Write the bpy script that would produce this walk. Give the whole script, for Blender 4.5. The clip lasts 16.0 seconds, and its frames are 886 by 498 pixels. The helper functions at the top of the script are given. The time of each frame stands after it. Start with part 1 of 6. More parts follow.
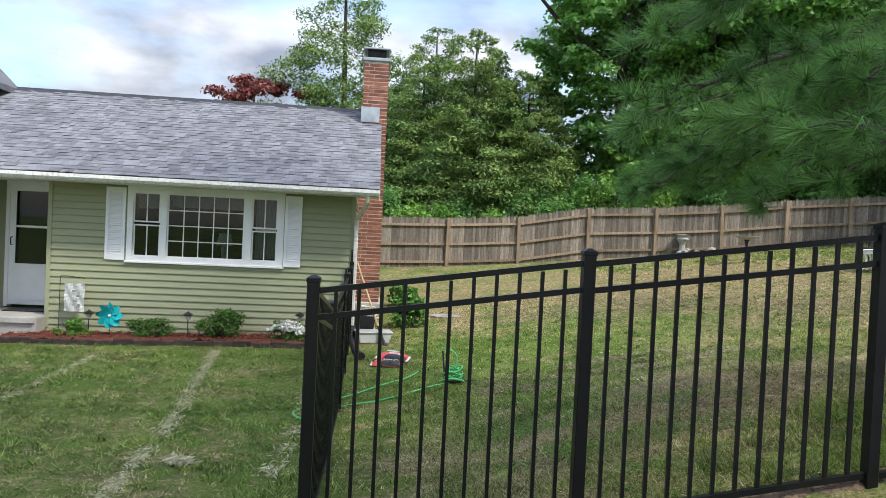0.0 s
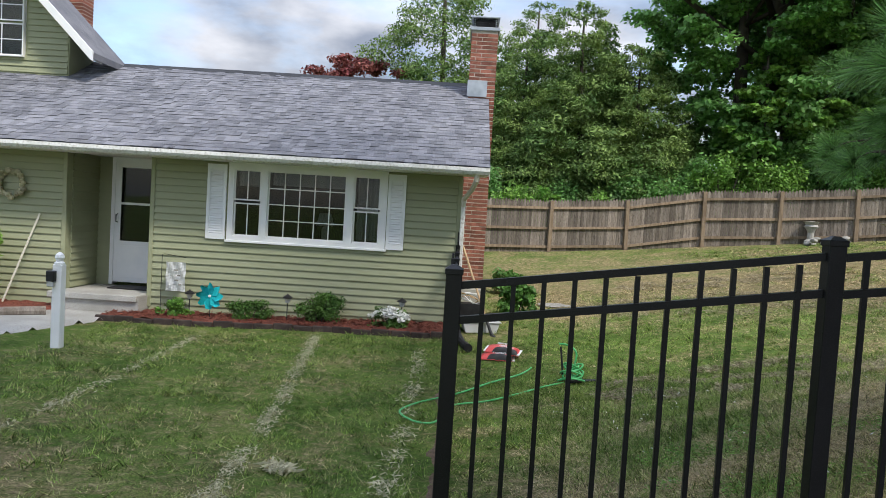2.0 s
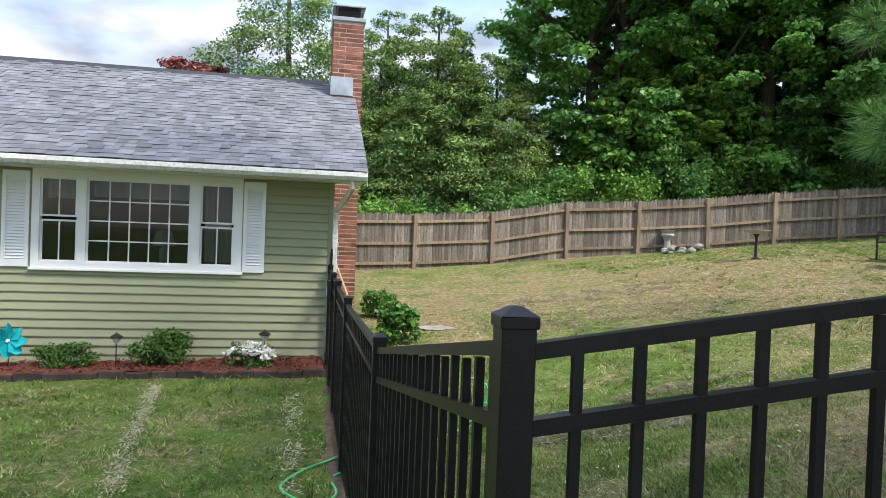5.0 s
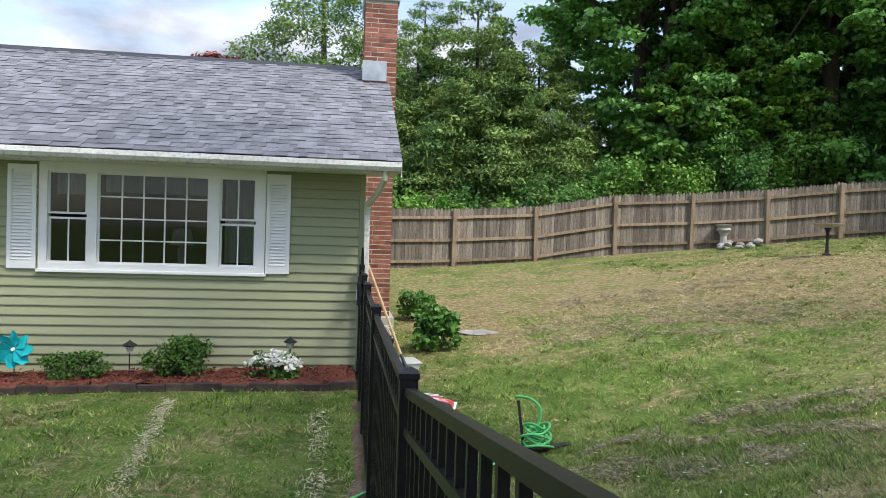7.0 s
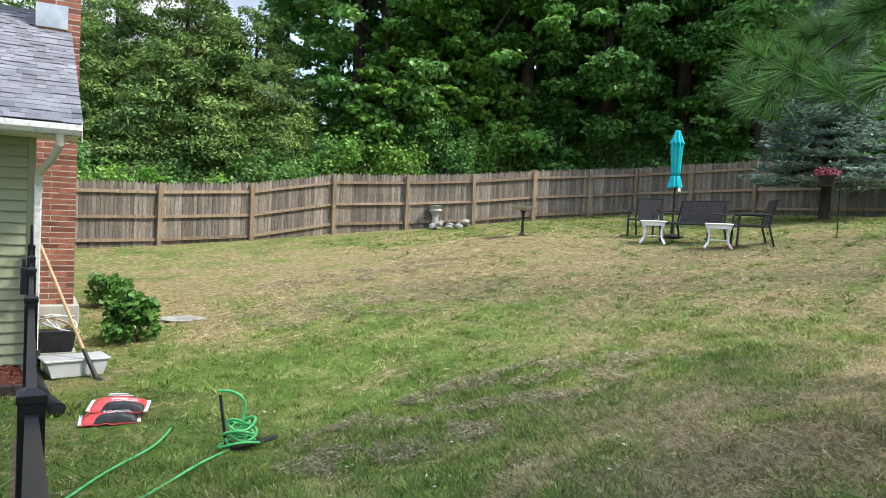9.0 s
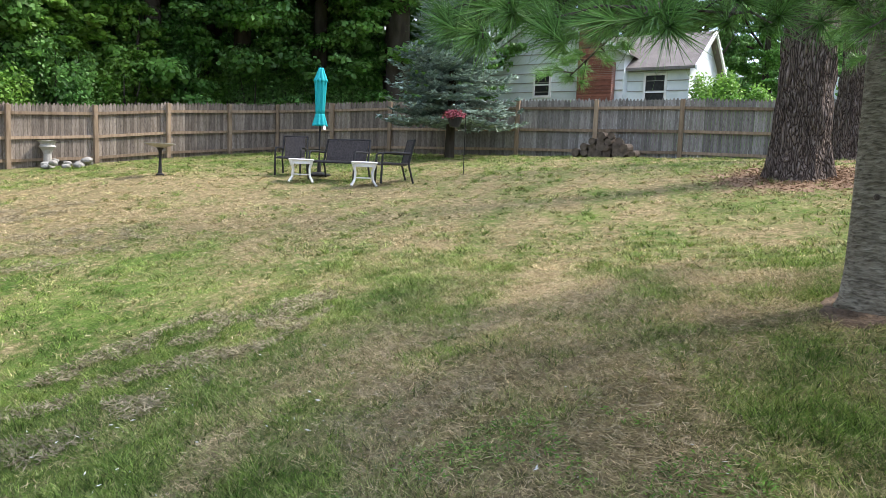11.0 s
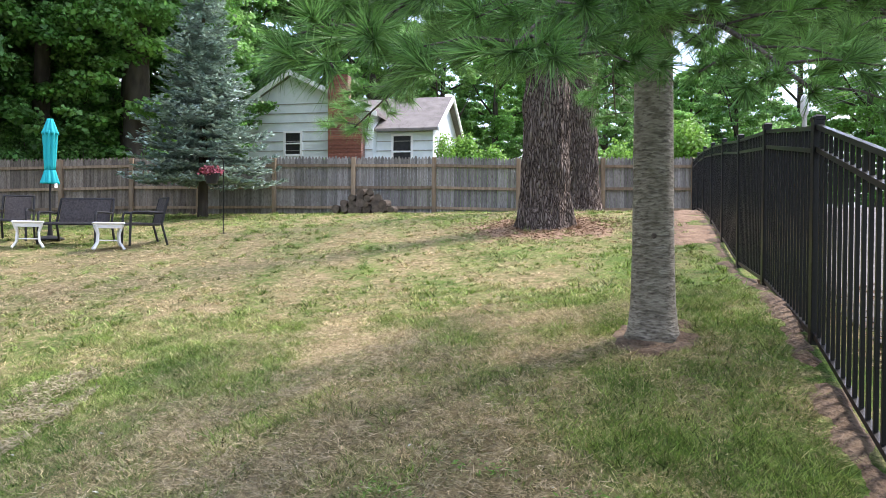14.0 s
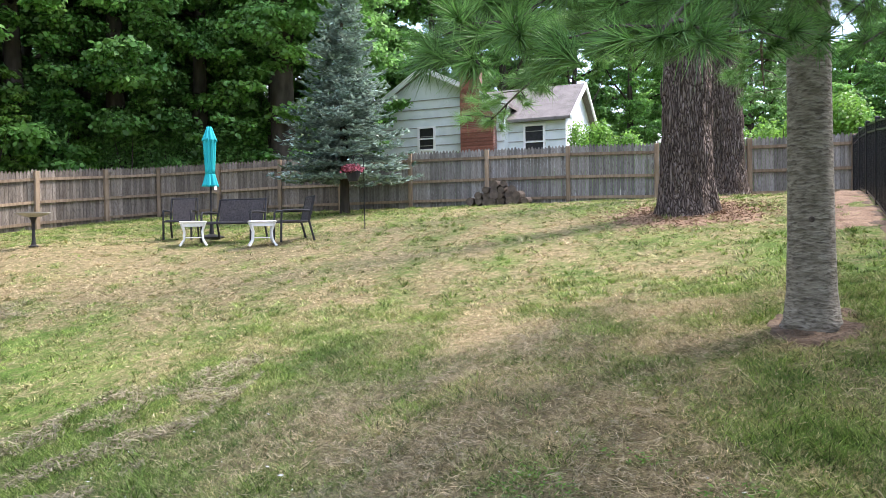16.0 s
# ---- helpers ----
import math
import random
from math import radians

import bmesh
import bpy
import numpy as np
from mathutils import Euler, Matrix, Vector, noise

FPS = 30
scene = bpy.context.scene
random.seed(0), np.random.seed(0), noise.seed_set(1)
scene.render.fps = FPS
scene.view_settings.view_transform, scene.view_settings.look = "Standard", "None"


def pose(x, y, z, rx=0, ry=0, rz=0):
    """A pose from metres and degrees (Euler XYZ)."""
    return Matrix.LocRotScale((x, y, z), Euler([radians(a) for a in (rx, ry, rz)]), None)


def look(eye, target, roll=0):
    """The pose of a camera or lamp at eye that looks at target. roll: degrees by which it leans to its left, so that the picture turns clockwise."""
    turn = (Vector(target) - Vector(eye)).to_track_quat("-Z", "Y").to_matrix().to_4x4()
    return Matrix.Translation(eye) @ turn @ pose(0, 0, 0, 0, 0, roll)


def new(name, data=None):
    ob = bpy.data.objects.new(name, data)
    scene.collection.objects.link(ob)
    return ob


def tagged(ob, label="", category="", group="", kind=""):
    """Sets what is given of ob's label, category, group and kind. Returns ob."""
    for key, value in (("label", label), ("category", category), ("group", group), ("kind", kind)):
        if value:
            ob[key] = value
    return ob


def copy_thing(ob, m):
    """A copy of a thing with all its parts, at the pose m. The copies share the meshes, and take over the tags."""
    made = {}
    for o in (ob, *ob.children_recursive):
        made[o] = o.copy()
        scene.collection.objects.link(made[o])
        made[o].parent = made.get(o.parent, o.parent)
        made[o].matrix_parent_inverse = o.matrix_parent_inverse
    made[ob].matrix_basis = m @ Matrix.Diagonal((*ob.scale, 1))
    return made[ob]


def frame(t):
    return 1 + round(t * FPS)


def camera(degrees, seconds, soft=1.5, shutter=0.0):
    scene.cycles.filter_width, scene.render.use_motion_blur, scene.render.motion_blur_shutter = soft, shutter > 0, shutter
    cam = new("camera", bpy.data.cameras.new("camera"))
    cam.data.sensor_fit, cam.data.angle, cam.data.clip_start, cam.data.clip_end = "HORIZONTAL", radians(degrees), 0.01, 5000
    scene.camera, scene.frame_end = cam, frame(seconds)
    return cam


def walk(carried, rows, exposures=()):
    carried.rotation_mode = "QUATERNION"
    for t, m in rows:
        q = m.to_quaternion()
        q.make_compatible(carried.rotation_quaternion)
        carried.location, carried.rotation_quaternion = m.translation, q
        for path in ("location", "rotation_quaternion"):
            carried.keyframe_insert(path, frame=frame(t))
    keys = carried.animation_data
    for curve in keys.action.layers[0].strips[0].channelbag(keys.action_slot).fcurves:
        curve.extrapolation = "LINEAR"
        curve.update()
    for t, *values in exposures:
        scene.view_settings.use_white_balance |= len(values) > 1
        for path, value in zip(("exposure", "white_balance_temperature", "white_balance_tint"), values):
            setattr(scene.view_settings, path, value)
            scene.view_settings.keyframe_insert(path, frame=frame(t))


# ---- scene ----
cam = camera(63.5, 16.0, soft=0.4)
PATH = [
    (0, (-0.105, 0.056, 1.526), (0.100, 2.045, 1.485), 2.78),
    (0.5, (0.014, 0.223, 1.524), (0.265, 2.206, 1.458), 3.38),
    (1, (-0.114, 0.456, 1.470), (0.069, 2.447, 1.398), 3.25),
    (1.5, (-0.236, 0.682, 1.460), (-0.187, 2.680, 1.372), 3.37),
    (2, (-0.370, 0.968, 1.487), (-0.413, 2.965, 1.386), 3.53),
    (2.5, (-0.532, 1.233, 1.465), (-0.481, 3.230, 1.377), 3.11),
    (3, (-0.603, 1.491, 1.445), (-0.420, 3.481, 1.369), 2.85),
    (3.5, (-0.663, 1.734, 1.430), (-0.345, 3.707, 1.361), 2.55),
    (4, (-0.760, 2.014, 1.424), (-0.371, 3.975, 1.368), 2.32),
    (6.5, (-0.739, 3.305, 1.376), (-0.404, 5.277, 1.360), 1.51),
    (7, (-0.62, 3.51, 1.405), (-0.342, 5.49, 1.360), 1.82),
    (7.5, (-0.434, 3.590, 1.455), (-0.170, 5.571, 1.375), 2.26),
    (8, (-0.373, 3.708, 1.421), (0.053, 5.660, 1.328), 2.34),
    (8.5, (-0.345, 3.782, 1.405), (0.362, 5.650, 1.311), 2.72),
    (9, (-0.392, 3.848, 1.414), (0.607, 5.579, 1.339), 2.65),
    (9.5, (-0.437, 3.876, 1.440), (0.824, 5.426, 1.360), 3.42),
    (10, (-0.401, 3.987, 1.459), (1.086, 5.322, 1.383), 3.86),
    (10.2, (-0.380, 4.042, 1.462), (1.176, 5.297, 1.387), 3.98),
    (12.3, (-0.275, 4.662, 1.385), (1.534, 5.438, 1.028), 0.81),
    (12.5, (-0.275, 4.692, 1.385), (1.575, 5.393, 1.089), 1.31),
    (13, (-0.246, 4.737, 1.383), (1.669, 5.294, 1.243), 0.76),
    (13.5, (-0.241, 4.731, 1.374), (1.704, 5.190, 1.306), 0.55),
    (14, (-0.239, 4.733, 1.370), (1.720, 5.135, 1.345), 0.50),
    (14.5, (-0.248, 4.739, 1.371), (1.709, 5.150, 1.357), 0.01),
    (15, (-0.265, 4.745, 1.369), (1.677, 5.223, 1.350), -0.50),
    (15.5, (-0.289, 4.751, 1.367), (1.619, 5.351, 1.340), -0.66),
    (16, (-0.321, 4.761, 1.367), (1.530, 5.517, 1.319), -0.88),
]
EXPOSURES = [(0.0, 1.05, 6500, 10), (1.0, 1.08, 6500, 10), (2.0, 0.78, 6500, 11), (3.0, 1.08, 6500, 11), (4.0, 1.22, 6500, 10), (6.5, 1.08, 6500, 11), (8.0, 1.02, 6500, 10), (9.0, 1.4, 6500, 10), (9.5, 1.52, 6500, 11), (10.0, 1.52, 6500, 13), (12.5, 1.6, 6500, 17), (13.0, 1.74, 6450, 18), (13.5, 1.8, 6400, 20), (16.0, 1.86, 6400, 20)]
walk(cam, [(t, look(eye, target, roll)) for t, eye, target, roll in PATH], EXPOSURES)

# ---- light ----
SUN_DIR = Vector((0.42, -0.46, 0.80)).normalized()
world = bpy.data.worlds.new("world")
scene.world = world
world.use_nodes = True
wn, wl = world.node_tree.nodes, world.node_tree.links
wn.clear()
sky = wn.new("ShaderNodeTexSky")
sky.sky_type = "NISHITA"
sky.sun_disc = False
sky.sun_elevation = math.asin(SUN_DIR.z)
sky.sun_rotation = math.atan2(SUN_DIR.x, SUN_DIR.y)
coord = wn.new("ShaderNodeTexCoord")
stretch = wn.new("ShaderNodeMapping")
stretch.inputs["Scale"].default_value = (1.6, 1.6, 4.0)
cloud = wn.new("ShaderNodeTexNoise")
cloud.inputs["Scale"].default_value, cloud.inputs["Detail"].default_value, cloud.inputs["Roughness"].default_value = 1.7, 9, 0.55
cover = wn.new("ShaderNodeValToRGB")
cover.color_ramp.elements[0].position, cover.color_ramp.elements[1].position = 0.36, 0.56
shade = wn.new("ShaderNodeTexNoise")
shade.inputs["Scale"].default_value, shade.inputs["Detail"].default_value = 2.6, 6
tone = wn.new("ShaderNodeValToRGB")
tone.color_ramp.elements[0].position, tone.color_ramp.elements[1].position = 0.4, 0.68
tone.color_ramp.elements[0].color = (1.4, 1.62, 2.05, 1)
tone.color_ramp.elements[1].color = (4.2, 4.3, 4.55, 1)
blend = wn.new("ShaderNodeMix")
blend.data_type = "RGBA"
back = wn.new("ShaderNodeBackground")
back.inputs["Strength"].default_value = 0.215
out = wn.new("ShaderNodeOutputWorld")
wl.new(coord.outputs["Generated"], stretch.inputs["Vector"])
wl.new(stretch.outputs["Vector"], cloud.inputs["Vector"])
wl.new(stretch.outputs["Vector"], shade.inputs["Vector"])
wl.new(cloud.outputs["Fac"], cover.inputs["Fac"])
wl.new(shade.outputs["Fac"], tone.inputs["Fac"])
wl.new(cover.outputs["Color"], blend.inputs["Factor"])
wl.new(sky.outputs["Color"], blend.inputs[6])
wl.new(tone.outputs["Color"], blend.inputs[7])
lift, level, dome = wn.new("ShaderNodeSeparateXYZ"), wn.new("ShaderNodeMath"), wn.new("ShaderNodeVectorMath")
level.operation, dome.operation = "MULTIPLY_ADD", "SCALE"
level.inputs[1].default_value, level.inputs[2].default_value = 1.05, 0.46
wl.new(coord.outputs["Generated"], lift.inputs["Vector"])
wl.new(lift.outputs["Z"], level.inputs[0])
wl.new(blend.outputs[2], dome.inputs[0])
wl.new(level.outputs["Value"], dome.inputs["Scale"])
wl.new(dome.outputs["Vector"], back.inputs["Color"])
wl.new(back.outputs["Background"], out.inputs["Surface"])
sun = new("sun", bpy.data.lights.new("sun", "SUN"))
sun.data.energy, sun.data.angle, sun.data.color = 2.3, radians(8.5), (1.0, 0.95, 0.86)
sun.matrix_world = look((0, 0, 30), Vector((0, 0, 30)) - SUN_DIR)

# ---- helpers of this place ----
def mat(name, c1, c2, scale=6.0, rough=0.7, metal=0.0, bump=0.15, c3=None, fine=70.0, stretch=(1, 1, 1), rand=0.0, island=0.0,
        attr=None, transmit=0.0, spec=0.3, detail=5, local=False, upright=False):
    """A surface of two or three colours in noise of two sizes, with fine relief."""
    m = bpy.data.materials.new(name)
    m.use_nodes = True
    n, l = m.node_tree.nodes, m.node_tree.links
    bs = n["Principled BSDF"]
    if local:
        tc = n.new("ShaderNodeTexCoord")
        src = tc.outputs["Object"]
    else:
        tc = n.new("ShaderNodeNewGeometry")
        src = tc.outputs["Position"]
    mp = n.new("ShaderNodeMapping")
    mp.inputs["Scale"].default_value = stretch
    l.new(src, mp.inputs["Vector"])
    big, small = n.new("ShaderNodeTexNoise"), n.new("ShaderNodeTexNoise")
    big.inputs["Scale"].default_value, big.inputs["Detail"].default_value = scale, detail
    small.inputs["Scale"].default_value, small.inputs["Detail"].default_value = fine, 5
    for t in (big, small):
        l.new(mp.outputs["Vector"], t.inputs["Vector"])
    ramp = n.new("ShaderNodeValToRGB")
    ramp.color_ramp.elements[0].position, ramp.color_ramp.elements[1].position = 0.33, 0.66
    ramp.color_ramp.elements[0].color, ramp.color_ramp.elements[1].color = (*c1, 1), (*c2, 1)
    l.new(big.outputs["Fac"], ramp.inputs["Fac"])
    col = ramp.outputs["Color"]
    if c3:
        mr = n.new("ShaderNodeMapRange")
        mr.inputs["From Min"].default_value, mr.inputs["From Max"].default_value = 0.48, 0.68
        l.new(small.outputs["Fac"], mr.inputs["Value"])
        mx = n.new("ShaderNodeMix")
        mx.data_type = "RGBA"
        mx.inputs[7].default_value = (*c3, 1)
        l.new(mr.outputs["Result"], mx.inputs["Factor"])
        l.new(col, mx.inputs[6])
        col = mx.outputs[2]
    if attr:
        at = n.new("ShaderNodeAttribute")
        at.attribute_name = "dry"
        mx = n.new("ShaderNodeMix")
        mx.data_type = "RGBA"
        r2 = n.new("ShaderNodeValToRGB")
        r2.color_ramp.elements[0].position, r2.color_ramp.elements[1].position = 0.3, 0.7
        r2.color_ramp.elements[0].color, r2.color_ramp.elements[1].color = (*attr[0], 1), (*attr[1], 1)
        l.new(small.outputs["Fac"], r2.inputs["Fac"])
        mottle, total = n.new("ShaderNodeMapRange"), n.new("ShaderNodeMath")
        mottle.inputs["From Min"].default_value, mottle.inputs["From Max"].default_value = 0.3, 0.7
        mottle.inputs["To Min"].default_value, mottle.inputs["To Max"].default_value = -0.34, 0.34
        total.use_clamp = True
        l.new(small.outputs["Fac"], mottle.inputs["Value"])
        l.new(mottle.outputs["Result"], total.inputs[0])
        l.new(at.outputs["Fac"], total.inputs[1])
        l.new(total.outputs["Value"], mx.inputs["Factor"])
        l.new(col, mx.inputs[6])
        l.new(r2.outputs["Color"], mx.inputs[7])
        col = mx.outputs[2]
    if rand or island:
        if rand:
            oi = n.new("ShaderNodeObjectInfo")
            rv, amount = oi.outputs["Random"], rand
        else:
            gi = n.new("ShaderNodeNewGeometry")
            rv, amount = gi.outputs["Random Per Island"], island
        mr = n.new("ShaderNodeMapRange")
        mr.inputs["To Min"].default_value, mr.inputs["To Max"].default_value = 1 - amount, 1 + amount
        l.new(rv, mr.inputs["Value"])
        hs = n.new("ShaderNodeHueSaturation")
        l.new(mr.outputs["Result"], hs.inputs["Value"])
        l.new(col, hs.inputs["Color"])
        col = hs.outputs["Color"]
    l.new(col, bs.inputs["Base Color"])
    bs.inputs["Roughness"].default_value, bs.inputs["Metallic"].default_value = rough, metal
    bs.inputs["Specular IOR Level"].default_value = spec
    if bump:
        bp = n.new("ShaderNodeBump")
        bp.inputs["Strength"].default_value, bp.inputs["Distance"].default_value = bump, 0.02
        l.new(small.outputs["Fac"], bp.inputs["Height"])
        l.new(bp.outputs["Normal"], bs.inputs["Normal"])
    if upright:
        up = n.new("ShaderNodeCombineXYZ")
        up.inputs[2].default_value = 1.0
        geo, mixn = n.new("ShaderNodeNewGeometry"), n.new("ShaderNodeMix")
        mixn.data_type = "VECTOR"
        mixn.inputs["Factor"].default_value = 0.75
        l.new(geo.outputs["Normal"], mixn.inputs[4])
        l.new(up.outputs["Vector"], mixn.inputs[5])
        l.new(mixn.outputs[1], bs.inputs["Normal"])
    if transmit:
        tr, ms = n.new("ShaderNodeBsdfTranslucent"), n.new("ShaderNodeMixShader")
        ms.inputs["Fac"].default_value = transmit
        l.new(col, tr.inputs["Color"])
        l.new(bs.outputs["BSDF"], ms.inputs[1])
        l.new(tr.outputs["BSDF"], ms.inputs[2])
        l.new(ms.outputs["Shader"], n["Material Output"].inputs["Surface"])
    return m


def glass(name, tint, rough=0.02):
    """A thin pane: clear with a mirror gloss that grows at a slant."""
    m = bpy.data.materials.new(name)
    m.use_nodes = True
    n, l = m.node_tree.nodes, m.node_tree.links
    n.remove(n["Principled BSDF"])
    clear, gloss, mixer, fr = n.new("ShaderNodeBsdfTransparent"), n.new("ShaderNodeBsdfGlossy"), n.new("ShaderNodeMixShader"), n.new("ShaderNodeFresnel")
    clear.inputs["Color"].default_value = (*tint, 1)
    gloss.inputs["Roughness"].default_value = rough
    fr.inputs["IOR"].default_value = 1.5
    l.new(fr.outputs["Fac"], mixer.inputs["Fac"])
    l.new(clear.outputs["BSDF"], mixer.inputs[1])
    l.new(gloss.outputs["BSDF"], mixer.inputs[2])
    l.new(mixer.outputs["Shader"], n["Material Output"].inputs["Surface"])
    return m


def mesh_of(bm, name, material, smooth=False):
    me = bpy.data.meshes.new(name)
    bm.normal_update()
    bm.to_mesh(me)
    bm.free()
    if material:
        me.materials.append(material)
    if smooth:
        for p in me.polygons:
            p.use_smooth = True
    return me


def part(name, bm, material, parent=None, label="", smooth=False):
    """One mesh object out of a bmesh, under its thing."""
    ob = new(name, mesh_of(bm, name, material, smooth) if isinstance(bm, bmesh.types.BMesh) else bm)
    if parent:
        ob.parent = parent
    if label:
        ob["label"] = label
    return ob


def thing(name, label, category, group="", m=None, kind=""):
    ob = new(name)
    ob.empty_display_size = 0.1
    if m is not None:
        ob.matrix_world = m
    return tagged(ob, label, category, group, kind)


def box(bm, x0, x1, y0, y1, z0, z1, bevel=0.0, m=None):
    made = bmesh.ops.create_cube(bm, size=1, matrix=Matrix.LocRotScale(((x0 + x1) / 2, (y0 + y1) / 2, (z0 + z1) / 2), None, (x1 - x0, y1 - y0, z1 - z0)))
    vs = made["verts"]
    if m is not None:
        bmesh.ops.transform(bm, matrix=m, verts=vs)
    if bevel:
        bmesh.ops.bevel(bm, geom=list({e for v in vs for e in v.link_edges}), offset=bevel, segments=1, affect="EDGES")
    return bm


def boxed(*a, **k):
    return box(bmesh.new(), *a, **k)


def tube(bm, points, radii, seg=8, cap=True):
    """A round bar along points, with a radius at each."""
    pts = [Vector(p) for p in points]
    if not isinstance(radii, (list, tuple)):
        radii = [radii] * len(pts)
    rings, side = [], None
    for i, p in enumerate(pts):
        d = (pts[min(i + 1, len(pts) - 1)] - pts[max(i - 1, 0)]).normalized()
        if side is None:
            side = d.orthogonal().normalized()
        side = (side - d * side.dot(d)).normalized()
        other = d.cross(side)
        rings.append([bm.verts.new(p + (side * math.cos(a) + other * math.sin(a)) * radii[i]) for a in [2 * math.pi * k / seg for k in range(seg)]])
    for a, b in zip(rings, rings[1:]):
        for k in range(seg):
            bm.faces.new((a[k], a[(k + 1) % seg], b[(k + 1) % seg], b[k]))
    if cap:
        bm.faces.new(list(reversed(rings[0])))
        bm.faces.new(rings[-1])
    return bm


def lathe(bm, profile, seg=16, at=(0, 0, 0)):
    """A turned shape from (radius, height) steps."""
    rings = [[bm.verts.new((at[0] + r * math.cos(2 * math.pi * k / seg), at[1] + r * math.sin(2 * math.pi * k / seg), at[2] + z)) for k in range(seg)] for r, z in profile]
    for a, b in zip(rings, rings[1:]):
        for k in range(seg):
            bm.faces.new((a[k], a[(k + 1) % seg], b[(k + 1) % seg], b[k]))
    bm.faces.new(list(reversed(rings[0])))
    bm.faces.new(rings[-1])
    return bm


def prism(bm, poly, axis, a, b):
    """A polygon (pairs in the two other axes) pushed from a to b along an axis."""
    def at(p, v):
        return {"x": (v, p[0], p[1]), "y": (p[0], v, p[1]), "z": (p[0], p[1], v)}[axis]
    lo, hi = [bm.verts.new(at(p, a)) for p in poly], [bm.verts.new(at(p, b)) for p in poly]
    n = len(poly)
    for k in range(n):
        bm.faces.new((lo[k], lo[(k + 1) % n], hi[(k + 1) % n], hi[k]))
    bm.faces.new(list(reversed(lo)))
    bm.faces.new(hi)
    bmesh.ops.recalc_face_normals(bm, faces=bm.faces)
    return bm


def loose(name, verts, faces, material, smooth=False):
    """A mesh from arrays, for what is too many to count."""
    me = bpy.data.meshes.new(name)
    me.from_pydata(verts, [], faces)
    me.materials.append(material)
    if smooth:
        me.polygons.foreach_set("use_smooth", [True] * len(me.polygons))
    return me


SLOPE = (-0.197, 0.642, -0.146, 0.697, -0.059, 0.27, 0.028, -0.134, -0.068, 0.178, -0.126, 0.104, -0.04, -0.079, 0.003)
HUMPS = ((3, 5.8, 1.6, 0.312), (-0.4, 7, 2.0, -0.276), (9, 17, 3, 0.127), (5.5, 3.3, 1.5, 0.34), (1.5, 9.5, 2, -0.239), (-5, 10, 4, -0.059), (0, 0, 3, -0.009), (10.5, 14, 1.6, -0.08), (9.1, 16.8, 1.2, 0.22))


def gz(x, y):
    """Height of the ground."""
    x, y = min(max(x, -14), 20.5), min(max(y, -8), 24)
    u, v = x / 10, (y - 10) / 10
    t = (1, u, v, u * u, u * v, v * v, u ** 3, u * u * v, u * v * v, v ** 3, u ** 4, u ** 3 * v, u * u * v * v, u * v ** 3, v ** 4)
    z = sum(a * b for a, b in zip(SLOPE, t))
    for a, b, s, h in HUMPS:
        z += h * math.exp(-((x - a) ** 2 + (y - b) ** 2) / (2 * s * s))
    return z


def bell(x, y, a, b, sx, sy=None):
    sy = sy or sx
    return math.exp(-((x - a) ** 2 / (2 * sx * sx) + (y - b) ** 2 / (2 * sy * sy)))


def dryness(x, y):
    """How parched the grass is, 0 to 1."""
    big = noise.noise((x * 0.45, y * 0.45, 3.0))
    mid = noise.noise((x * 1.5, y * 1.5, 7.0))
    mow = noise.noise((x * 0.5 + y * 0.25, (y * 0.97 - x * 0.25) * 2.4, 1.0))
    if x < -0.38:
        base = 0.06 + 0.3 * max(0, noise.noise((x * 3.2, y * 0.5, 5.0))) + 0.5 * bell(x, y, -4.0, 5.0, 1.2)
    else:
        base = 0.4 + 0.42 * bell(x, y, 8.5, 13.5, 4.2, 4.0) + 0.42 * bell(x, y, 3.5, 17.5, 2.5, 2.2) - 0.58 * bell(x, y, 2.6, 10.6, 2.3, 2.6)
        base += 0.38 * bell(x, y, 3.6, 5.8, 1.8, 1.3) + 0.12 * bell(x, y, 12, 9, 6, 4) - 0.25 * bell(x, y, 14, 17, 2.4, 3.0)
        base += 0.32 * bell(x, y, 7.8, 16.5, 1.9, 1.3) + 0.35 * bell(x, y, 1.9, 12.6, 0.5, 0.7)
        base += 0.55 * bell(x, y, 5.1, 6.5, 0.42, 0.36) + 0.5 * bell(x, y, 1.6, 14.2, 0.4, 0.9)
        base -= 0.3 * bell(x, y, 6.0, 3.9, 3.0, 0.55)
    small = noise.noise((x * 3.4, y * 3.4, 2.0))
    return min(1.0, max(0.0, base + 0.26 * big + 0.5 * mid + 0.42 * mow + 0.3 * small))


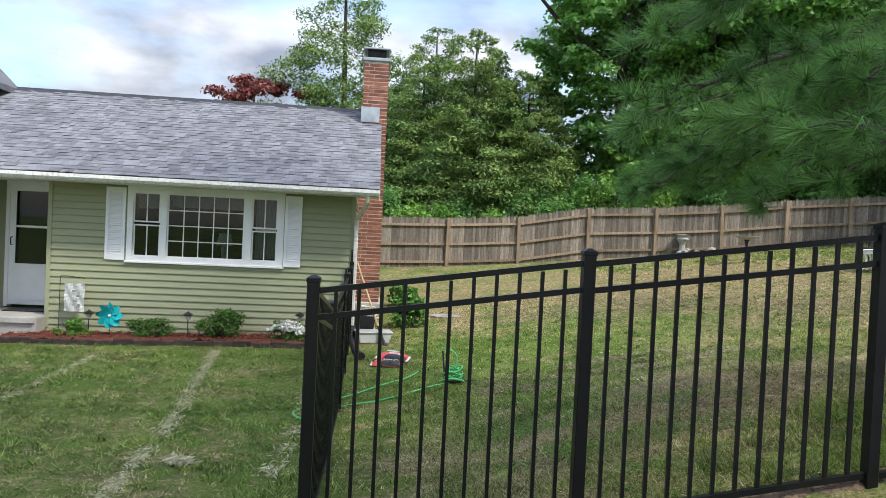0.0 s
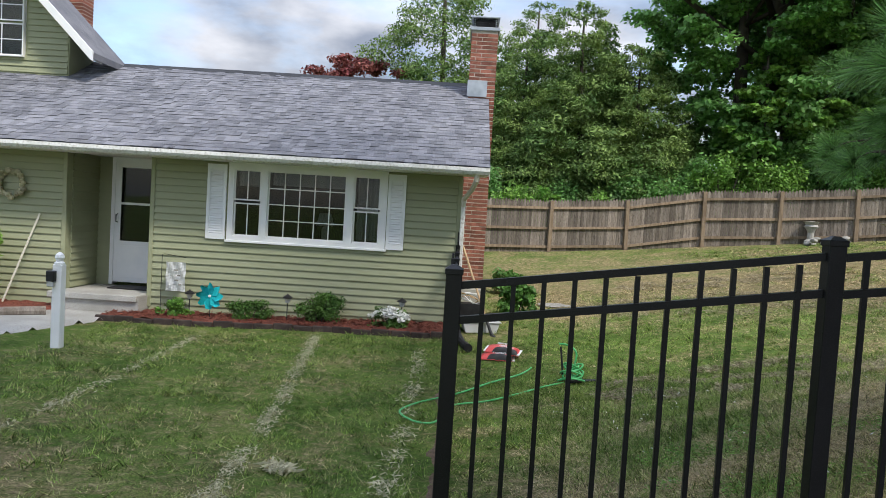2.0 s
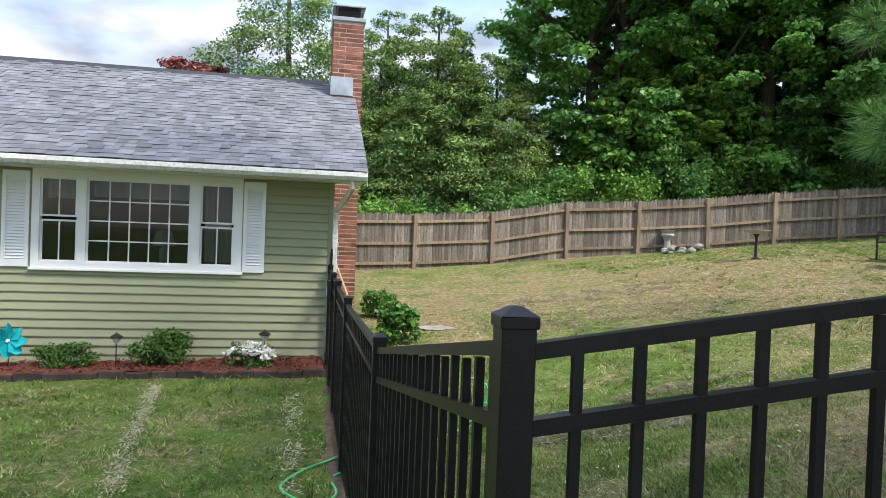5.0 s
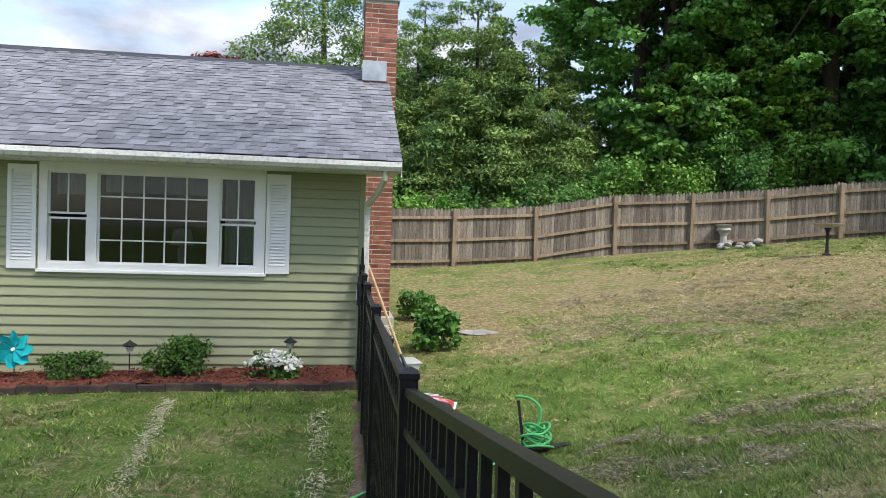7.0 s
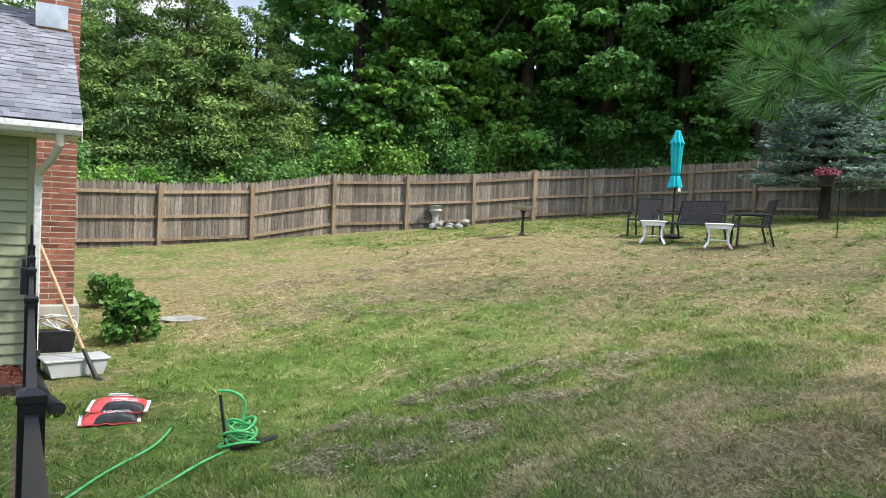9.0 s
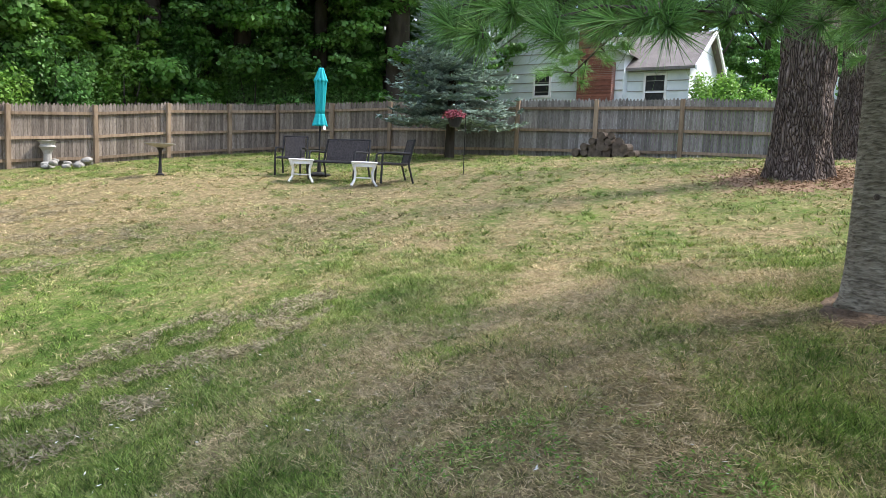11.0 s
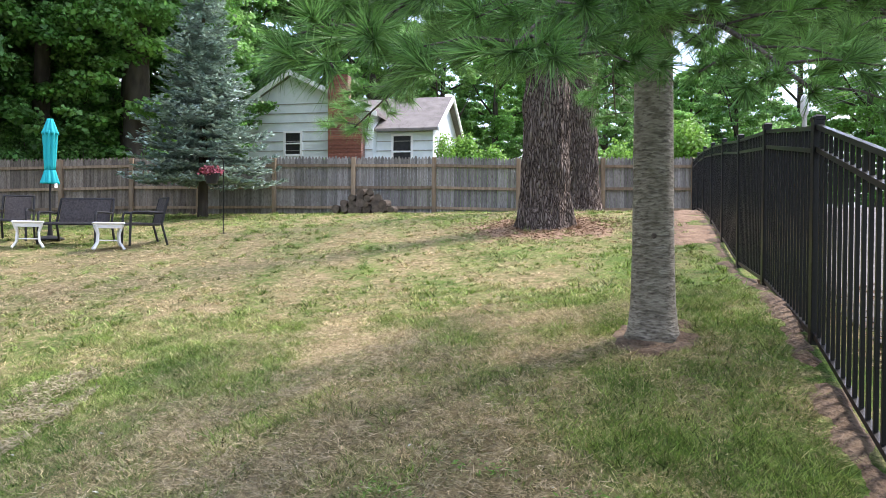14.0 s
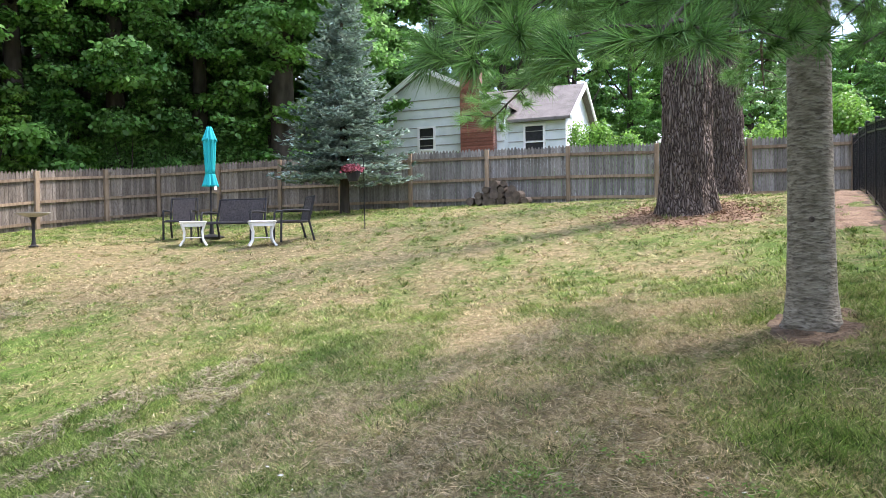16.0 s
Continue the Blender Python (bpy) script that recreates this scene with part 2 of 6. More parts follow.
# ---- materials ----
def turf(name):
    """Mown grass from above: green and straw in tufts, with dark gaps between them."""
    m = bpy.data.materials.new(name)
    m.use_nodes = True
    n, l = m.node_tree.nodes, m.node_tree.links
    bs, geo, at = n["Principled BSDF"], n.new("ShaderNodeNewGeometry"), n.new("ShaderNodeAttribute")
    at.attribute_name = "dry"

    def noisy(scale, detail, rough):
        t = n.new("ShaderNodeTexNoise")
        t.inputs["Scale"].default_value, t.inputs["Detail"].default_value, t.inputs["Roughness"].default_value = scale, detail, rough
        l.new(geo.outputs["Position"], t.inputs["Vector"])
        return t.outputs["Fac"]

    def ramp(src, *stops):
        r = n.new("ShaderNodeValToRGB")
        r.color_ramp.elements[0].position, r.color_ramp.elements[1].position = stops[0][0], stops[-1][0]
        r.color_ramp.elements[0].color, r.color_ramp.elements[1].color = (*stops[0][1], 1), (*stops[-1][1], 1)
        for p, c in stops[1:-1]:
            r.color_ramp.elements.new(p).color = (*c, 1)
        l.new(src, r.inputs["Fac"])
        return r.outputs["Color"]

    def span(src, lo, hi, to_lo, to_hi):
        r = n.new("ShaderNodeMapRange")
        for k, v in zip(("From Min", "From Max", "To Min", "To Max"), (lo, hi, to_lo, to_hi)):
            r.inputs[k].default_value = v
        l.new(src, r.inputs["Value"])
        return r.outputs["Result"]

    patch, tuft, blade = noisy(1.6, 6, 0.6), noisy(11.0, 5, 0.65), noisy(55.0, 4, 0.7)
    green = ramp(patch, (0.34, (0.055, 0.10, 0.018)), (0.52, (0.095, 0.155, 0.03)), (0.68, (0.155, 0.20, 0.05)))
    straw = ramp(tuft, (0.3, (0.13, 0.105, 0.05)), (0.55, (0.26, 0.205, 0.11)), (0.74, (0.41, 0.33, 0.195)))
    total = n.new("ShaderNodeMath")
    total.use_clamp = True
    l.new(span(tuft, 0.32, 0.68, -0.42, 0.42), total.inputs[0])
    l.new(at.outputs["Fac"], total.inputs[1])
    mx = n.new("ShaderNodeMix")
    mx.data_type = "RGBA"
    l.new(total.outputs["Value"], mx.inputs["Factor"])
    l.new(green, mx.inputs[6])
    l.new(straw, mx.inputs[7])
    hs = n.new("ShaderNodeHueSaturation")
    l.new(span(blade, 0.32, 0.68, 0.4, 1.6), hs.inputs["Value"])
    l.new(mx.outputs[2], hs.inputs["Color"])
    l.new(hs.outputs["Color"], bs.inputs["Base Color"])
    bp = n.new("ShaderNodeBump")
    bp.inputs["Strength"].default_value, bp.inputs["Distance"].default_value = 1.0, 0.025
    l.new(blade, bp.inputs["Height"])
    l.new(bp.outputs["Normal"], bs.inputs["Normal"])
    bs.inputs["Roughness"].default_value, bs.inputs["Specular IOR Level"].default_value = 0.95, 0.1
    return m


lawn_mat = turf("lawn")
blade_mat = mat("grass_blade", (0.085, 0.165, 0.026), (0.22, 0.32, 0.07), 3.0, 0.6, bump=0, fine=45, attr=((0.34, 0.26, 0.13), (0.68, 0.55, 0.34)), island=0.78, transmit=0.22, spec=0.15)
siding_mat = mat("sage_vinyl", (0.28, 0.295, 0.182), (0.31, 0.325, 0.205), 1.3, 0.55, bump=0.05, fine=180, stretch=(0.3, 1, 3), rand=0.03)
white_mat = mat("white_paint", (0.76, 0.77, 0.78), (0.83, 0.83, 0.83), 3, 0.45, bump=0.04, fine=90)
shutter_mat = mat("white_plastic", (0.78, 0.79, 0.81), (0.84, 0.85, 0.86), 2, 0.4, bump=0.03)
gutter_mat = mat("gutter_paint", (0.62, 0.62, 0.6), (0.76, 0.76, 0.74), 4, 0.5, bump=0.05, c3=(0.5, 0.49, 0.45), fine=25)
beige_mat = mat("beige_metal", (0.55, 0.52, 0.44), (0.62, 0.59, 0.5), 4, 0.5, bump=0.03)
dark_glass = glass("window_glass", (0.55, 0.58, 0.58))
# indoor dimness is put into this dark base colour
room_mat = mat("room_painted_dim", (0.07, 0.07, 0.068), (0.12, 0.115, 0.11), 1.5, 0.9, bump=0)
curtain_mat = mat("pale_curtain", (0.7, 0.71, 0.71), (0.8, 0.8, 0.79), 4, 0.9, bump=0.1, stretch=(6, 1, 0.4))
roof_mat = mat("roof_felt", (0.1, 0.1, 0.115), (0.13, 0.13, 0.145), 4, 0.95, bump=0.3)
shingle_mat = mat("grey_shingle", (0.12, 0.126, 0.15), (0.195, 0.2, 0.225), 2.5, 0.95, bump=0.5, c3=(0.24, 0.238, 0.25), fine=120, rand=0.24, spec=0.15)
shingle_far = mat("grey_shingle_joined", (0.12, 0.126, 0.15), (0.195, 0.2, 0.225), 2.5, 0.95, bump=0.5, c3=(0.24, 0.238, 0.25), fine=120, island=0.24, spec=0.15)
brick_mat = mat("red_brick", (0.17, 0.06, 0.042), (0.27, 0.1, 0.07), 9, 0.85, bump=0.4, c3=(0.3, 0.14, 0.1), fine=60, rand=0.4)
brick_far = mat("red_brick_joined", (0.18, 0.06, 0.045), (0.28, 0.1, 0.07), 9, 0.85, bump=0.4, c3=(0.33, 0.16, 0.12), fine=60, island=0.32)
mortar_mat = mat("mortar", (0.42, 0.38, 0.33), (0.54, 0.5, 0.45), 8, 0.95, bump=0.4)
metal_mat = mat("flashing_metal", (0.4, 0.43, 0.47), (0.58, 0.61, 0.65), 5, 0.35, metal=0.7, bump=0.1)
concrete_mat = mat("concrete", (0.34, 0.33, 0.3), (0.46, 0.45, 0.42), 2.2, 0.9, bump=0.25, c3=(0.29, 0.28, 0.25))
black_mat = mat("black_powder_coat", (0.004, 0.004, 0.005), (0.008, 0.008, 0.009), 5, 0.34, bump=0.03, fine=240, spec=0.3, c3=(0.014, 0.014, 0.015))
blackplastic_mat = mat("black_plastic", (0.012, 0.012, 0.013), (0.025, 0.025, 0.027), 8, 0.5, bump=0.1)
oldwood_mat = mat("weathered_cedar", (0.165, 0.138, 0.112), (0.285, 0.248, 0.208), 2.0, 0.95, bump=0.5, stretch=(7, 7, 0.5), c3=(0.085, 0.068, 0.054), fine=22, island=0.35)
greywood_mat = mat("grey_cedar", (0.2, 0.188, 0.172), (0.31, 0.3, 0.285), 2.0, 0.95, bump=0.5, stretch=(7, 7, 0.5), c3=(0.1, 0.088, 0.075), fine=22, island=0.3)
postwood_mat = mat("post_wood", (0.2, 0.145, 0.095), (0.31, 0.235, 0.16), 3, 0.9, bump=0.4, stretch=(5, 5, 0.6), rand=0.25)
mulch_mat = mat("red_mulch", (0.1, 0.028, 0.018), (0.19, 0.055, 0.035), 14, 0.95, bump=1.0, c3=(0.26, 0.1, 0.07), fine=60, island=0.4)
dirt_mat = mat("needle_litter", (0.2, 0.12, 0.07), (0.34, 0.23, 0.145), 6, 0.95, bump=0.9, c3=(0.1, 0.065, 0.04), fine=50)
soil_mat = mat("bare_soil", (0.1, 0.066, 0.042), (0.19, 0.135, 0.09), 6, 0.95, bump=0.9, c3=(0.055, 0.038, 0.026), fine=40)
gravel_mat = mat("gravel_drive", (0.1, 0.095, 0.09), (0.2, 0.19, 0.18), 7, 0.95, bump=1.0, c3=(0.06, 0.055, 0.05), fine=45)
def furrowed(name, crack, plate, ridge):
    """Plated bark: dark cracks between tall plates."""
    m = bpy.data.materials.new(name)
    m.use_nodes = True
    n, l = m.node_tree.nodes, m.node_tree.links
    bs, geo, mp = n["Principled BSDF"], n.new("ShaderNodeNewGeometry"), n.new("ShaderNodeMapping")
    mp.inputs["Scale"].default_value = (1.0, 1.0, 0.2)
    wob, add, vor, ramp, bp = n.new("ShaderNodeTexNoise"), n.new("ShaderNodeVectorMath"), n.new("ShaderNodeTexVoronoi"), n.new("ShaderNodeValToRGB"), n.new("ShaderNodeBump")
    fine = n.new("ShaderNodeTexNoise")
    wob.inputs["Scale"].default_value, fine.inputs["Scale"].default_value = 7.0, 60.0
    vor.feature = "DISTANCE_TO_EDGE"
    vor.inputs["Scale"].default_value = 22.0
    add.operation = "MULTIPLY_ADD"
    add.inputs[1].default_value = (0.16, 0.16, 0.3)
    l.new(geo.outputs["Position"], mp.inputs["Vector"])
    l.new(mp.outputs["Vector"], wob.inputs["Vector"])
    l.new(geo.outputs["Position"], fine.inputs["Vector"])
    l.new(wob.outputs["Color"], add.inputs[0])
    l.new(mp.outputs["Vector"], add.inputs[2])
    l.new(add.outputs["Vector"], vor.inputs["Vector"])
    ramp.color_ramp.elements[0].color, ramp.color_ramp.elements[1].color = (*crack, 1), (*ridge, 1)
    ramp.color_ramp.elements[1].position = 0.42
    ramp.color_ramp.elements.new(0.13).color = (*plate, 1)
    l.new(vor.outputs["Distance"], ramp.inputs["Fac"])
    hs, mr = n.new("ShaderNodeHueSaturation"), n.new("ShaderNodeMapRange")
    mr.inputs["To Min"].default_value, mr.inputs["To Max"].default_value = 0.55, 1.45
    l.new(fine.outputs["Fac"], mr.inputs["Value"])
    l.new(mr.outputs["Result"], hs.inputs["Value"])
    l.new(ramp.outputs["Color"], hs.inputs["Color"])
    l.new(hs.outputs["Color"], bs.inputs["Base Color"])
    bp.inputs["Strength"].default_value, bp.inputs["Distance"].default_value = 1.0, 0.12
    l.new(vor.outputs["Distance"], bp.inputs["Height"])
    l.new(bp.outputs["Normal"], bs.inputs["Normal"])
    bs.inputs["Roughness"].default_value, bs.inputs["Specular IOR Level"].default_value = 0.95, 0.1
    return m


plated_mat = furrowed("plated_bark", (0.024, 0.018, 0.015), (0.15, 0.12, 0.1), (0.27, 0.23, 0.2))
bark_mat = mat("pine_bark", (0.03, 0.024, 0.02), (0.15, 0.125, 0.108), 11, 0.95, bump=1.0, stretch=(1.5, 1.5, 0.22), c3=(0.22, 0.19, 0.17), fine=30)
smoothbark_mat = mat("grey_bark", (0.17, 0.152, 0.118), (0.36, 0.335, 0.275), 5, 0.88, bump=0.9, stretch=(2.4, 2.4, 8.0), c3=(0.1, 0.088, 0.068), fine=9, detail=8)
trunk_mat = mat("dark_bark", (0.04, 0.033, 0.026), (0.09, 0.075, 0.06), 4, 0.95, bump=0.7, stretch=(1, 1, 0.3))
leaf_mat = mat("leaf", (0.09, 0.23, 0.055), (0.22, 0.43, 0.12), 0.5, 0.5, bump=0, island=0.5, transmit=0.5, spec=0.5)
mapleleaf_mat = mat("maple_leaf", (0.1, 0.27, 0.055), (0.25, 0.48, 0.12), 0.5, 0.5, bump=0, island=0.45, transmit=0.5, spec=0.5)
leaflight_mat = mat("young_leaf", (0.1, 0.25, 0.035), (0.23, 0.41, 0.075), 0.8, 0.55, bump=0, island=0.45, transmit=0.45, spec=0.5)
yew_mat = mat("evergreen_spray", (0.06, 0.14, 0.034), (0.22, 0.32, 0.085), 1.1, 0.65, bump=0, island=0.5, transmit=0.3, spec=0.4)
copper_mat = mat("copper_leaf", (0.16, 0.035, 0.04), (0.3, 0.11, 0.09), 0.9, 0.6, bump=0, island=0.45, transmit=0.3)
needle_mat = mat("pine_needle", (0.08, 0.195, 0.045), (0.24, 0.45, 0.13), 1.3, 0.42, bump=0, island=0.6, transmit=0.35, spec=0.5)
spruce_mat = mat("blue_spruce_needle", (0.19, 0.28, 0.235), (0.45, 0.55, 0.49), 1.6, 0.65, bump=0, island=0.5, transmit=0.12)
shrub_mat = mat("shrub_leaf", (0.05, 0.12, 0.022), (0.11, 0.21, 0.045), 3, 0.5, bump=0, island=0.4, transmit=0.25)
hydrangea_mat = mat("broad_leaf", (0.06, 0.16, 0.03), (0.13, 0.27, 0.06), 3, 0.45, bump=0, island=0.3, transmit=0.3)
petal_mat = mat("white_petal", (0.72, 0.73, 0.68), (0.85, 0.85, 0.82), 9, 0.6, bump=0, island=0.1, transmit=0.2)
redflower_mat = mat("red_flower", (0.2, 0.025, 0.045), (0.36, 0.1, 0.12), 20, 0.6, bump=0, island=0.4)
teal_mat = mat("turquoise_cloth", (0.0, 0.33, 0.37), (0.01, 0.43, 0.46), 3, 0.75, bump=0.15, stretch=(5, 5, 0.5))
hose_mat = mat("green_hose", (0.06, 0.42, 0.12), (0.16, 0.58, 0.22), 20, 0.5, bump=0.4, fine=120)
wicker_mat = mat("brown_wicker", (0.035, 0.03, 0.03), (0.075, 0.065, 0.062), 25, 0.6, bump=0.7, fine=150)
bag_mat = mat("red_bag", (0.6, 0.06, 0.06), (0.7, 0.12, 0.11), 5, 0.35, bump=0.25, fine=20)
bagdark_mat = mat("black_print", (0.02, 0.02, 0.02), (0.05, 0.05, 0.05), 8, 0.35, bump=0.15)
handle_mat = mat("pine_handle", (0.42, 0.28, 0.15), (0.54, 0.38, 0.22), 4, 0.6, bump=0.1, stretch=(6, 6, 0.5))
bin_mat = mat("clear_plastic", (0.6, 0.61, 0.6), (0.7, 0.71, 0.7), 3, 0.3, bump=0.05, transmit=0.3)
stone_mat = mat("grey_stone", (0.24, 0.23, 0.21), (0.4, 0.39, 0.36), 7, 0.9, bump=0.6, c3=(0.16, 0.16, 0.14))
log_mat = mat("log_bark", (0.045, 0.034, 0.026), (0.1, 0.08, 0.062), 10, 0.95, bump=0.7)
logend_mat = mat("log_end", (0.07, 0.055, 0.042), (0.14, 0.11, 0.085), 9, 0.9, bump=0.3)
farwall_mat = mat("white_shingle_siding", (0.6, 0.66, 0.68), (0.7, 0.75, 0.77), 2, 0.7, bump=0.1)
clip_mat = mat("grass_clippings", (0.42, 0.4, 0.25), (0.62, 0.58, 0.41), 12, 0.95, bump=0, island=0.3, transmit=0.35)
edging_mat = mat("edging", (0.035, 0.025, 0.022), (0.07, 0.05, 0.042), 9, 0.8, bump=0.4, rand=0.2)
straw_mat = mat("dry_straw", (0.34, 0.27, 0.15), (0.6, 0.5, 0.33), 12, 0.9, bump=0, island=0.5, transmit=0.25)
thatch_mat = mat("dead_thatch", (0.22, 0.19, 0.115), (0.42, 0.37, 0.25), 12, 0.95, bump=0, island=0.5, transmit=0.35)
terracotta_mat = mat("terracotta", (0.36, 0.13, 0.07), (0.45, 0.18, 0.1), 9, 0.85)

brownroof_mat = mat("brown_shingle", (0.12, 0.108, 0.1), (0.2, 0.182, 0.17), 3, 0.95, bump=0.3, c3=(0.25, 0.23, 0.215), fine=30)


def coursed(name, c1, c2, joint):
    """Brickwork seen from far: courses across y and z."""
    m = bpy.data.materials.new(name)
    m.use_nodes = True
    n, l = m.node_tree.nodes, m.node_tree.links
    geo, sp, cb, br = n.new("ShaderNodeNewGeometry"), n.new("ShaderNodeSeparateXYZ"), n.new("ShaderNodeCombineXYZ"), n.new("ShaderNodeTexBrick")
    l.new(geo.outputs["Position"], sp.inputs["Vector"])
    add = n.new("ShaderNodeMath")
    l.new(sp.outputs["X"], add.inputs[0])
    l.new(sp.outputs["Y"], add.inputs[1])
    l.new(add.outputs["Value"], cb.inputs["X"])
    l.new(sp.outputs["Z"], cb.inputs["Y"])
    l.new(cb.outputs["Vector"], br.inputs["Vector"])
    br.inputs["Color1"].default_value, br.inputs["Color2"].default_value, br.inputs["Mortar"].default_value = (*c1, 1), (*c2, 1), (*joint, 1)
    br.inputs["Scale"].default_value, br.inputs["Mortar Size"].default_value = 1.0, 0.006
    br.inputs["Brick Width"].default_value, br.inputs["Row Height"].default_value = 0.21, 0.075
    l.new(br.outputs["Color"], n["Principled BSDF"].inputs["Base Color"])
    n["Principled BSDF"].inputs["Roughness"].default_value = 0.9
    return m


farbrick_mat = coursed("far_brickwork", (0.13, 0.05, 0.038), (0.25, 0.1, 0.07), (0.3, 0.26, 0.23))

# ---- ground ----
def spaced(lo, hi, step, reach):
    mid = list(np.arange(lo, hi + step / 2, step))
    far = [1, 2.5, 5, 10, 20, 40, 80, 160, reach]
    return [lo - d for d in reversed(far)] + mid + [hi + d for d in far]


xs, ys = spaced(-15, 21, 0.2, 400), spaced(-7, 26, 0.2, 400)
verts = [(x, y, gz(x, y) + (0.012 * noise.noise((x * 3, y * 3, 0)) if -15 < x < 21 else 0)) for y in ys for x in xs]
nx = len(xs)
faces = [(j * nx + i, j * nx + i + 1, (j + 1) * nx + i + 1, (j + 1) * nx + i) for j in range(len(ys) - 1) for i in range(nx - 1)]
ground_mesh = loose("ground", verts, faces, lawn_mat, True)
dry = ground_mesh.attributes.new("dry", "FLOAT", "POINT")
dry.data.foreach_set("value", [dryness(v[0], v[1]) for v in verts])
tagged(new("ground", ground_mesh), "mown lawn, green with parched tan patches, sloping up", "lawn", kind="structure")


def blanket(name, inside, x0, x1, y0, y1, step, lift, material, label, category, rough_z=0.0):
    """A thin layer laid on the ground where inside(x, y) is over 0."""
    gx, gy = np.arange(x0, x1 + step / 2, step), np.arange(y0, y1 + step / 2, step)
    vs, fs, idx = [], [], {}

    def vid(i, j):
        if (i, j) not in idx:
            x, y = gx[i], gy[j]
            k = min(1.0, max(0.0, inside(x, y) * 14 + 0.15))
            idx[(i, j)] = len(vs)
            vs.append((x, y, gz(x, y) - 0.03 + (lift + 0.03) * k + rough_z * k * noise.noise((x * 9, y * 9, 2))))
        return idx[(i, j)]
    for j in range(len(gy) - 1):
        for i in range(len(gx) - 1):
            if inside((gx[i] + gx[i + 1]) / 2, (gy[j] + gy[j + 1]) / 2) > 0:
                fs.append((vid(i, j), vid(i + 1, j), vid(i + 1, j + 1), vid(i, j + 1)))
    return tagged(new(name, loose(name, vs, fs, material, True)), label, category, kind="structure")


def bed_front(x):
    return 11.55 + 0.04 * math.sin(x * 1.7) + 0.02 * (x + 2)


blanket("mulch_bed", lambda x, y: min(y - bed_front(x), 12.36 - y, x + 5.75, -0.42 - x) * 3, -5.8, -0.4, 11.3, 12.4, 0.06, 0.075, mulch_mat, "red shredded bark mulch bed along the house wall", "mulch bed", 0.05)
FENCE_Y = lambda x: 3.79 - 0.085 * (x + 0.38)
# the drive leaves a circle free for the added, unseen shading tree
blanket("drive", lambda x, y: min(FENCE_Y(x) - 0.3 - y + 0.12 * noise.noise((x * 2, y * 2, 0)), x - 1.2 + 0.5 * (3.4 - y) + 0.3 * noise.noise((x, y, 4)), y + 6, math.hypot(x - 3.6, y + 1.6) - 1.1), 0, 20, -6, 3.6, 0.2, 0.03, gravel_mat, "dark gravel drive with grit outside the metal fence", "driveway", 0.03)
blanket("needle_ground", lambda x, y: max(1.35 - math.hypot((x - 12.9) / 1.15, y - 5.5), 1.0 - math.hypot((x - 17.6) / 1.4, y - 5.0), min(x - 10.5, 19.5 - x, y - FENCE_Y(x) - 0.1, FENCE_Y(x) + 1.0 - y + 0.5 * noise.noise((x * 0.8, 1, 1)))) * 0.8 + 0.4 * noise.noise((x * 1.5, y * 1.5, 8)) + 0.3 * noise.noise((x * 4, y * 4, 8)), 8.5, 19.6, 1.9, 7.5, 0.1, 0.015, dirt_mat, "brown fallen pine needles and bare soil under the pines", "needle litter", 0.03)
blanket("trunk_soil", lambda x, y: 0.33 - math.hypot((x - 4.6) / 1.2, y - 4.32) + 0.2 * noise.noise((x * 4, y * 4, 8)), 3.6, 5.6, 3.6, 5.2, 0.05, 0.015, soil_mat, "bare brown soil around the foot of the young pine", "soil", 0.03)
blanket("fence_soil", lambda x, y: 0.1 - abs(y - FENCE_Y(x) - 0.08) + 0.16 * noise.noise((x * 2.6, y * 4, 8)) + 0.06 * noise.noise((x * 8, y * 9, 8)), -0.2, 19, 1.8, 4.2, 0.06, 0.012, soil_mat, "strip of bare soil along the foot of the metal fence", "soil", 0.02)
blanket("fence_side_soil", lambda x, y: 0.09 - abs(x + 0.42) + 0.08 * noise.noise((x * 3, y * 2, 8)), -0.8, 0.0, 4.2, 11.4, 0.09, 0.02, soil_mat, "strip of bare soil under the metal fence", "soil", 0.02)
blanket("front_walk", lambda x, y: min(x + 8.2, -5.55 + 0.35 * (y - 11.5) - x, 12.0 - y, y - 6.0) if y > 9.2 else min(x + 8.2, -6.35 - x + 0.25 * (y - 9.2), y - 4.0), -8.4, -5.2, 4, 12.1, 0.12, 0.05, concrete_mat, "pale concrete front walk leading to the door step", "walkway")

# ---- house: low front wing ----
WY, EZ, RIDGE_Y, RIDGE_Z = 12.31, 2.12, 15.5, 4.06
XR, XL, XD, XP = -0.38, -10.2, -5.30, -6.68
house = thing("house", "sage green clapboard house with grey shingle roof and brick chimney", "house")
b = bmesh.new()
HOLES = [(-4.07, -1.56, 0.84, 2.06)]
for x0, x1, z0, z1 in ((-5.30, -4.07, -0.7, 2.2), (-1.56, XR, -0.7, 2.2), (-4.07, -1.56, -0.7, 0.84), (-4.07, -1.56, 2.06, 2.2)):
    box(b, x0, x1, WY, WY + 0.15, z0, z1)
box(b, XL, XP, WY, WY + 0.15, -0.7, 2.2)
wall = part("front_wall", b, siding_mat, house, "sage green vinyl siding")
b = bmesh.new()
box(b, XP - 0.15, XP, WY + 0.15, 13.45, -0.7, 2.2)
box(b, XP, -6.42, 13.3, 13.45, -0.7, 2.2)
box(b, -6.42, XD, 13.3, 13.45, 2.14, 2.2)
box(b, XD, XD + 0.15, WY + 0.15, 13.45, -0.7, 2.2)
part("porch_wall", b, siding_mat, house, "shaded green siding of the porch recess")
b = bmesh.new()
prism(b, [(WY + 0.15, -0.7), (WY + 0.15, 2.2), (RIDGE_Y, RIDGE_Z - 0.12), (18.7, 2.2), (18.7, -0.7)], "x", XR - 0.15, XR)
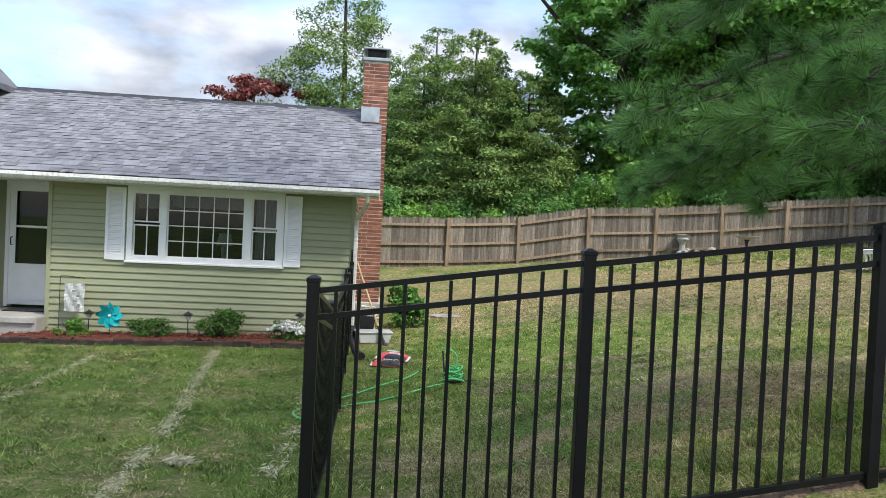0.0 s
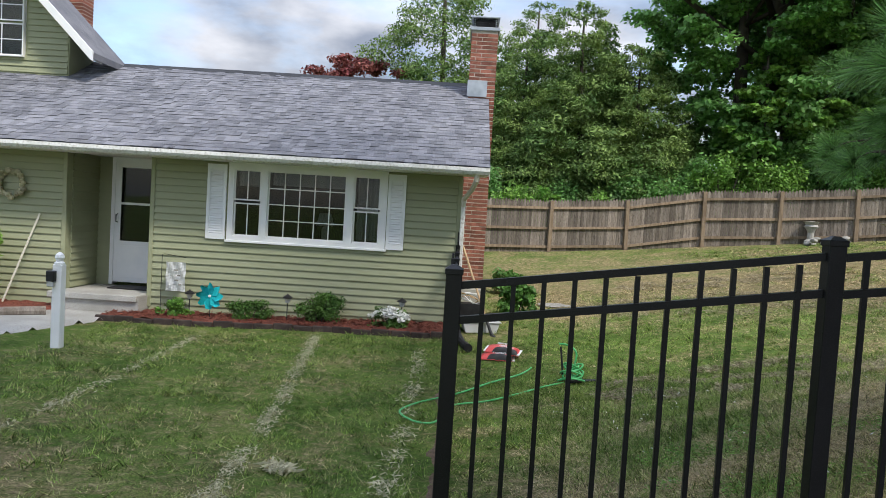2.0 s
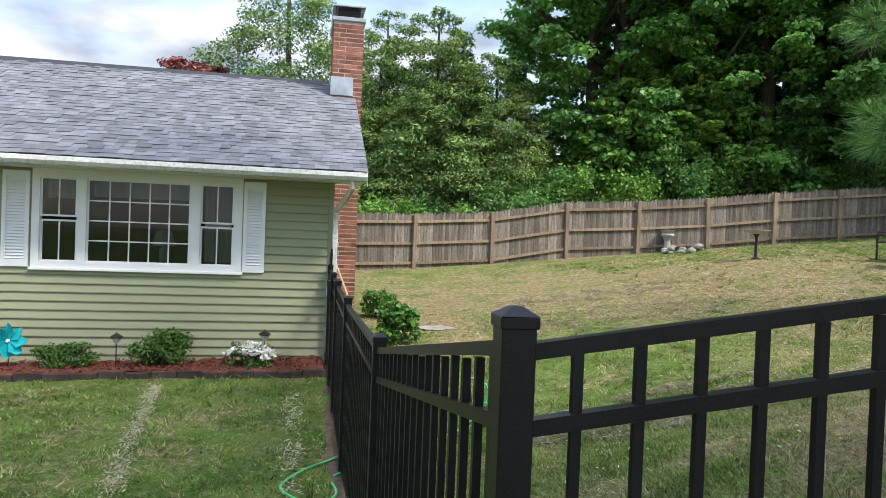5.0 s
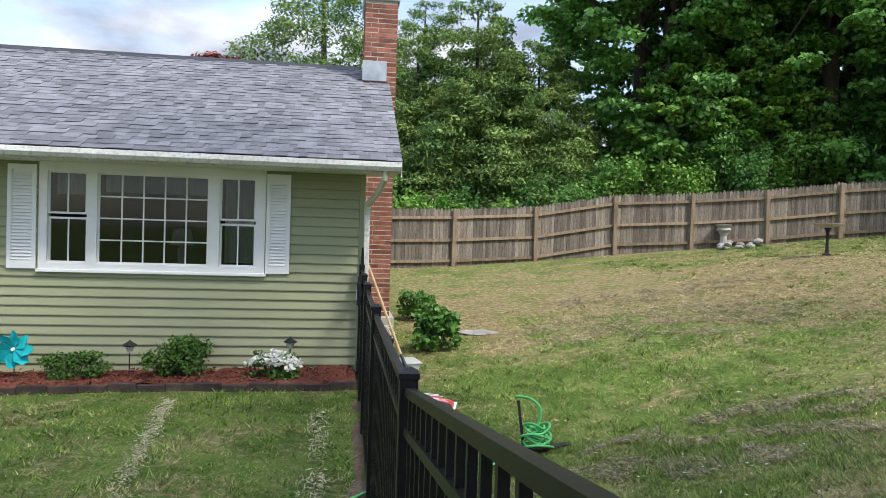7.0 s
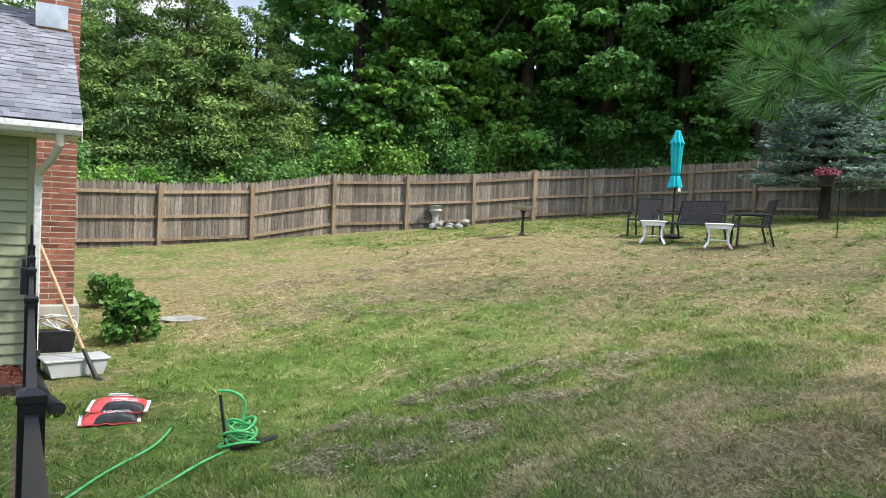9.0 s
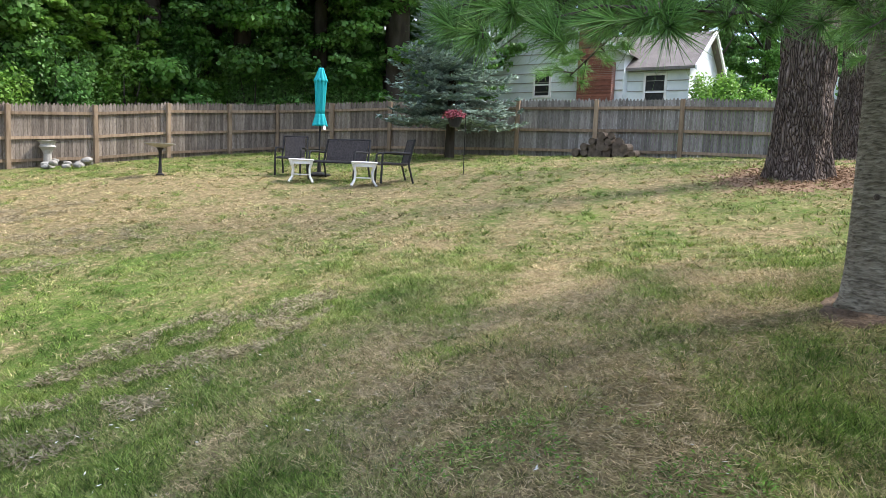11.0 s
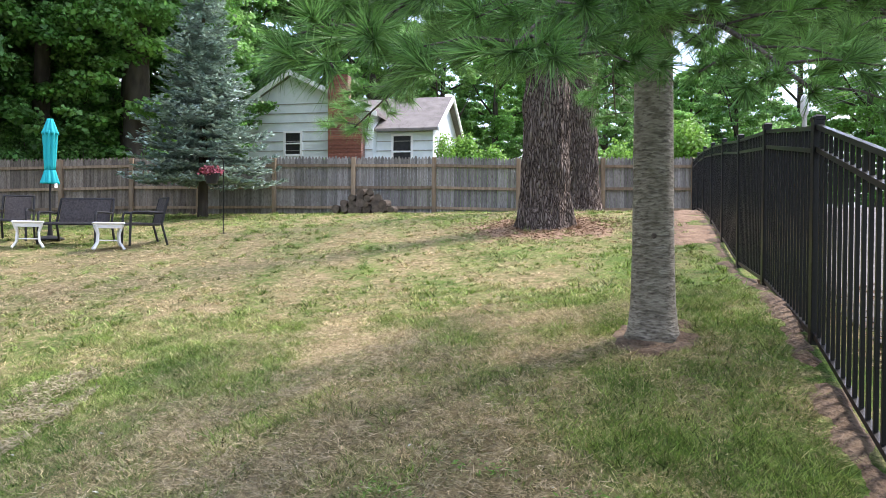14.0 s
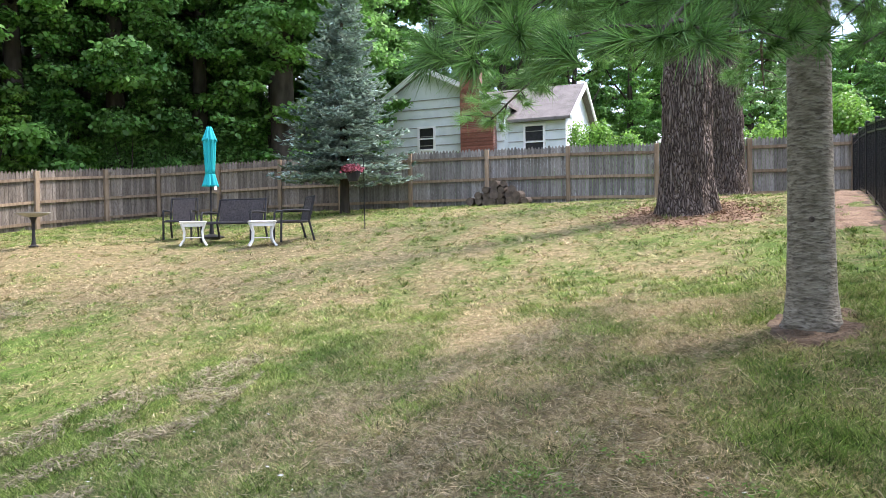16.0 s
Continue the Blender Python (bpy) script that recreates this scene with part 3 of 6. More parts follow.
part("side_wall", b, siding_mat, house)
# room shell in the dark colour that stands for low indoor light
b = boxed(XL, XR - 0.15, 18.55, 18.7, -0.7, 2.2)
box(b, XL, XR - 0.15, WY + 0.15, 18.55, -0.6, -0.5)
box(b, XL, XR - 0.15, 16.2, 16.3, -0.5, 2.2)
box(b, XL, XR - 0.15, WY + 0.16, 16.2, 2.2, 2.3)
part("inner_wall", b, room_mat, house, "room surfaces coloured dark to look dim through the windows")
b = boxed(XP, XD, WY - 0.35, 13.3, -0.55, -0.12)
box(b, XP - 0.05, XD - 0.02, WY - 0.4, WY + 0.02, -0.2, -0.1, bevel=0.012)
part("door_step", b, concrete_mat, house, "worn concrete door step")

# siding courses, each a board of its own
COURSE = 0.112


def board_mesh(w):
    bm = bmesh.new()
    prism(bm, [(0, 0), (-0.024, 0.002), (-0.025, 0.012), (-0.003, COURSE), (0, COURSE)], "x", 0, w)
    return mesh_of(bm, "siding_board", siding_mat)


def courses(name_parent, x0, x1, z0, z1, m, cut=None):
    """Rows of lapped boards on a wall whose outer face is m's xz plane."""
    made = {}
    n = int((z1 - z0) / COURSE) + 1
    for i in range(n):
        z = z0 + i * COURSE
        spans = [(x0, x1)]
        if cut and z + COURSE * 0.6 > cut[2] and z + 0.02 < cut[3]:
            spans = [(x0, cut[0]), (cut[1], x1)]
        for a, c in spans:
            key = round(c - a, 3)
            if key not in made:
                made[key] = board_mesh(c - a)
            ob = new("siding_board", made[key])
            ob.parent = name_parent
            ob.matrix_basis = m @ pose(a, 0, z)


courses(wall, XD + 0.02, XR - 0.05, -0.36, 2.08, pose(0, WY - 0.001, 0), cut=(-4.07, -1.56, 0.83, 2.06))
courses(wall, XL, XP - 0.03, -0.36, 2.08, pose(0, WY - 0.001, 0))
porch = house.children[1]
courses(porch, 0, 0.84, -0.1, 2.08, pose(XP + 0.001, WY + 0.15, 0, 0, 0, 90))
side = [o for o in house.children if o.name.startswith("side_wall")][0]
courses(side, 0, 2.1, -0.46, 2.08, pose(XR + 0.001, WY + 0.15, 0, 0, 0, 90))
b = boxed(XR - 0.05, XR + 0.02, WY - 0.025, WY + 0.08, -0.4, 2.14, bevel=0.006)
part("corner_board", b, siding_mat, house)
for x in (XD, XP - 0.04):
    part("corner_board", boxed(x - 0.02, x + 0.05, WY - 0.03, WY + 0.06, -0.3, 2.14, bevel=0.006), siding_mat, house)
part("foundation", boxed(XD, XR - 0.02, WY - 0.001, WY + 0.05, -0.75, -0.36), concrete_mat, house)

# soffit, fascia, gutter
EY = 11.72
b = boxed(XL, 0.0, EY + 0.02, WY + 0.1, 2.08, 2.1)
box(b, XP, XD, WY + 0.1, 13.3, 2.1, 2.13)
part("soffit", b, gutter_mat, house, "painted soffit boards")
part("fascia", boxed(XL, 0.01, EY, EY + 0.03, 2.07, 2.2, bevel=0.004), gutter_mat, house)
b = bmesh.new()
prism(b, [(EY, 2.19), (EY, 2.09), (EY - 0.09, 2.085), (EY - 0.12, 2.13), (EY - 0.115, 2.185), (EY - 0.105, 2.185), (EY - 0.105, 2.135), (EY - 0.08, 2.1), (EY - 0.012, 2.1), (EY - 0.012, 2.19)], "x", XL, 0.02)
part("gutter", b, gutter_mat, house, "white aluminium gutter with dirt streaks")
# roof deck with the two slopes and its rake boards
PITCH = (RIDGE_Z - 2.2) / (RIDGE_Y - EY)
b = bmesh.new()
prism(b, [(EY - 0.03, 2.19), (RIDGE_Y, RIDGE_Z), (19.3, 2.19), (19.3, 2.11), (RIDGE_Y, RIDGE_Z - 0.09), (EY - 0.03, 2.11)], "x", XL, 0.02)
roof = part("roof", b, roof_mat, house, "grey architectural shingle roof")
b = bmesh.new()
prism(b, [(EY - 0.02, 2.175), (RIDGE_Y, RIDGE_Z - 0.015), (RIDGE_Y, RIDGE_Z - 0.17), (EY - 0.02, 2.02)], "x", 0.021, 0.03)
part("rake_board", b, gutter_mat, house)
b = bmesh.new()
prism(b, [(RIDGE_Y - 0.16, RIDGE_Z - 0.05), (RIDGE_Y, RIDGE_Z + 0.045), (RIDGE_Y + 0.16, RIDGE_Z - 0.05), (RIDGE_Y + 0.15, RIDGE_Z - 0.07), (RIDGE_Y, RIDGE_Z + 0.02), (RIDGE_Y - 0.15, RIDGE_Z - 0.07)], "x", -8.6, -0.4)
part("ridge_vent", b, blackplastic_mat, house, "dark ridge vent")

# ---- taller wing behind on the street side ----
GX, GY = -10.6, 14.6
tall = thing("house_wing", "taller gabled house wing with sage siding and white trim", "house")
b = bmesh.new()
prism(b, [(-13.2, 2.6), (-13.2, 4.5), (GX, 7.2), (-8.0, 4.5), (-8.0, 2.6)], "y", GY, GY + 0.9)
wing_wall = part("gable_wall", b, siding_mat, tall)
for i in range(34):
    z = 3.0 + i * COURSE
    x1 = -8.02 if z < 4.5 else -8.02 - (z - 4.5) * 0.95
    if x1 - 0.2 < GX:
        break
    spans = [(-12.9, x1)]
    if 3.9 < z < 5.24:
        spans = [(-12.9, -9.8), (-8.8, x1)] if x1 > -8.7 else [(-12.9, -9.8)]
    for a, c in spans:
        part("siding_board", board_mesh(c - a), None, wing_wall).matrix_basis = pose(a, GY - 0.001, z)
b = bmesh.new()
prism(b, [(-7.32, 4.04), (GX, 7.37), (-13.7, 4.04), (-13.7, 3.92), (GX, 7.25), (-7.32, 3.92)], "y", GY - 0.45, GY + 0.95)
part("roof", b, shingle_far, tall, "grey shingle roof")
b = bmesh.new()
prism(b, [(-7.3, 4.05), (GX, 7.38), (GX, 7.2), (-7.3, 3.87)], "y", GY - 0.5, GY - 0.452)
part("rake_board", b, white_mat, tall, "white rake board")
b = bmesh.new()
prism(b, [(-7.36, 3.92), (GX, 7.24), (GX, 7.22), (-7.36, 3.9)], "y", GY - 0.45, GY)
part("rake_soffit", b, white_mat, tall)


def window(name, x0, x1, z0, z1, y, cols, rows, mid, curtain, parent=None):
    """A white window with frame, sashes, bars and panes; mid: where the meeting rail lies."""
    w = thing(name, "white framed window with dark panes and glazing bars", "window", kind="structure")
    if parent:
        w.parent = parent
    bm = bmesh.new()
    f = 0.02
    for a, c, d, e in ((x0, x1, z1 - f, z1), (x0, x1, z0, z0 + f), (x0, x0 + f, z0 + f, z1 - f), (x1 - f, x1, z0 + f, z1 - f)):
        box(bm, a, c, y - 0.03, y + 0.08, d, e)
    part("window_frame", bm, white_mat, w)
    spans = [(z0 + f, mid - 0.018, 0.02), (mid + 0.018, z1 - f, -0.005)] if mid else [(z0 + f, z1 - f, 0.0)]
    for lo, hi, off in spans:
        bm = bmesh.new()
        a0, a1 = x0 + f, x1 - f
        s = 0.024
        for a, c, d, e in ((a0, a1, hi - s, hi), (a0, a1, lo, lo + s), (a0, a0 + s, lo + s, hi - s), (a1 - s, a1, lo + s, hi - s)):
            box(bm, a, c, y + off, y + off + 0.03, d, e)
        sash = part("sash", bm, white_mat, w)
        part("pane", boxed(a0 + s, a1 - s, y + off + 0.012, y + off + 0.018, lo + s, hi - s), dark_glass, sash)
        bm, r = bmesh.new(), (rows if not mid else max(1, rows // 2))
        for k in range(1, cols):
            x = a0 + s + (a1 - a0 - 2 * s) * k / cols
            box(bm, x - 0.008, x + 0.008, y + off + 0.003, y + off + 0.022, lo + s, hi - s)
        for k in range(1, r):
            z = lo + s + (hi - lo - 2 * s) * k / r
            box(bm, a0 + s, a1 - s, y + off + 0.004, y + off + 0.021, z - 0.008, z + 0.008)
        if len(bm.verts):
            part("glazing_bar", bm, white_mat, sash)
        else:
            bm.free()
    if curtain:
        bm = bmesh.new()
        n = 26
        vs = [[bm.verts.new((x0 + 0.06 + (x1 - x0 - 0.12) * k / n, y + 0.14 + 0.012 * math.sin(k * 2.1), zz)) for k in range(n + 1)] for zz in (curtain, z1)]
        for k in range(n):
            bm.faces.new((vs[0][k], vs[0][k + 1], vs[1][k + 1], vs[1][k]))
        part("curtain", bm, curtain_mat, w)
    return w


# the triple front window in one white casing
b = bmesh.new()
for a, c, d, e in ((-4.07, -1.54, 2.0, 2.08), (-4.07, -1.54, 0.83, 0.9), (-4.07, -4.0, 0.9, 2.0), (-1.63, -1.54, 0.9, 2.0), (-3.53, -3.46, 0.9, 2.0), (-2.17, -2.09, 0.9, 2.0)):
    box(b, a, c, WY - 0.05, WY + 0.1, d, e)
box(b, -4.09, -1.52, WY - 0.07, WY - 0.0, 0.815, 0.85, bevel=0.004)
casing = tagged(part("window_casing", b, white_mat), "wide white casing around a triple window", "window", kind="structure")
window("window_1", -4.0, -3.53, 0.9, 2.0, WY - 0.02, 2, 2, 1.47, 1.72)
window("window_2", -3.46, -2.17, 0.9, 2.0, WY - 0.02, 5, 4, None, 1.76)
window("window_3", -2.09, -1.63, 0.9, 2.0, WY - 0.02, 2, 2, 1.45, 0.96)
window("window_4", -9.75, -8.85, 3.95, 5.25, GY - 0.06, 2, 4, 4.6, 4.2)
lamp_shade = tagged(part("table_lamp", lathe(bmesh.new(), [(0.05, 0), (0.06, 0.2), (0.02, 0.24), (0.15, 0.25), (0.1, 0.45), (0.02, 0.46)], 12, (-2.62, 12.9, 0.9)), curtain_mat), "pale table lamp standing inside the front window", "lamp")
tagged(part("side_table", boxed(-2.9, -2.3, 12.75, 13.05, -0.5, 0.9, bevel=0.01), postwood_mat), "dark wooden table inside the front window", "table")

# shutters
def shutter(x0, x1):
    s = thing("shutter", "white louvred window shutter on green siding", "shutter", "shutters of the front window")
    bm = bmesh.new()
    z0, z1, y = 0.85, 2.04, WY - 0.045
    for a, c, d, e in ((x0, x1, z1 - 0.07, z1), (x0, x1, z0, z0 + 0.09), (x0, x0 + 0.045, z0 + 0.09, z1 - 0.07), (x1 - 0.045, x1, z0 + 0.09, z1 - 0.07)):
        box(bm, a, c, y, y + 0.03, d, e)
    box(bm, x0 + 0.045, x1 - 0.045, y + 0.02, y + 0.03, z0 + 0.09, z1 - 0.07)
    part("shutter_frame", bm, shutter_mat, s)
    slat = bmesh.new()
    box(slat, 0, x1 - x0 - 0.09, -0.004, 0.004, -0.02, 0.02, m=pose(0, 0, 0, -32, 0, 0))
    slat = mesh_of(slat, "slat", shutter_mat)
    for k in range(26):
        part("slat", slat, None, s).matrix_basis = pose(x0 + 0.045, y + 0.012, z0 + 0.115 + k * 0.0385)
    return s


shutter(-4.41, -4.10)
shutter(-1.53, -1.25)

# storm door in the recess
door = thing("door_1", "white storm door with two dark glass panels", "door", kind="structure")
b = bmesh.new()
for a, c, d, e in ((-6.42, -5.36, 2.06, 2.14), (-6.42, -6.36, -0.1, 2.06), (-5.42, -5.36, -0.1, 2.06)):
    box(b, a, c, 13.25, 13.42, d, e)
part("door_frame", b, white_mat, door)
b = bmesh.new()
for a, c, d, e in ((-6.36, -5.42, 1.93, 2.06), (-6.36, -5.42, -0.06, 0.66), (-6.36, -6.26, 0.66, 1.93), (-5.52, -5.42, 0.66, 1.93), (-6.26, -5.52, 1.29, 1.33)):
    box(b, a, c, 13.27, 13.31, d, e)
box(b, -6.3, -5.5, 13.262, 13.27, 0.02, 0.58, bevel=0.003)
leaf_ob = part("door_leaf", b, white_mat, door)
for z0, z1 in ((0.66, 1.29), (1.33, 1.93)):
    part("pane", boxed(-6.26, -5.52, 13.285, 13.291, z0, z1), dark_glass, leaf_ob)
# inner door shares the room's darkened colour, for shade behind the glass
part("inner_door", boxed(-6.36, -5.42, 13.36, 13.4, -0.06, 2.06), room_mat, door, "inner door in the dimmed room colour behind the glass")
b = tube(bmesh.new(), [(-6.31, 13.27, 0.98), (-6.31, 13.21, 0.99), (-6.31, 13.21, 1.11), (-6.31, 13.27, 1.12)], 0.01, 6)
part("door_handle", b, blackplastic_mat, door, "dark pull handle")
tagged(part("door_mat", boxed(-6.2, -5.5, 12.75, 13.2, -0.12, -0.1, bevel=0.005), blackplastic_mat), "dark door mat lying before the storm door", "door mat")

# chimney on the gable end
chimney = thing("chimney", "tall red brick chimney with a metal screen cap", "chimney")
CX0, CX1, CY0, CY1, CZ0, CZ1 = -0.37, 0.13, 14.7, 15.75, 0.05, 4.98
part("mortar_core", boxed(CX0 + 0.004, CX1 - 0.004, CY0 + 0.004, CY1 - 0.004, -0.5, CZ1 - 0.01), mortar_mat, chimney, "pale mortar")
part("plinth", boxed(CX0 - 0.005, CX1 + 0.07, CY0 - 0.07, CY1 + 0.07, -0.6, CZ0 + 0.02, bevel=0.015), concrete_mat, chimney, "rough concrete plinth")
BC = 0.0745


def brick_mesh(dx, dy, dz=0.059):
    return mesh_of(boxed(-dx / 2, dx / 2, -dy / 2, dy / 2, 0, dz), "brick", brick_mat)


stretch_x, head_x, half_x = brick_mesh(0.2, 0.09), brick_mesh(0.095, 0.09), brick_mesh(0.145, 0.09)
rest = bmesh.new()
i = 0
z = CZ0 + 0.03
while z < CZ1 - BC:
    layout = ((stretch_x, -0.27 + 0.0), (stretch_x, -0.06), (head_x, 0.0825)) if i % 2 else ((head_x, -0.3225), (stretch_x, -0.165), (stretch_x, 0.03 + 0.0))
    for me, x in layout:
        o = new("brick", me)
        o.parent = chimney
        o.matrix_basis = pose(x + (0.0 if i % 2 else 0.0), CY0 + 0.045 + random.uniform(-0.003, 0.003), z)
    y = CY0 + 0.1 + (0.105 if i % 2 else 0.0)
    while y < CY1:
        L = min(0.2, CY1 - y)
        if L > 0.03:
            box(rest, CX1 - 0.09, CX1 + random.uniform(-0.002, 0.003), y, y + L, z, z + 0.059)
            if z > 2.6:
                box(rest, CX0 - random.uniform(-0.002, 0.003), CX0 + 0.09, y, y + L, z, z + 0.059)
        y += 0.21
    z += BC
    i += 1
tagged(part("brick_side", rest, brick_far, chimney), kind="stuff")
part("flashing", boxed(-0.395, -0.02, CY0 - 0.018, CY0 - 0.004, 3.72, 4.03, bevel=0.004), metal_mat, chimney, "dull metal flashing sheet")
part("crown_slab", boxed(CX0 - 0.03, CX1 + 0.03, CY0 - 0.03, CY1 + 0.03, CZ1 - 0.02, CZ1 + 0.05, bevel=0.012), metal_mat, chimney, "grey cement crown")
b = bmesh.new()
for k in range(13):
    x = CX0 + 0.03 + k * (CX1 - CX0 - 0.06) / 12
    box(b, x - 0.004, x + 0.004, CY0 + 0.02, CY0 + 0.028, CZ1 + 0.05, CZ1 + 0.22)
    box(b, x - 0.004, x + 0.004, CY1 - 0.03, CY1 - 0.022, CZ1 + 0.05, CZ1 + 0.22)
for k in range(5):
    zz = CZ1 + 0.06 + k * 0.037
    box(b, CX0 + 0.02, CX1 - 0.02, CY0 + 0.016, CY0 + 0.022, zz, zz + 0.006)
box(b, CX0 + 0.06, CX1 - 0.06, CY0 + 0.1, CY1 - 0.1, CZ1 + 0.05, CZ1 + 0.2)
part("spark_screen", b, blackplastic_mat, chimney, "dark mesh screen")
part("cap_lid", boxed(CX0 - 0.02, CX1 + 0.02, CY0 - 0.02, CY1 + 0.02, CZ1 + 0.22, CZ1 + 0.25, bevel=0.006), metal_mat, chimney, "flat metal lid")
ch2 = thing("chimney", "short red brick chimney behind the taller roof", "chimney")
b = bmesh.new()
for k in range(18):
    box(b, -9.3, -8.86, 16.6, 17.05, 4.6 + k * 0.0745, 4.659 + k * 0.0745)
tagged(part("brick_side", b, brick_far, ch2), kind="stuff")
part("mortar_core", boxed(-9.295, -8.865, 16.605, 17.045, 2.4, 5.94), mortar_mat, ch2)
part("cap_lid", boxed(-9.34, -8.82, 16.55, 17.1, 5.94, 6.02, bevel=0.01), blackplastic_mat, ch2, "dark cap")

# downspout and its black drain hose
spout = thing("downspout", "white downspout at the house corner with black drain hose", "downspout")
b = tube(bmesh.new(), [(-0.16, EY - 0.04, 2.1), (-0.16, EY - 0.02, 2.0), (-0.22, EY + 0.2, 1.86), (-0.33, WY - 0.1, 1.72), (-0.335, WY - 0.07, 1.6)], 0.04, 8)
part("elbow", b, beige_mat, spout, "beige downspout elbow")
part("pipe", boxed(-0.37, -0.3, WY - 0.1, WY - 0.03, -0.15, 1.62, bevel=0.01), gutter_mat, spout)
pts = [(-0.335, WY - 0.06, -0.1), (-0.33, WY - 0.12, -0.28), (-0.3, WY - 0.5, -0.36), (-0.24, WY - 1.0, -0.38), (-0.15, 10.8, -0.36)]
path = [Vector(pts[min(int(t), 3)]).lerp(Vector(pts[min(int(t), 3) + 1]), t - min(int(t), 3)) for t in np.linspace(0, 4, 60)]
b = tube(bmesh.new(), path, [0.055 + 0.006 * (k % 2) for k in range(60)], 10)
part("drain_hose", b, blackplastic_mat, spout, "black corrugated drain hose")

# ---- black metal fence ----
FH = 1.40
fence_side = thing("metal_fence", "black powder-coated metal picket fence toward the house", "fence")
fence_front = thing("metal_fence", "black powder-coated metal picket fence along the drive", "fence")
picket_mesh = {}


def picket(h):
    h = round(h, 2)
    if h not in picket_mesh:
        picket_mesh[h] = mesh_of(boxed(-0.0095, 0.0095, -0.0095, 0.0095, 0, h), "picket", black_mat)
    return picket_mesh[h]


def post_mesh(h, r):
    return mesh_of(boxed(-r, r, -r, r, -0.3, h, bevel=0.003), "post", black_mat)


def cap_mesh(r):
    bm = bmesh.new()
    a = r + 0.004
    box(bm, -a, a, -a, a, -0.016, 0.006, bevel=0.002)
    prism_pts = [(-a, -a, 0.006), (a, -a, 0.006), (a, a, 0.006), (-a, a, 0.006)]
    t = a * 0.3
    lo = [bm.verts.new(p) for p in prism_pts]
    hi = [bm.verts.new(p) for p in ((-t, -t, 0.022), (t, -t, 0.022), (t, t, 0.022), (-t, t, 0.022))]
    for k in range(4):
        bm.faces.new((lo[k], lo[(k + 1) % 4], hi[(k + 1) % 4], hi[k]))
    bm.faces.new(hi)
    return mesh_of(bm, "cap", black_mat)


R_POST = 0.032
the_post, the_cap = post_mesh(FH - 0.02, R_POST), cap_mesh(R_POST)


def rail(bm, p, q, w, h):
    d = Vector(q) - Vector(p)
    run = math.hypot(d.x, d.y)
    side = Vector((-d.y / run, d.x / run, 0)) * (w / 2)
    up = Vector((0, 0, h / 2))
    a = [bm.verts.new(Vector(p) + s * side + u * up) for s, u in ((-1, -1), (1, -1), (1, 1), (-1, 1))]
    c = [bm.verts.new(Vector(q) + s * side + u * up) for s, u in ((-1, -1), (1, -1), (1, 1), (-1, 1))]
    for k in range(4):
        bm.faces.new((a[k], a[(k + 1) % 4], c[(k + 1) % 4], c[k]))
    bm.faces.new(list(reversed(a)))
    bm.faces.new(c)
    return bm


def metal_run(owner, posts, first=True, pitch=0.1215):
    """posts: (x, y, top height). Rails follow the slope, pickets stay plumb."""
    for k, (x, y, top) in enumerate(posts):
        if k or first:
            p = part("post", the_post, None, owner)
            p.matrix_basis = pose(x, y, top - FH + 0.02)
            part("cap", the_cap, None, p).matrix_basis = pose(0, 0, FH - 0.022)
    for (x0, y0, t0), (x1, y1, t1) in zip(posts, posts[1:]):
        d = Vector((x1 - x0, y1 - y0))
        u = d.normalized() * R_POST
        a, c = (x0 + u.x, y0 + u.y), (x1 - u.x, y1 - u.y)
        low0, low1 = (min(1.62, max(1.2, t - gz(x, y) - 0.055)) for x, y, t in ((x0, y0, t0), (x1, y1, t1)))
        for d0, d1, w, h in ((0.06, 0.06, 0.03, 0.03), (0.198, 0.198, 0.03, 0.03), (low0, low1, 0.032, 0.032)):
            part("rail", rail(bmesh.new(), (*a, t0 - d0), (*c, t1 - d1), w, h), black_mat, owner)
        n = max(2, round(d.length / pitch))
        for k in range(1, n):
            f = k / n
            foot = low0 + (low1 - low0) * f
            o = part("picket", picket(foot - 0.075), None, owner)
            o.matrix_basis = pose(x0 + d.x * f, y0 + d.y * f, t0 + (t1 - t0) * f - foot, 0, 0, math.degrees(math.atan2(d.y, d.x)))


A_POSTS = [(-0.38, 3.79, 1.266), (-0.38, 5.98, 0.915), (-0.38, 8.41, 0.885), (-0.38, 10.1, 0.91), (-0.38, 11.15, 0.93), (-0.38, 12.2, 0.98)]
B_POSTS = [(-0.38, 3.79, 1.266), (1.03, FENCE_Y(1.03), 1.47), (2.56, FENCE_Y(2.56), 1.68), (4.53, FENCE_Y(4.53), 2.14), (6.6, FENCE_Y(6.6), 2.42), (8.67, FENCE_Y(8.67), 2.62), (10.75, FENCE_Y(10.75), 2.86), (12.85, FENCE_Y(12.85), 3.08), (14.95, FENCE_Y(14.95), 3.28), (17.05, FENCE_Y(17.05), 3.42), (19.3, FENCE_Y(19.3), 3.52)]
metal_run(fence_side, A_POSTS, True, 0.1215)
metal_run(fence_front, B_POSTS[:3], False, 0.1215)
metal_run(fence_front, B_POSTS[2:], False, 0.118)
# gate hardware near the house
b = boxed(-0.46, -0.41, 10.98, 11.08, 0.62, 0.86, bevel=0.008)
box(b, -0.45, -0.42, 11.0, 11.05, 0.86, 0.93, bevel=0.004)
latch = part("gate_latch", b, blackplastic_mat, fence_side, "black gate latch box")
part("latch_label", boxed(-0.464, -0.46, 11.0, 11.06, 0.68, 0.78), white_mat, latch, "small white label")
for z in (0.62, -0.25):
    part("hinge", boxed(-0.425, -0.405, 12.05, 12.16, z, z + 0.1, bevel=0.005), blackplastic_mat, fence_side, "black gate hinge")
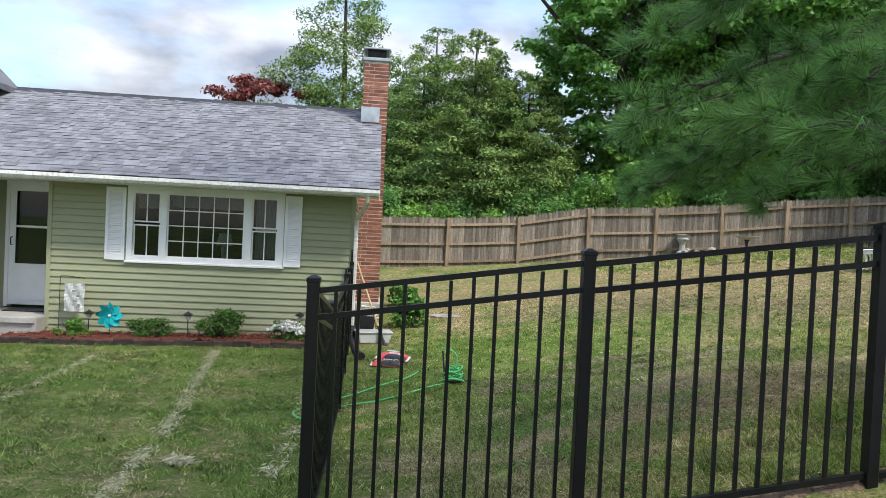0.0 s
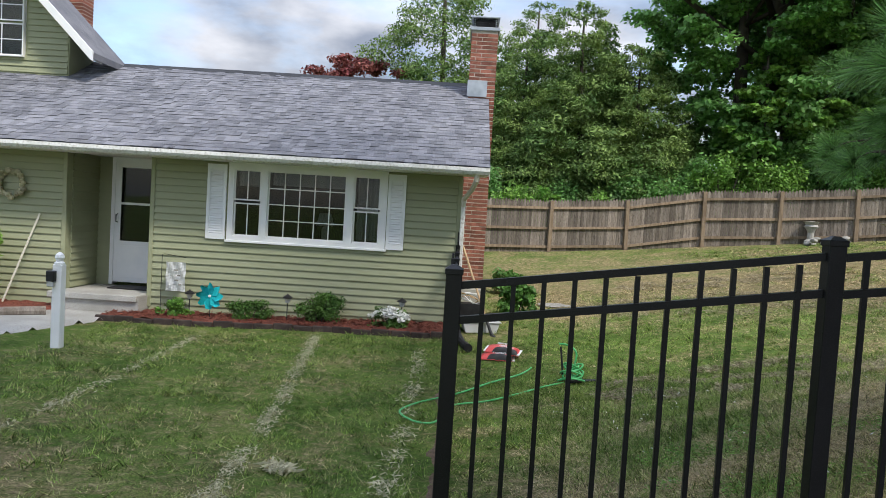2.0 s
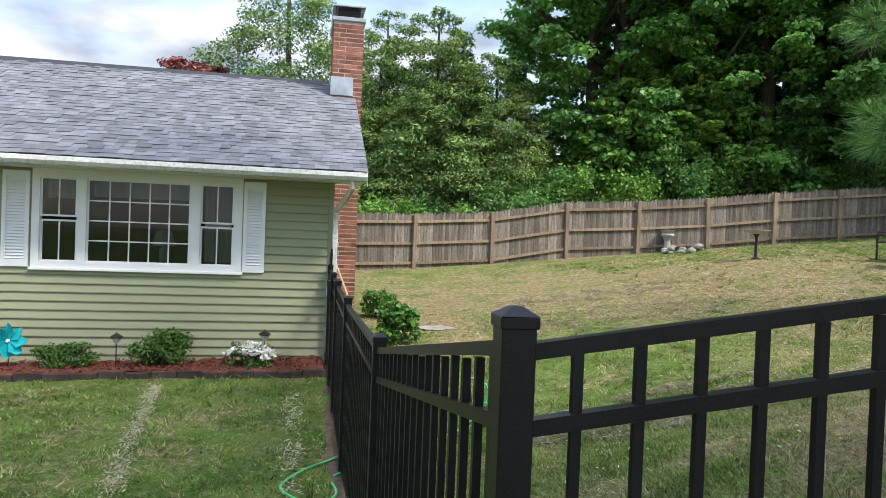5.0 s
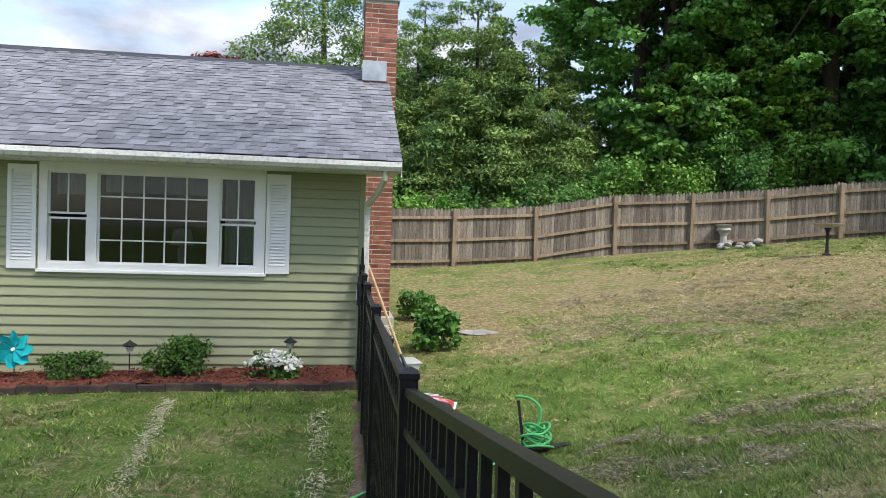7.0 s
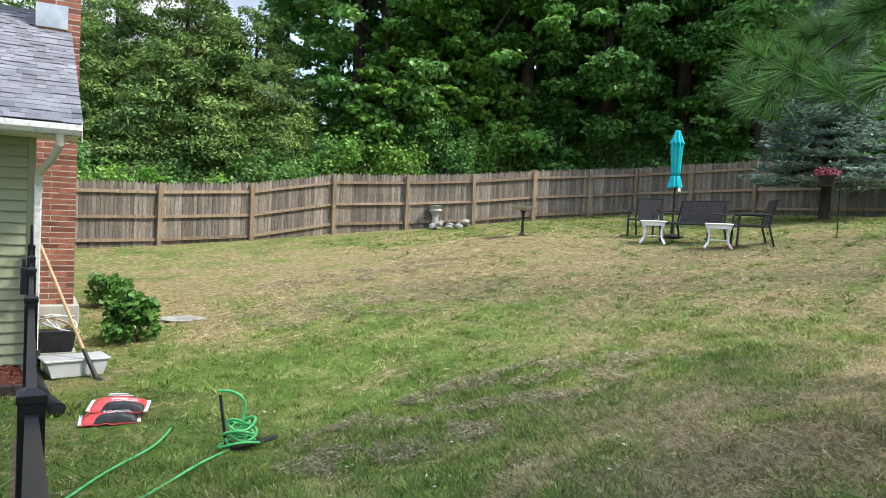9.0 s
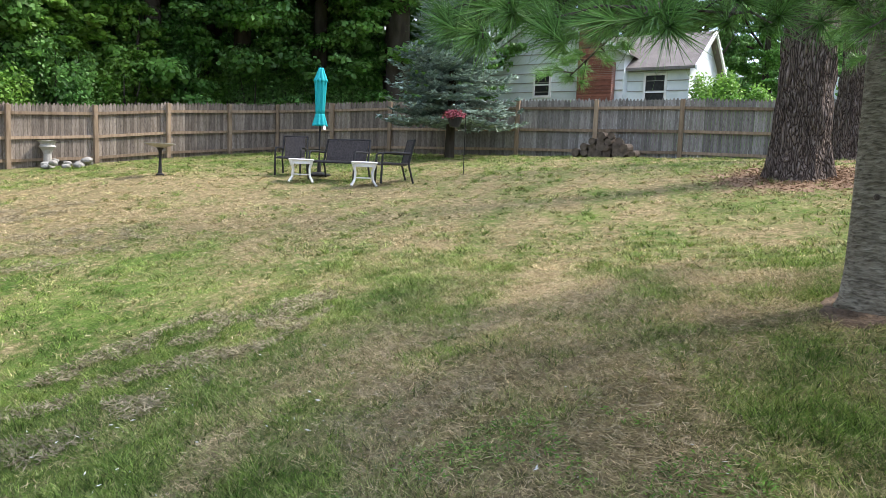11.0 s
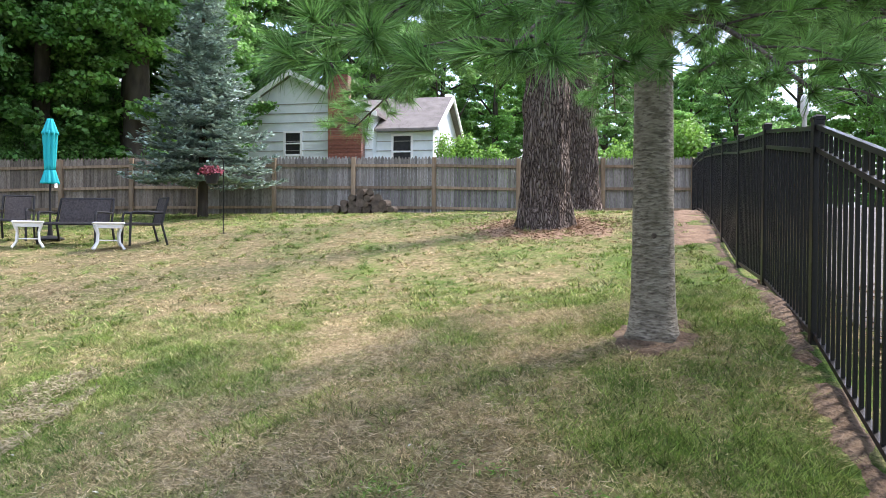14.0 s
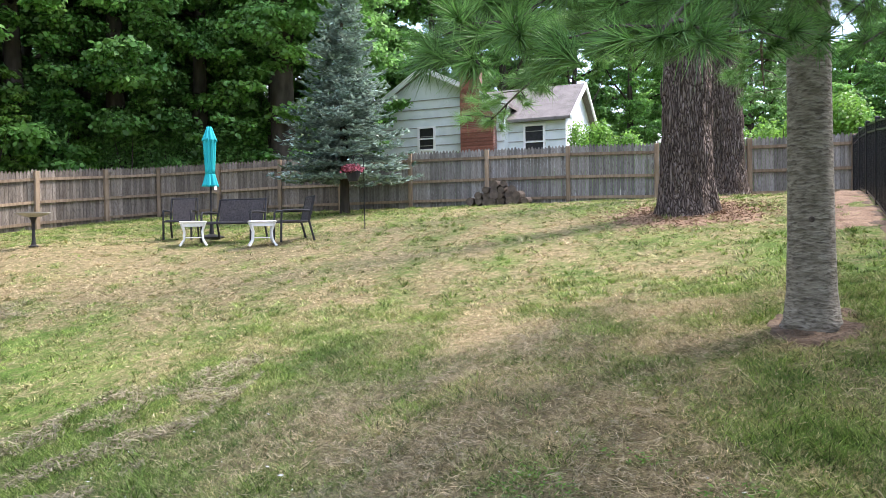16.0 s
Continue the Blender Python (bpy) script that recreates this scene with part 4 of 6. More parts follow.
b = tube(bmesh.new(), [(-0.38, 12.14, 0.7), (-0.38, 12.14, 1.1), (-0.38, 12.1, 1.17), (-0.38, 12.03, 1.19), (-0.38, 11.98, 1.14), (-0.38, 11.98, 0.98)], 0.013, 8)
part("grab_hoop", b, black_mat, fence_side, "black hooped rod")

# ---- weathered wooden fence ----
W_POSTS = [(-5.0, 21.9), (-2.4, 22.2), (0.0, 22.42), (2.33, 22.65), (4.67, 22.9), (7.02, 23.04), (9.22, 22.81), (11.29, 22.4), (13.26, 22.02), (15.2, 21.64), (16.93, 21.3), (17.43, 19.35), (17.91, 17.48), (18.38, 15.66), (18.64, 13.47), (18.91, 11.22), (19.17, 8.98), (19.44, 6.69), (19.71, 4.41), (20.0, 2.04)]
W_BASE = [0.3, 0.35, 0.42, 0.5, 0.65, 1.06, 1.19, 1.36, 1.6, 1.77, 1.93, 1.99, 2.06, 2.08, 2.1, 2.1, 2.1, 2.06, 2.08, 2.08]
wooden = thing("wooden_fence", "weathered wooden picket fence with pointed boards", "fence")
WH = 1.52
for k, ((x, y), z) in enumerate(zip(W_POSTS, W_BASE)):
    lean = random.uniform(-1.2, 1.2)
    o = part("post", boxed(-0.055, 0.055, -0.055, 0.055, -0.5, WH + 0.03, bevel=0.008), postwood_mat, wooden, "square brown timber post")
    nxt, prv = W_POSTS[min(k + 1, len(W_POSTS) - 1)], W_POSTS[max(k - 1, 0)]
    d = Vector((nxt[0] - prv[0], nxt[1] - prv[1])).normalized()
    o.matrix_basis = pose(x + d.y * 0.075, y - d.x * 0.075, z, lean * 0.4, lean, math.degrees(math.atan2(d.y, d.x)))
for k in range(len(W_POSTS) - 1):
    (x0, y0), (x1, y1), z0, z1 = W_POSTS[k], W_POSTS[k + 1], W_BASE[k], W_BASE[k + 1]
    d = Vector((x1 - x0, y1 - y0))
    face = Vector((d.y, -d.x)).normalized()
    wood = greywood_mat if k >= 13 else oldwood_mat
    for h in (0.16, 0.72, 1.33):
        off = face * 0.03
        part("rail", rail(bmesh.new(), (x0 + off.x, y0 + off.y, z0 + h), (x1 + off.x, y1 + off.y, z1 + h), 0.055, 0.075), postwood_mat, wooden)
    n = int(d.length / 0.092)
    bm = bmesh.new()
    for j in range(n):
        f0, f1 = j / n, (j + 1) / n - 0.006 / d.length
        zz, top = z0 + (z1 - z0) * (f0 + f1) / 2 + random.uniform(-0.012, 0.012), WH + 0.06 + random.uniform(-0.02, 0.02)
        p, q = Vector((x0, y0)) + d * f0, Vector((x0, y0)) + d * f1
        mid = (p + q) / 2
        back = face * -0.02 + face * random.uniform(-0.003, 0.003)
        outline = [(p, -0.12), (q, -0.12), (q, top - 0.07), (mid + (q - mid) * 0.25, top), (mid + (p - mid) * 0.25, top), (p, top - 0.07)]
        fr = [bm.verts.new((a.x, a.y, zz + h)) for a, h in outline]
        bk = [bm.verts.new((a.x + back.x, a.y + back.y, zz + h)) for a, h in outline]
        bm.faces.new(fr)
        bm.faces.new(list(reversed(bk)))
        for m in range(6):
            bm.faces.new((fr[m], bk[m], bk[(m + 1) % 6], fr[(m + 1) % 6]))
    bmesh.ops.recalc_face_normals(bm, faces=bm.faces)
    tagged(part("picket_panel", bm, wood, wooden), kind="stuff")

# shingles: the nearest as single pieces, the others joined
slope_len = math.hypot(RIDGE_Y - EY + 0.05, RIDGE_Z - 2.19)
tilt = math.degrees(math.atan2(RIDGE_Z - 2.19, RIDGE_Y - EY + 0.03))
EXPO = 0.135
tabs = {w: mesh_of(box(bmesh.new(), 0, w - 0.0015, 0, EXPO * 1.25, 0, 0.007, m=pose(0, 0, 0, -2.0)), "shingle", shingle_mat) for w in (0.09, 0.13, 0.18)}
rows_n = int(slope_len / EXPO)
base = pose(0, EY - 0.05, 2.195, tilt, 0, 0)
rv, rf = [], []
for r in range(rows_n):
    x = 0.03
    while x > XL:
        w = random.choice((0.09, 0.13, 0.18))
        lift = 0.004 + (0.007 if random.random() < 0.5 else 0.0)
        m = base @ pose(x - w, r * EXPO, lift)
        if x > -1.3 and not (r > 22 and x > -0.1):
            o = part("shingle", tabs[w], None, roof)
            o.matrix_basis = m
        else:
            k = len(rv)
            tip = pose(0, 0, 0, -2.0)
            rv += [tuple(m @ tip @ Vector(c)) for c in ((0, 0, 0), (w - 0.0015, 0, 0), (w - 0.0015, 0.168, 0), (0, 0.168, 0), (0, 0, 0.007), (w - 0.0015, 0, 0.007), (w - 0.0015, 0.168, 0.007), (0, 0.168, 0.007))]
            rf += [(k, k + 1, k + 5, k + 4), (k + 1, k + 2, k + 6, k + 5), (k + 3, k, k + 4, k + 7), (k + 4, k + 5, k + 6, k + 7)]
        x -= w
tagged(part("shingle_field", loose("shingle_field", rv, rf, shingle_far), None, roof), kind="stuff")

# ---- the yard's furniture ----
def at_ground(x, y, turn=0.0, lift=0.0):
    return pose(x, y, gz(x, y) + lift, 0, 0, turn)


def armchair(width, name, label, category, m):
    """A wicker seat with a dark tube frame, facing -y."""
    c = thing(name, label, category, "garden seats", m)
    w = width / 2
    part("seat", boxed(-w + 0.03, w - 0.03, -0.27, 0.24, 0.37, 0.42, bevel=0.012), wicker_mat, c)
    back = boxed(-w + 0.05, w - 0.05, -0.015, 0.015, 0, 0.5, bevel=0.008)
    o = part("backrest", back, wicker_mat, c)
    o.matrix_basis = pose(0, 0.24, 0.38, -14)
    for s in (-1, 1):
        x = s * w
        part("leg", tube(bmesh.new(), [(x, -0.3, 0), (x, -0.28, 0.56), (x, -0.25, 0.6), (x, 0.0, 0.61), (x, 0.26, 0.6)], 0.022, 8), blackplastic_mat, c, "dark tube front leg and arm")
        part("leg", tube(bmesh.new(), [(x, 0.36, 0), (x, 0.25, 0.4), (x * 0.96, 0.37, 0.88)], 0.022, 8), blackplastic_mat, c)
    b = tube(bmesh.new(), [(-w * 0.96, 0.37, 0.88), (w * 0.96, 0.37, 0.88)], 0.018, 8)
    part("top_rail", b, blackplastic_mat, c)
    b = tube(bmesh.new(), [(-w, -0.285, 0.38), (w, -0.285, 0.38)], 0.018, 8)
    part("front_rail", b, blackplastic_mat, c)
    return c


armchair(0.56, "garden_chair", "dark brown wicker garden chair beside the parasol", "chair", at_ground(11.6, 15.6, -62))
armchair(1.12, "garden_bench", "dark brown wicker two-seat bench by the parasol", "bench", at_ground(11.56, 14.2, -84))
armchair(0.56, "garden_chair", "dark brown wicker garden chair seen from its side", "chair", at_ground(11.5, 12.75, -131))


def side_table(m):
    t = thing("side_table", "small white plastic side table with curved legs", "table", "white side tables", m)
    part("tabletop", boxed(-0.26, 0.26, -0.26, 0.26, 0.45, 0.485, bevel=0.015), white_mat, t)
    for s in (-1, 1):
        for u in (-1, 1):
            part("leg", tube(bmesh.new(), [(s * 0.22, u * 0.22, 0.45), (s * 0.17, u * 0.17, 0.28), (s * 0.18, u * 0.18, 0.12), (s * 0.25, u * 0.25, 0)], [0.03, 0.02, 0.02, 0.024], 6), white_mat, t)
    part("shelf", boxed(-0.18, 0.18, -0.18, 0.18, 0.15, 0.17, bevel=0.005), white_mat, t)
    for k in range(4):
        o = part("apron", boxed(-0.21, 0.21, -0.225, -0.21, 0.38, 0.45), white_mat, t)
        o.matrix_basis = pose(0, 0, 0, 0, 0, 90 * k)


side_table(at_ground(11.04, 14.78, -50))
side_table(at_ground(11.14, 13.2, -50))

parasol = thing("parasol", "closed turquoise parasol on a dark pole with base", "parasol", m=at_ground(11.9, 15.05))
part("base_plate", lathe(bmesh.new(), [(0.26, 0), (0.27, 0.03), (0.2, 0.06), (0.05, 0.09), (0.035, 0.3), (0.03, 0.31)], 18), blackplastic_mat, parasol)
part("pole", tube(bmesh.new(), [(0, 0, 0.05), (0, 0, 2.36)], 0.02, 8), blackplastic_mat, parasol)


def folded(z0, z1, r0, r1, folds, name):
    bm, seg = bmesh.new(), folds * 4
    rings = []
    for i in range(9):
        f = i / 8
        r = r0 + (r1 - r0) * f
        rings.append([bm.verts.new((r * (1 + 0.22 * math.sin(folds * a + 0.6 * math.sin(3 * f))) * math.cos(a), r * (1 + 0.22 * math.sin(folds * a)) * math.sin(a), z0 + (z1 - z0) * f)) for a in [2 * math.pi * k / seg for k in range(seg)]])
    for p, q in zip(rings, rings[1:]):
        for k in range(seg):
            bm.faces.new((p[k], p[(k + 1) % seg], q[(k + 1) % seg], q[k]))
    bm.faces.new(rings[-1])
    bm.faces.new(list(reversed(rings[0])))
    return part(name, bm, teal_mat, parasol, smooth=True)


folded(1.36, 2.12, 0.085, 0.12, 9, "canopy")
folded(1.1, 1.36, 0.15, 0.085, 9, "canopy_hem")
folded(2.06, 2.36, 0.14, 0.045, 8, "vent_flap")
part("strap_tag", boxed(-0.05, 0.03, -0.14, -0.135, 1.02, 1.11), white_mat, parasol, "white tag")

# flower basket on a shepherd's hook
hook = thing("shepherd_hook", "thin black shepherd's hook standing in the lawn", "plant hook", m=at_ground(12.78, 11.85))
pts = [(0, 0, -0.1), (0, 0, 1.42)] + [(-0.1 + 0.1 * math.cos(a), 0.07 - 0.07 * math.cos(a), 1.42 + 0.12 * math.sin(a)) for a in np.linspace(0.3, math.pi, 8)]
part("rod", tube(bmesh.new(), pts, 0.009, 6), black_mat, hook)
part("step_bar", tube(bmesh.new(), [(-0.09, 0.03, 0.02), (0.09, -0.03, 0.02)], 0.006, 5), black_mat, hook)
basket = thing("flower_basket", "dark hanging basket of red flowers on the hook", "hanging plant", m=pose(12.58, 11.99, gz(12.78, 11.85) + 1.1))
part("pot", lathe(bmesh.new(), [(0.1, -0.12), (0.14, 0.0), (0.16, 0.1), (0.165, 0.11)], 14), blackplastic_mat, basket)
part("hanger", tube(bmesh.new(), [(-0.14, 0, 0.1), (0.0, 0.0, 0.36), (0.14, 0, 0.1)], 0.004, 4), black_mat, basket)

# bird bath
bath = thing("bird_bath", "shallow dark bird bath on a thin pedestal", "bird bath", m=at_ground(9.13, 16.84))
part("pedestal", lathe(bmesh.new(), [(0.085, 0), (0.09, 0.02), (0.045, 0.05), (0.034, 0.12), (0.028, 0.3), (0.028, 0.42), (0.04, 0.5), (0.08, 0.57)], 14), blackplastic_mat, bath)
part("bowl", lathe(bmesh.new(), [(0.08, 0.56), (0.24, 0.61), (0.29, 0.635), (0.295, 0.65), (0.275, 0.648), (0.1, 0.625)], 20), concrete_mat, bath, "pale shallow bowl")

# stone urn by the wooden fence, with a low ring of stones
urn = thing("garden_urn", "weathered pale stone garden urn by the fence", "urn", m=at_ground(10.0, 22.4))
part("urn_body", lathe(bmesh.new(), [(0.17, 0), (0.17, 0.1), (0.1, 0.15), (0.09, 0.34), (0.13, 0.44), (0.2, 0.52), (0.16, 0.58), (0.2, 0.65), (0.24, 0.67), (0.1, 0.68)], 12), concrete_mat, urn)


def rock(s, seed):
    bm = bmesh.new()
    bmesh.ops.create_icosphere(bm, subdivisions=2, radius=s)
    for v in bm.verts:
        v.co *= 1 + 0.28 * noise.noise(v.co * (2.2 / s) + Vector((seed * 3.1, 0, 0)))
        v.co.z *= 0.62
    return bm


for k in range(11):
    a, r = k * 0.62, 0.42
    o = part("stone", rock(random.uniform(0.09, 0.15), k), stone_mat)
    x, y = 10.36 + r * 1.3 * math.cos(a), 22.15 + r * 0.7 * math.sin(a)
    o.matrix_basis = pose(x, y, gz(x, y) + 0.05 + (0.1 if k % 3 == 0 else 0), 0, 0, k * 40)
    tagged(o, "grey field stone in a low ring by the urn", "stone", "ring of stones")
o = part("flat_stone", rock(0.34, 20), stone_mat)
o.matrix_basis = Matrix.Translation((1.53, 14.3, gz(1.53, 14.3))) @ Matrix.Diagonal((1, 0.8, 0.14, 1))
tagged(o, "flat grey stone lying flush in the lawn", "stone")

# firewood
ends = []
for row, n in enumerate((8, 6, 4, 2)):
    for k in range(n):
        r = random.uniform(0.09, 0.13)
        lg = thing("firewood_log", "dark cut firewood log with pale end, stacked", "log", "wood pile")
        x, y = 18.15 + random.uniform(-0.05, 0.05), 10.62 + (k - (n - 1) / 2) * 0.215
        lg.matrix_world = pose(x, y, gz(x, y) + 0.1 + row * 0.15, random.uniform(-6, 6), 90 + random.uniform(-5, 5), random.uniform(-14, 14))
        part("bark", tube(bmesh.new(), [(0, 0, -0.25), (0, 0, 0.25)], r, 10, cap=False), log_mat, lg)
        part("cut_end", tube(bmesh.new(), [(0, 0, -0.252), (0, 0, -0.246)], r * 0.97, 10), logend_mat, lg, "pale sawn end")
        part("cut_end", tube(bmesh.new(), [(0, 0, 0.246), (0, 0, 0.252)], r * 0.97, 10), logend_mat, lg)

# ---- clutter by the house corner ----
def soil_bag(m, label):
    bag = thing("soil_bag", label, "bag", "bags of topsoil", m)
    def pillow(x0, x1, y0, y1, h, lift):
        bm = bmesh.new()
        nxx, nyy = 14, 9
        grid = {}
        for top in (0, 1):
            for i in range(nxx + 1):
                for j in range(nyy + 1):
                    u, v = i / nxx, j / nyy
                    e = (4 * u * (1 - u)) ** 0.4 * (4 * v * (1 - v)) ** 0.4
                    x, y = x0 + (x1 - x0) * u, y0 + (y1 - y0) * v
                    wob = 0.012 * noise.noise((x * 9, y * 9, lift * 30))
                    grid[(top, i, j)] = bm.verts.new((x, y, lift + (h * e + wob if top else 0.01)))
        for top in (0, 1):
            for i in range(nxx):
                for j in range(nyy):
                    q = [grid[(top, i, j)], grid[(top, i + 1, j)], grid[(top, i + 1, j + 1)], grid[(top, i, j + 1)]]
                    bm.faces.new(q if top else list(reversed(q)))
        bmesh.ops.remove_doubles(bm, verts=bm.verts, dist=0.0005)
        return bm
    part("bag_body", pillow(-0.34, 0.34, -0.22, 0.22, 0.11, 0), bag_mat, bag, smooth=True)
    part("printed_band", pillow(-0.2, 0.33, -0.215, -0.06, 0.112, 0.004), bagdark_mat, bag, "black printed band", smooth=True)
    part("end_seam", boxed(-0.36, -0.315, -0.215, 0.215, 0.005, 0.02), white_mat, bag, "white end seam")
    part("end_seam", boxed(0.315, 0.36, -0.215, 0.215, 0.005, 0.02), white_mat, bag)
    cu = bpy.data.curves.new("print", "FONT")
    cu.body, cu.size, cu.extrude, cu.align_x = "TOPSOIL", 0.085, 0.001, "CENTER"
    tmp = new("print", cu)
    bpy.context.view_layer.update()
    me = bpy.data.meshes.new_from_object(tmp.evaluated_get(bpy.context.evaluated_depsgraph_get()))
    bpy.data.objects.remove(tmp)
    me.materials.append(white_mat)
    for sx, lift, y in ((0.08, 0.118, -0.15),):
        o = part("lettering", me, None, bag, "white printed word")
        o.matrix_basis = pose(sx, y, lift, 12)
    for k, (w, y, sx) in enumerate(((0.3, 0.08, 0), (0.22, 0.14, -0.03), (0.16, -0.045, 0.02))):
        part("print_bar", boxed(sx - w / 2, sx + w / 2, y - 0.012, y + 0.012, 0.117, 0.121), white_mat, bag, "white printed line")
    bag.scale = (0.68, 0.68, 0.75)
    return bag


g = gz(0.3, 10.6)
soil_bag(pose(0.24, 10.58, g, 0, 0, -6), "red and black plastic topsoil bag on the grass")
soil_bag(pose(0.32, 10.66, g + 0.085, 4, 2, -14), "red and black plastic topsoil bag lying on another")

bin_ = thing("storage_bin", "translucent plastic storage bin lying by the chimney", "bin", m=pose(0.03, 12.1, gz(0, 12.1), 0, 0, 10))
b = bmesh.new()
prism(b, [(-0.24, 0), (0.24, 0), (0.29, 0.16), (-0.29, 0.16)], "y", -0.17, 0.17)
part("bin_body", b, bin_mat, bin_)
part("rim", boxed(-0.31, 0.31, -0.19, 0.19, 0.155, 0.175, bevel=0.006), bin_mat, bin_)
crate = thing("planter_box", "black plastic planter box on a grey block", "planter", m=pose(-0.13, 12.75, gz(-0.1, 12.7)))
part("block", boxed(-0.2, 0.2, -0.12, 0.12, 0, 0.1, bevel=0.01), concrete_mat, crate, "grey concrete block")
b = bmesh.new()
prism(b, [(-0.16, 0.1), (0.16, 0.1), (0.2, 0.32), (-0.2, 0.32)], "y", -0.12, 0.12)
part("box_body", b, blackplastic_mat, crate)
for k in range(3):
    cable = []
    for t in np.linspace(0, 1, 40):
        a = t * 13 + k * 2
        cable.append((-0.1 + 0.22 * math.cos(a) * (0.6 + 0.4 * math.sin(3 * t + k)), 12.85 + 0.18 * math.sin(a), gz(-0.1, 12.8) + 0.34 + 0.1 * math.sin(a * 0.7 + k) + 0.05 * t))
    tagged(part("garden_cable", tube(bmesh.new(), cable, 0.009, 5), (bin_mat, handle_mat, white_mat)[k], smooth=True), "loose coil of pale cable over the planter box", "cable", "coiled cables")
spade = thing("shovel", "long-handled shovel leaning against the house corner", "shovel")
part("handle", tube(bmesh.new(), [(-0.3, 12.42, 0.98), (0.1, 11.95, -0.05)], 0.017, 8), handle_mat, spade, "pale wooden handle")
part("socket", tube(bmesh.new(), [(0.1, 11.95, -0.05), (0.22, 11.81, -0.33)], [0.02, 0.026], 8), blackplastic_mat, spade)
b = tube(bmesh.new(), [(0.22, 11.81, -0.33), (0.27, 11.76, -0.42)], [0.03, 0.09], 6)
part("blade", b, blackplastic_mat, spade)

# ---- garden hose ----
def hose(points, r, owner, name, seg=6, steps=10):
    """A smooth hose through points."""
    P = [Vector(p) for p in points]
    line = []
    for i in range(len(P) - 1):
        p0, p1, p2, p3 = P[max(i - 1, 0)], P[i], P[i + 1], P[min(i + 2, len(P) - 1)]
        for k in range(steps):
            t = k / steps
            line.append(0.5 * (2 * p1 + (p2 - p0) * t + (2 * p0 - 5 * p1 + 4 * p2 - p3) * t * t + (3 * p1 - p0 - 3 * p2 + p3) * t ** 3))
    line.append(P[-1])
    return part(name, tube(bmesh.new(), line, r, seg), hose_mat, owner, smooth=True)


def low(x, y, lift=0.025):
    return (x, y, gz(x, y) + lift)


hs = thing("garden_hose", "bright green expanding hose heaped on a black stand", "hose")
part("stand_base", boxed(-0.22, 0.22, -0.03, 0.03, 0, 0.03, bevel=0.008), blackplastic_mat, hs, "black hose stand foot").matrix_basis = pose(1.2, 9.46, gz(1.2, 9.4) + 0.01, 0, 0, 20)
part("stand_rod", tube(bmesh.new(), [(0.98, 9.5, gz(1, 9.5) + 0.02), (0.94, 9.58, gz(1, 9.5) + 0.42)], 0.012, 6), blackplastic_mat, hs, "black stand rod")
coil = []
for t in np.linspace(0, 1, 130):
    a = t * 44
    r = 0.17 * (1 - 0.35 * t) * (0.75 + 0.25 * math.sin(a * 0.37))
    coil.append((1.08 + r * math.cos(a), 9.48 + 0.8 * r * math.sin(a), gz(1.08, 9.48) + 0.03 + 0.2 * t + 0.03 * math.sin(a * 1.7)))
hose(coil, 0.012, hs, "coil", 5, 2)
hose([(1.1, 9.5, gz(1, 9.5) + 0.2), (1.12, 9.52, gz(1, 9.5) + 0.36), (1.04, 9.56, gz(1, 9.5) + 0.44), (0.92, 9.6, gz(1, 9.5) + 0.45)], 0.012, hs, "upper_loop")
hose([low(0.98, 9.42), low(0.75, 9.28), low(0.42, 8.98), low(0.05, 8.65), low(-0.25, 8.5), low(-0.45, 8.3, 0.03)], 0.0105, hs, "run")
hose([low(0.66, 10.12), low(0.6, 9.98), low(0.45, 9.75), low(0.1, 9.4), low(-0.2, 9.0), low(-0.45, 8.72), low(-0.7, 8.45), low(-0.86, 8.1), low(-0.72, 7.8), low(-0.55, 7.72), low(-0.45, 7.9), low(-0.47, 8.15)], 0.0105, hs, "loop")

# ---- front bed ----
for k in range(18):
    x0 = -5.72 + k * 0.295
    e = part("edging_piece", boxed(0, 0.29, -0.02, 0.02, -0.08, 0.088 + 0.012 * math.sin(k * 2.3), bevel=0.012), edging_mat)
    y0, y1 = bed_front(x0), bed_front(x0 + 0.295)
    e.matrix_basis = pose(x0, y0 - 0.02, gz(x0 + 0.15, y0), 0, 0, math.degrees(math.atan2(y1 - y0, 0.295)))
    tagged(e, "dark brown lawn edging piece along the mulch bed", "edging", "bed edging")


def solar_light(x, y, h):
    s = thing("solar_light", "small black solar path light in the mulch", "garden light", "path lights", at_ground(x, y))
    part("stake", tube(bmesh.new(), [(0, 0, -0.05), (0, 0, h - 0.12)], 0.008, 6), blackplastic_mat, s)
    part("lens", lathe(bmesh.new(), [(0.025, h - 0.12), (0.055, h - 0.05), (0.05, h - 0.04)], 10), bin_mat, s, "clear lens")
    part("hood", lathe(bmesh.new(), [(0.075, h - 0.045), (0.08, h - 0.035), (0.045, h - 0.01), (0.012, h + 0.01), (0.006, h + 0.025)], 12), blackplastic_mat, s, "black hood")


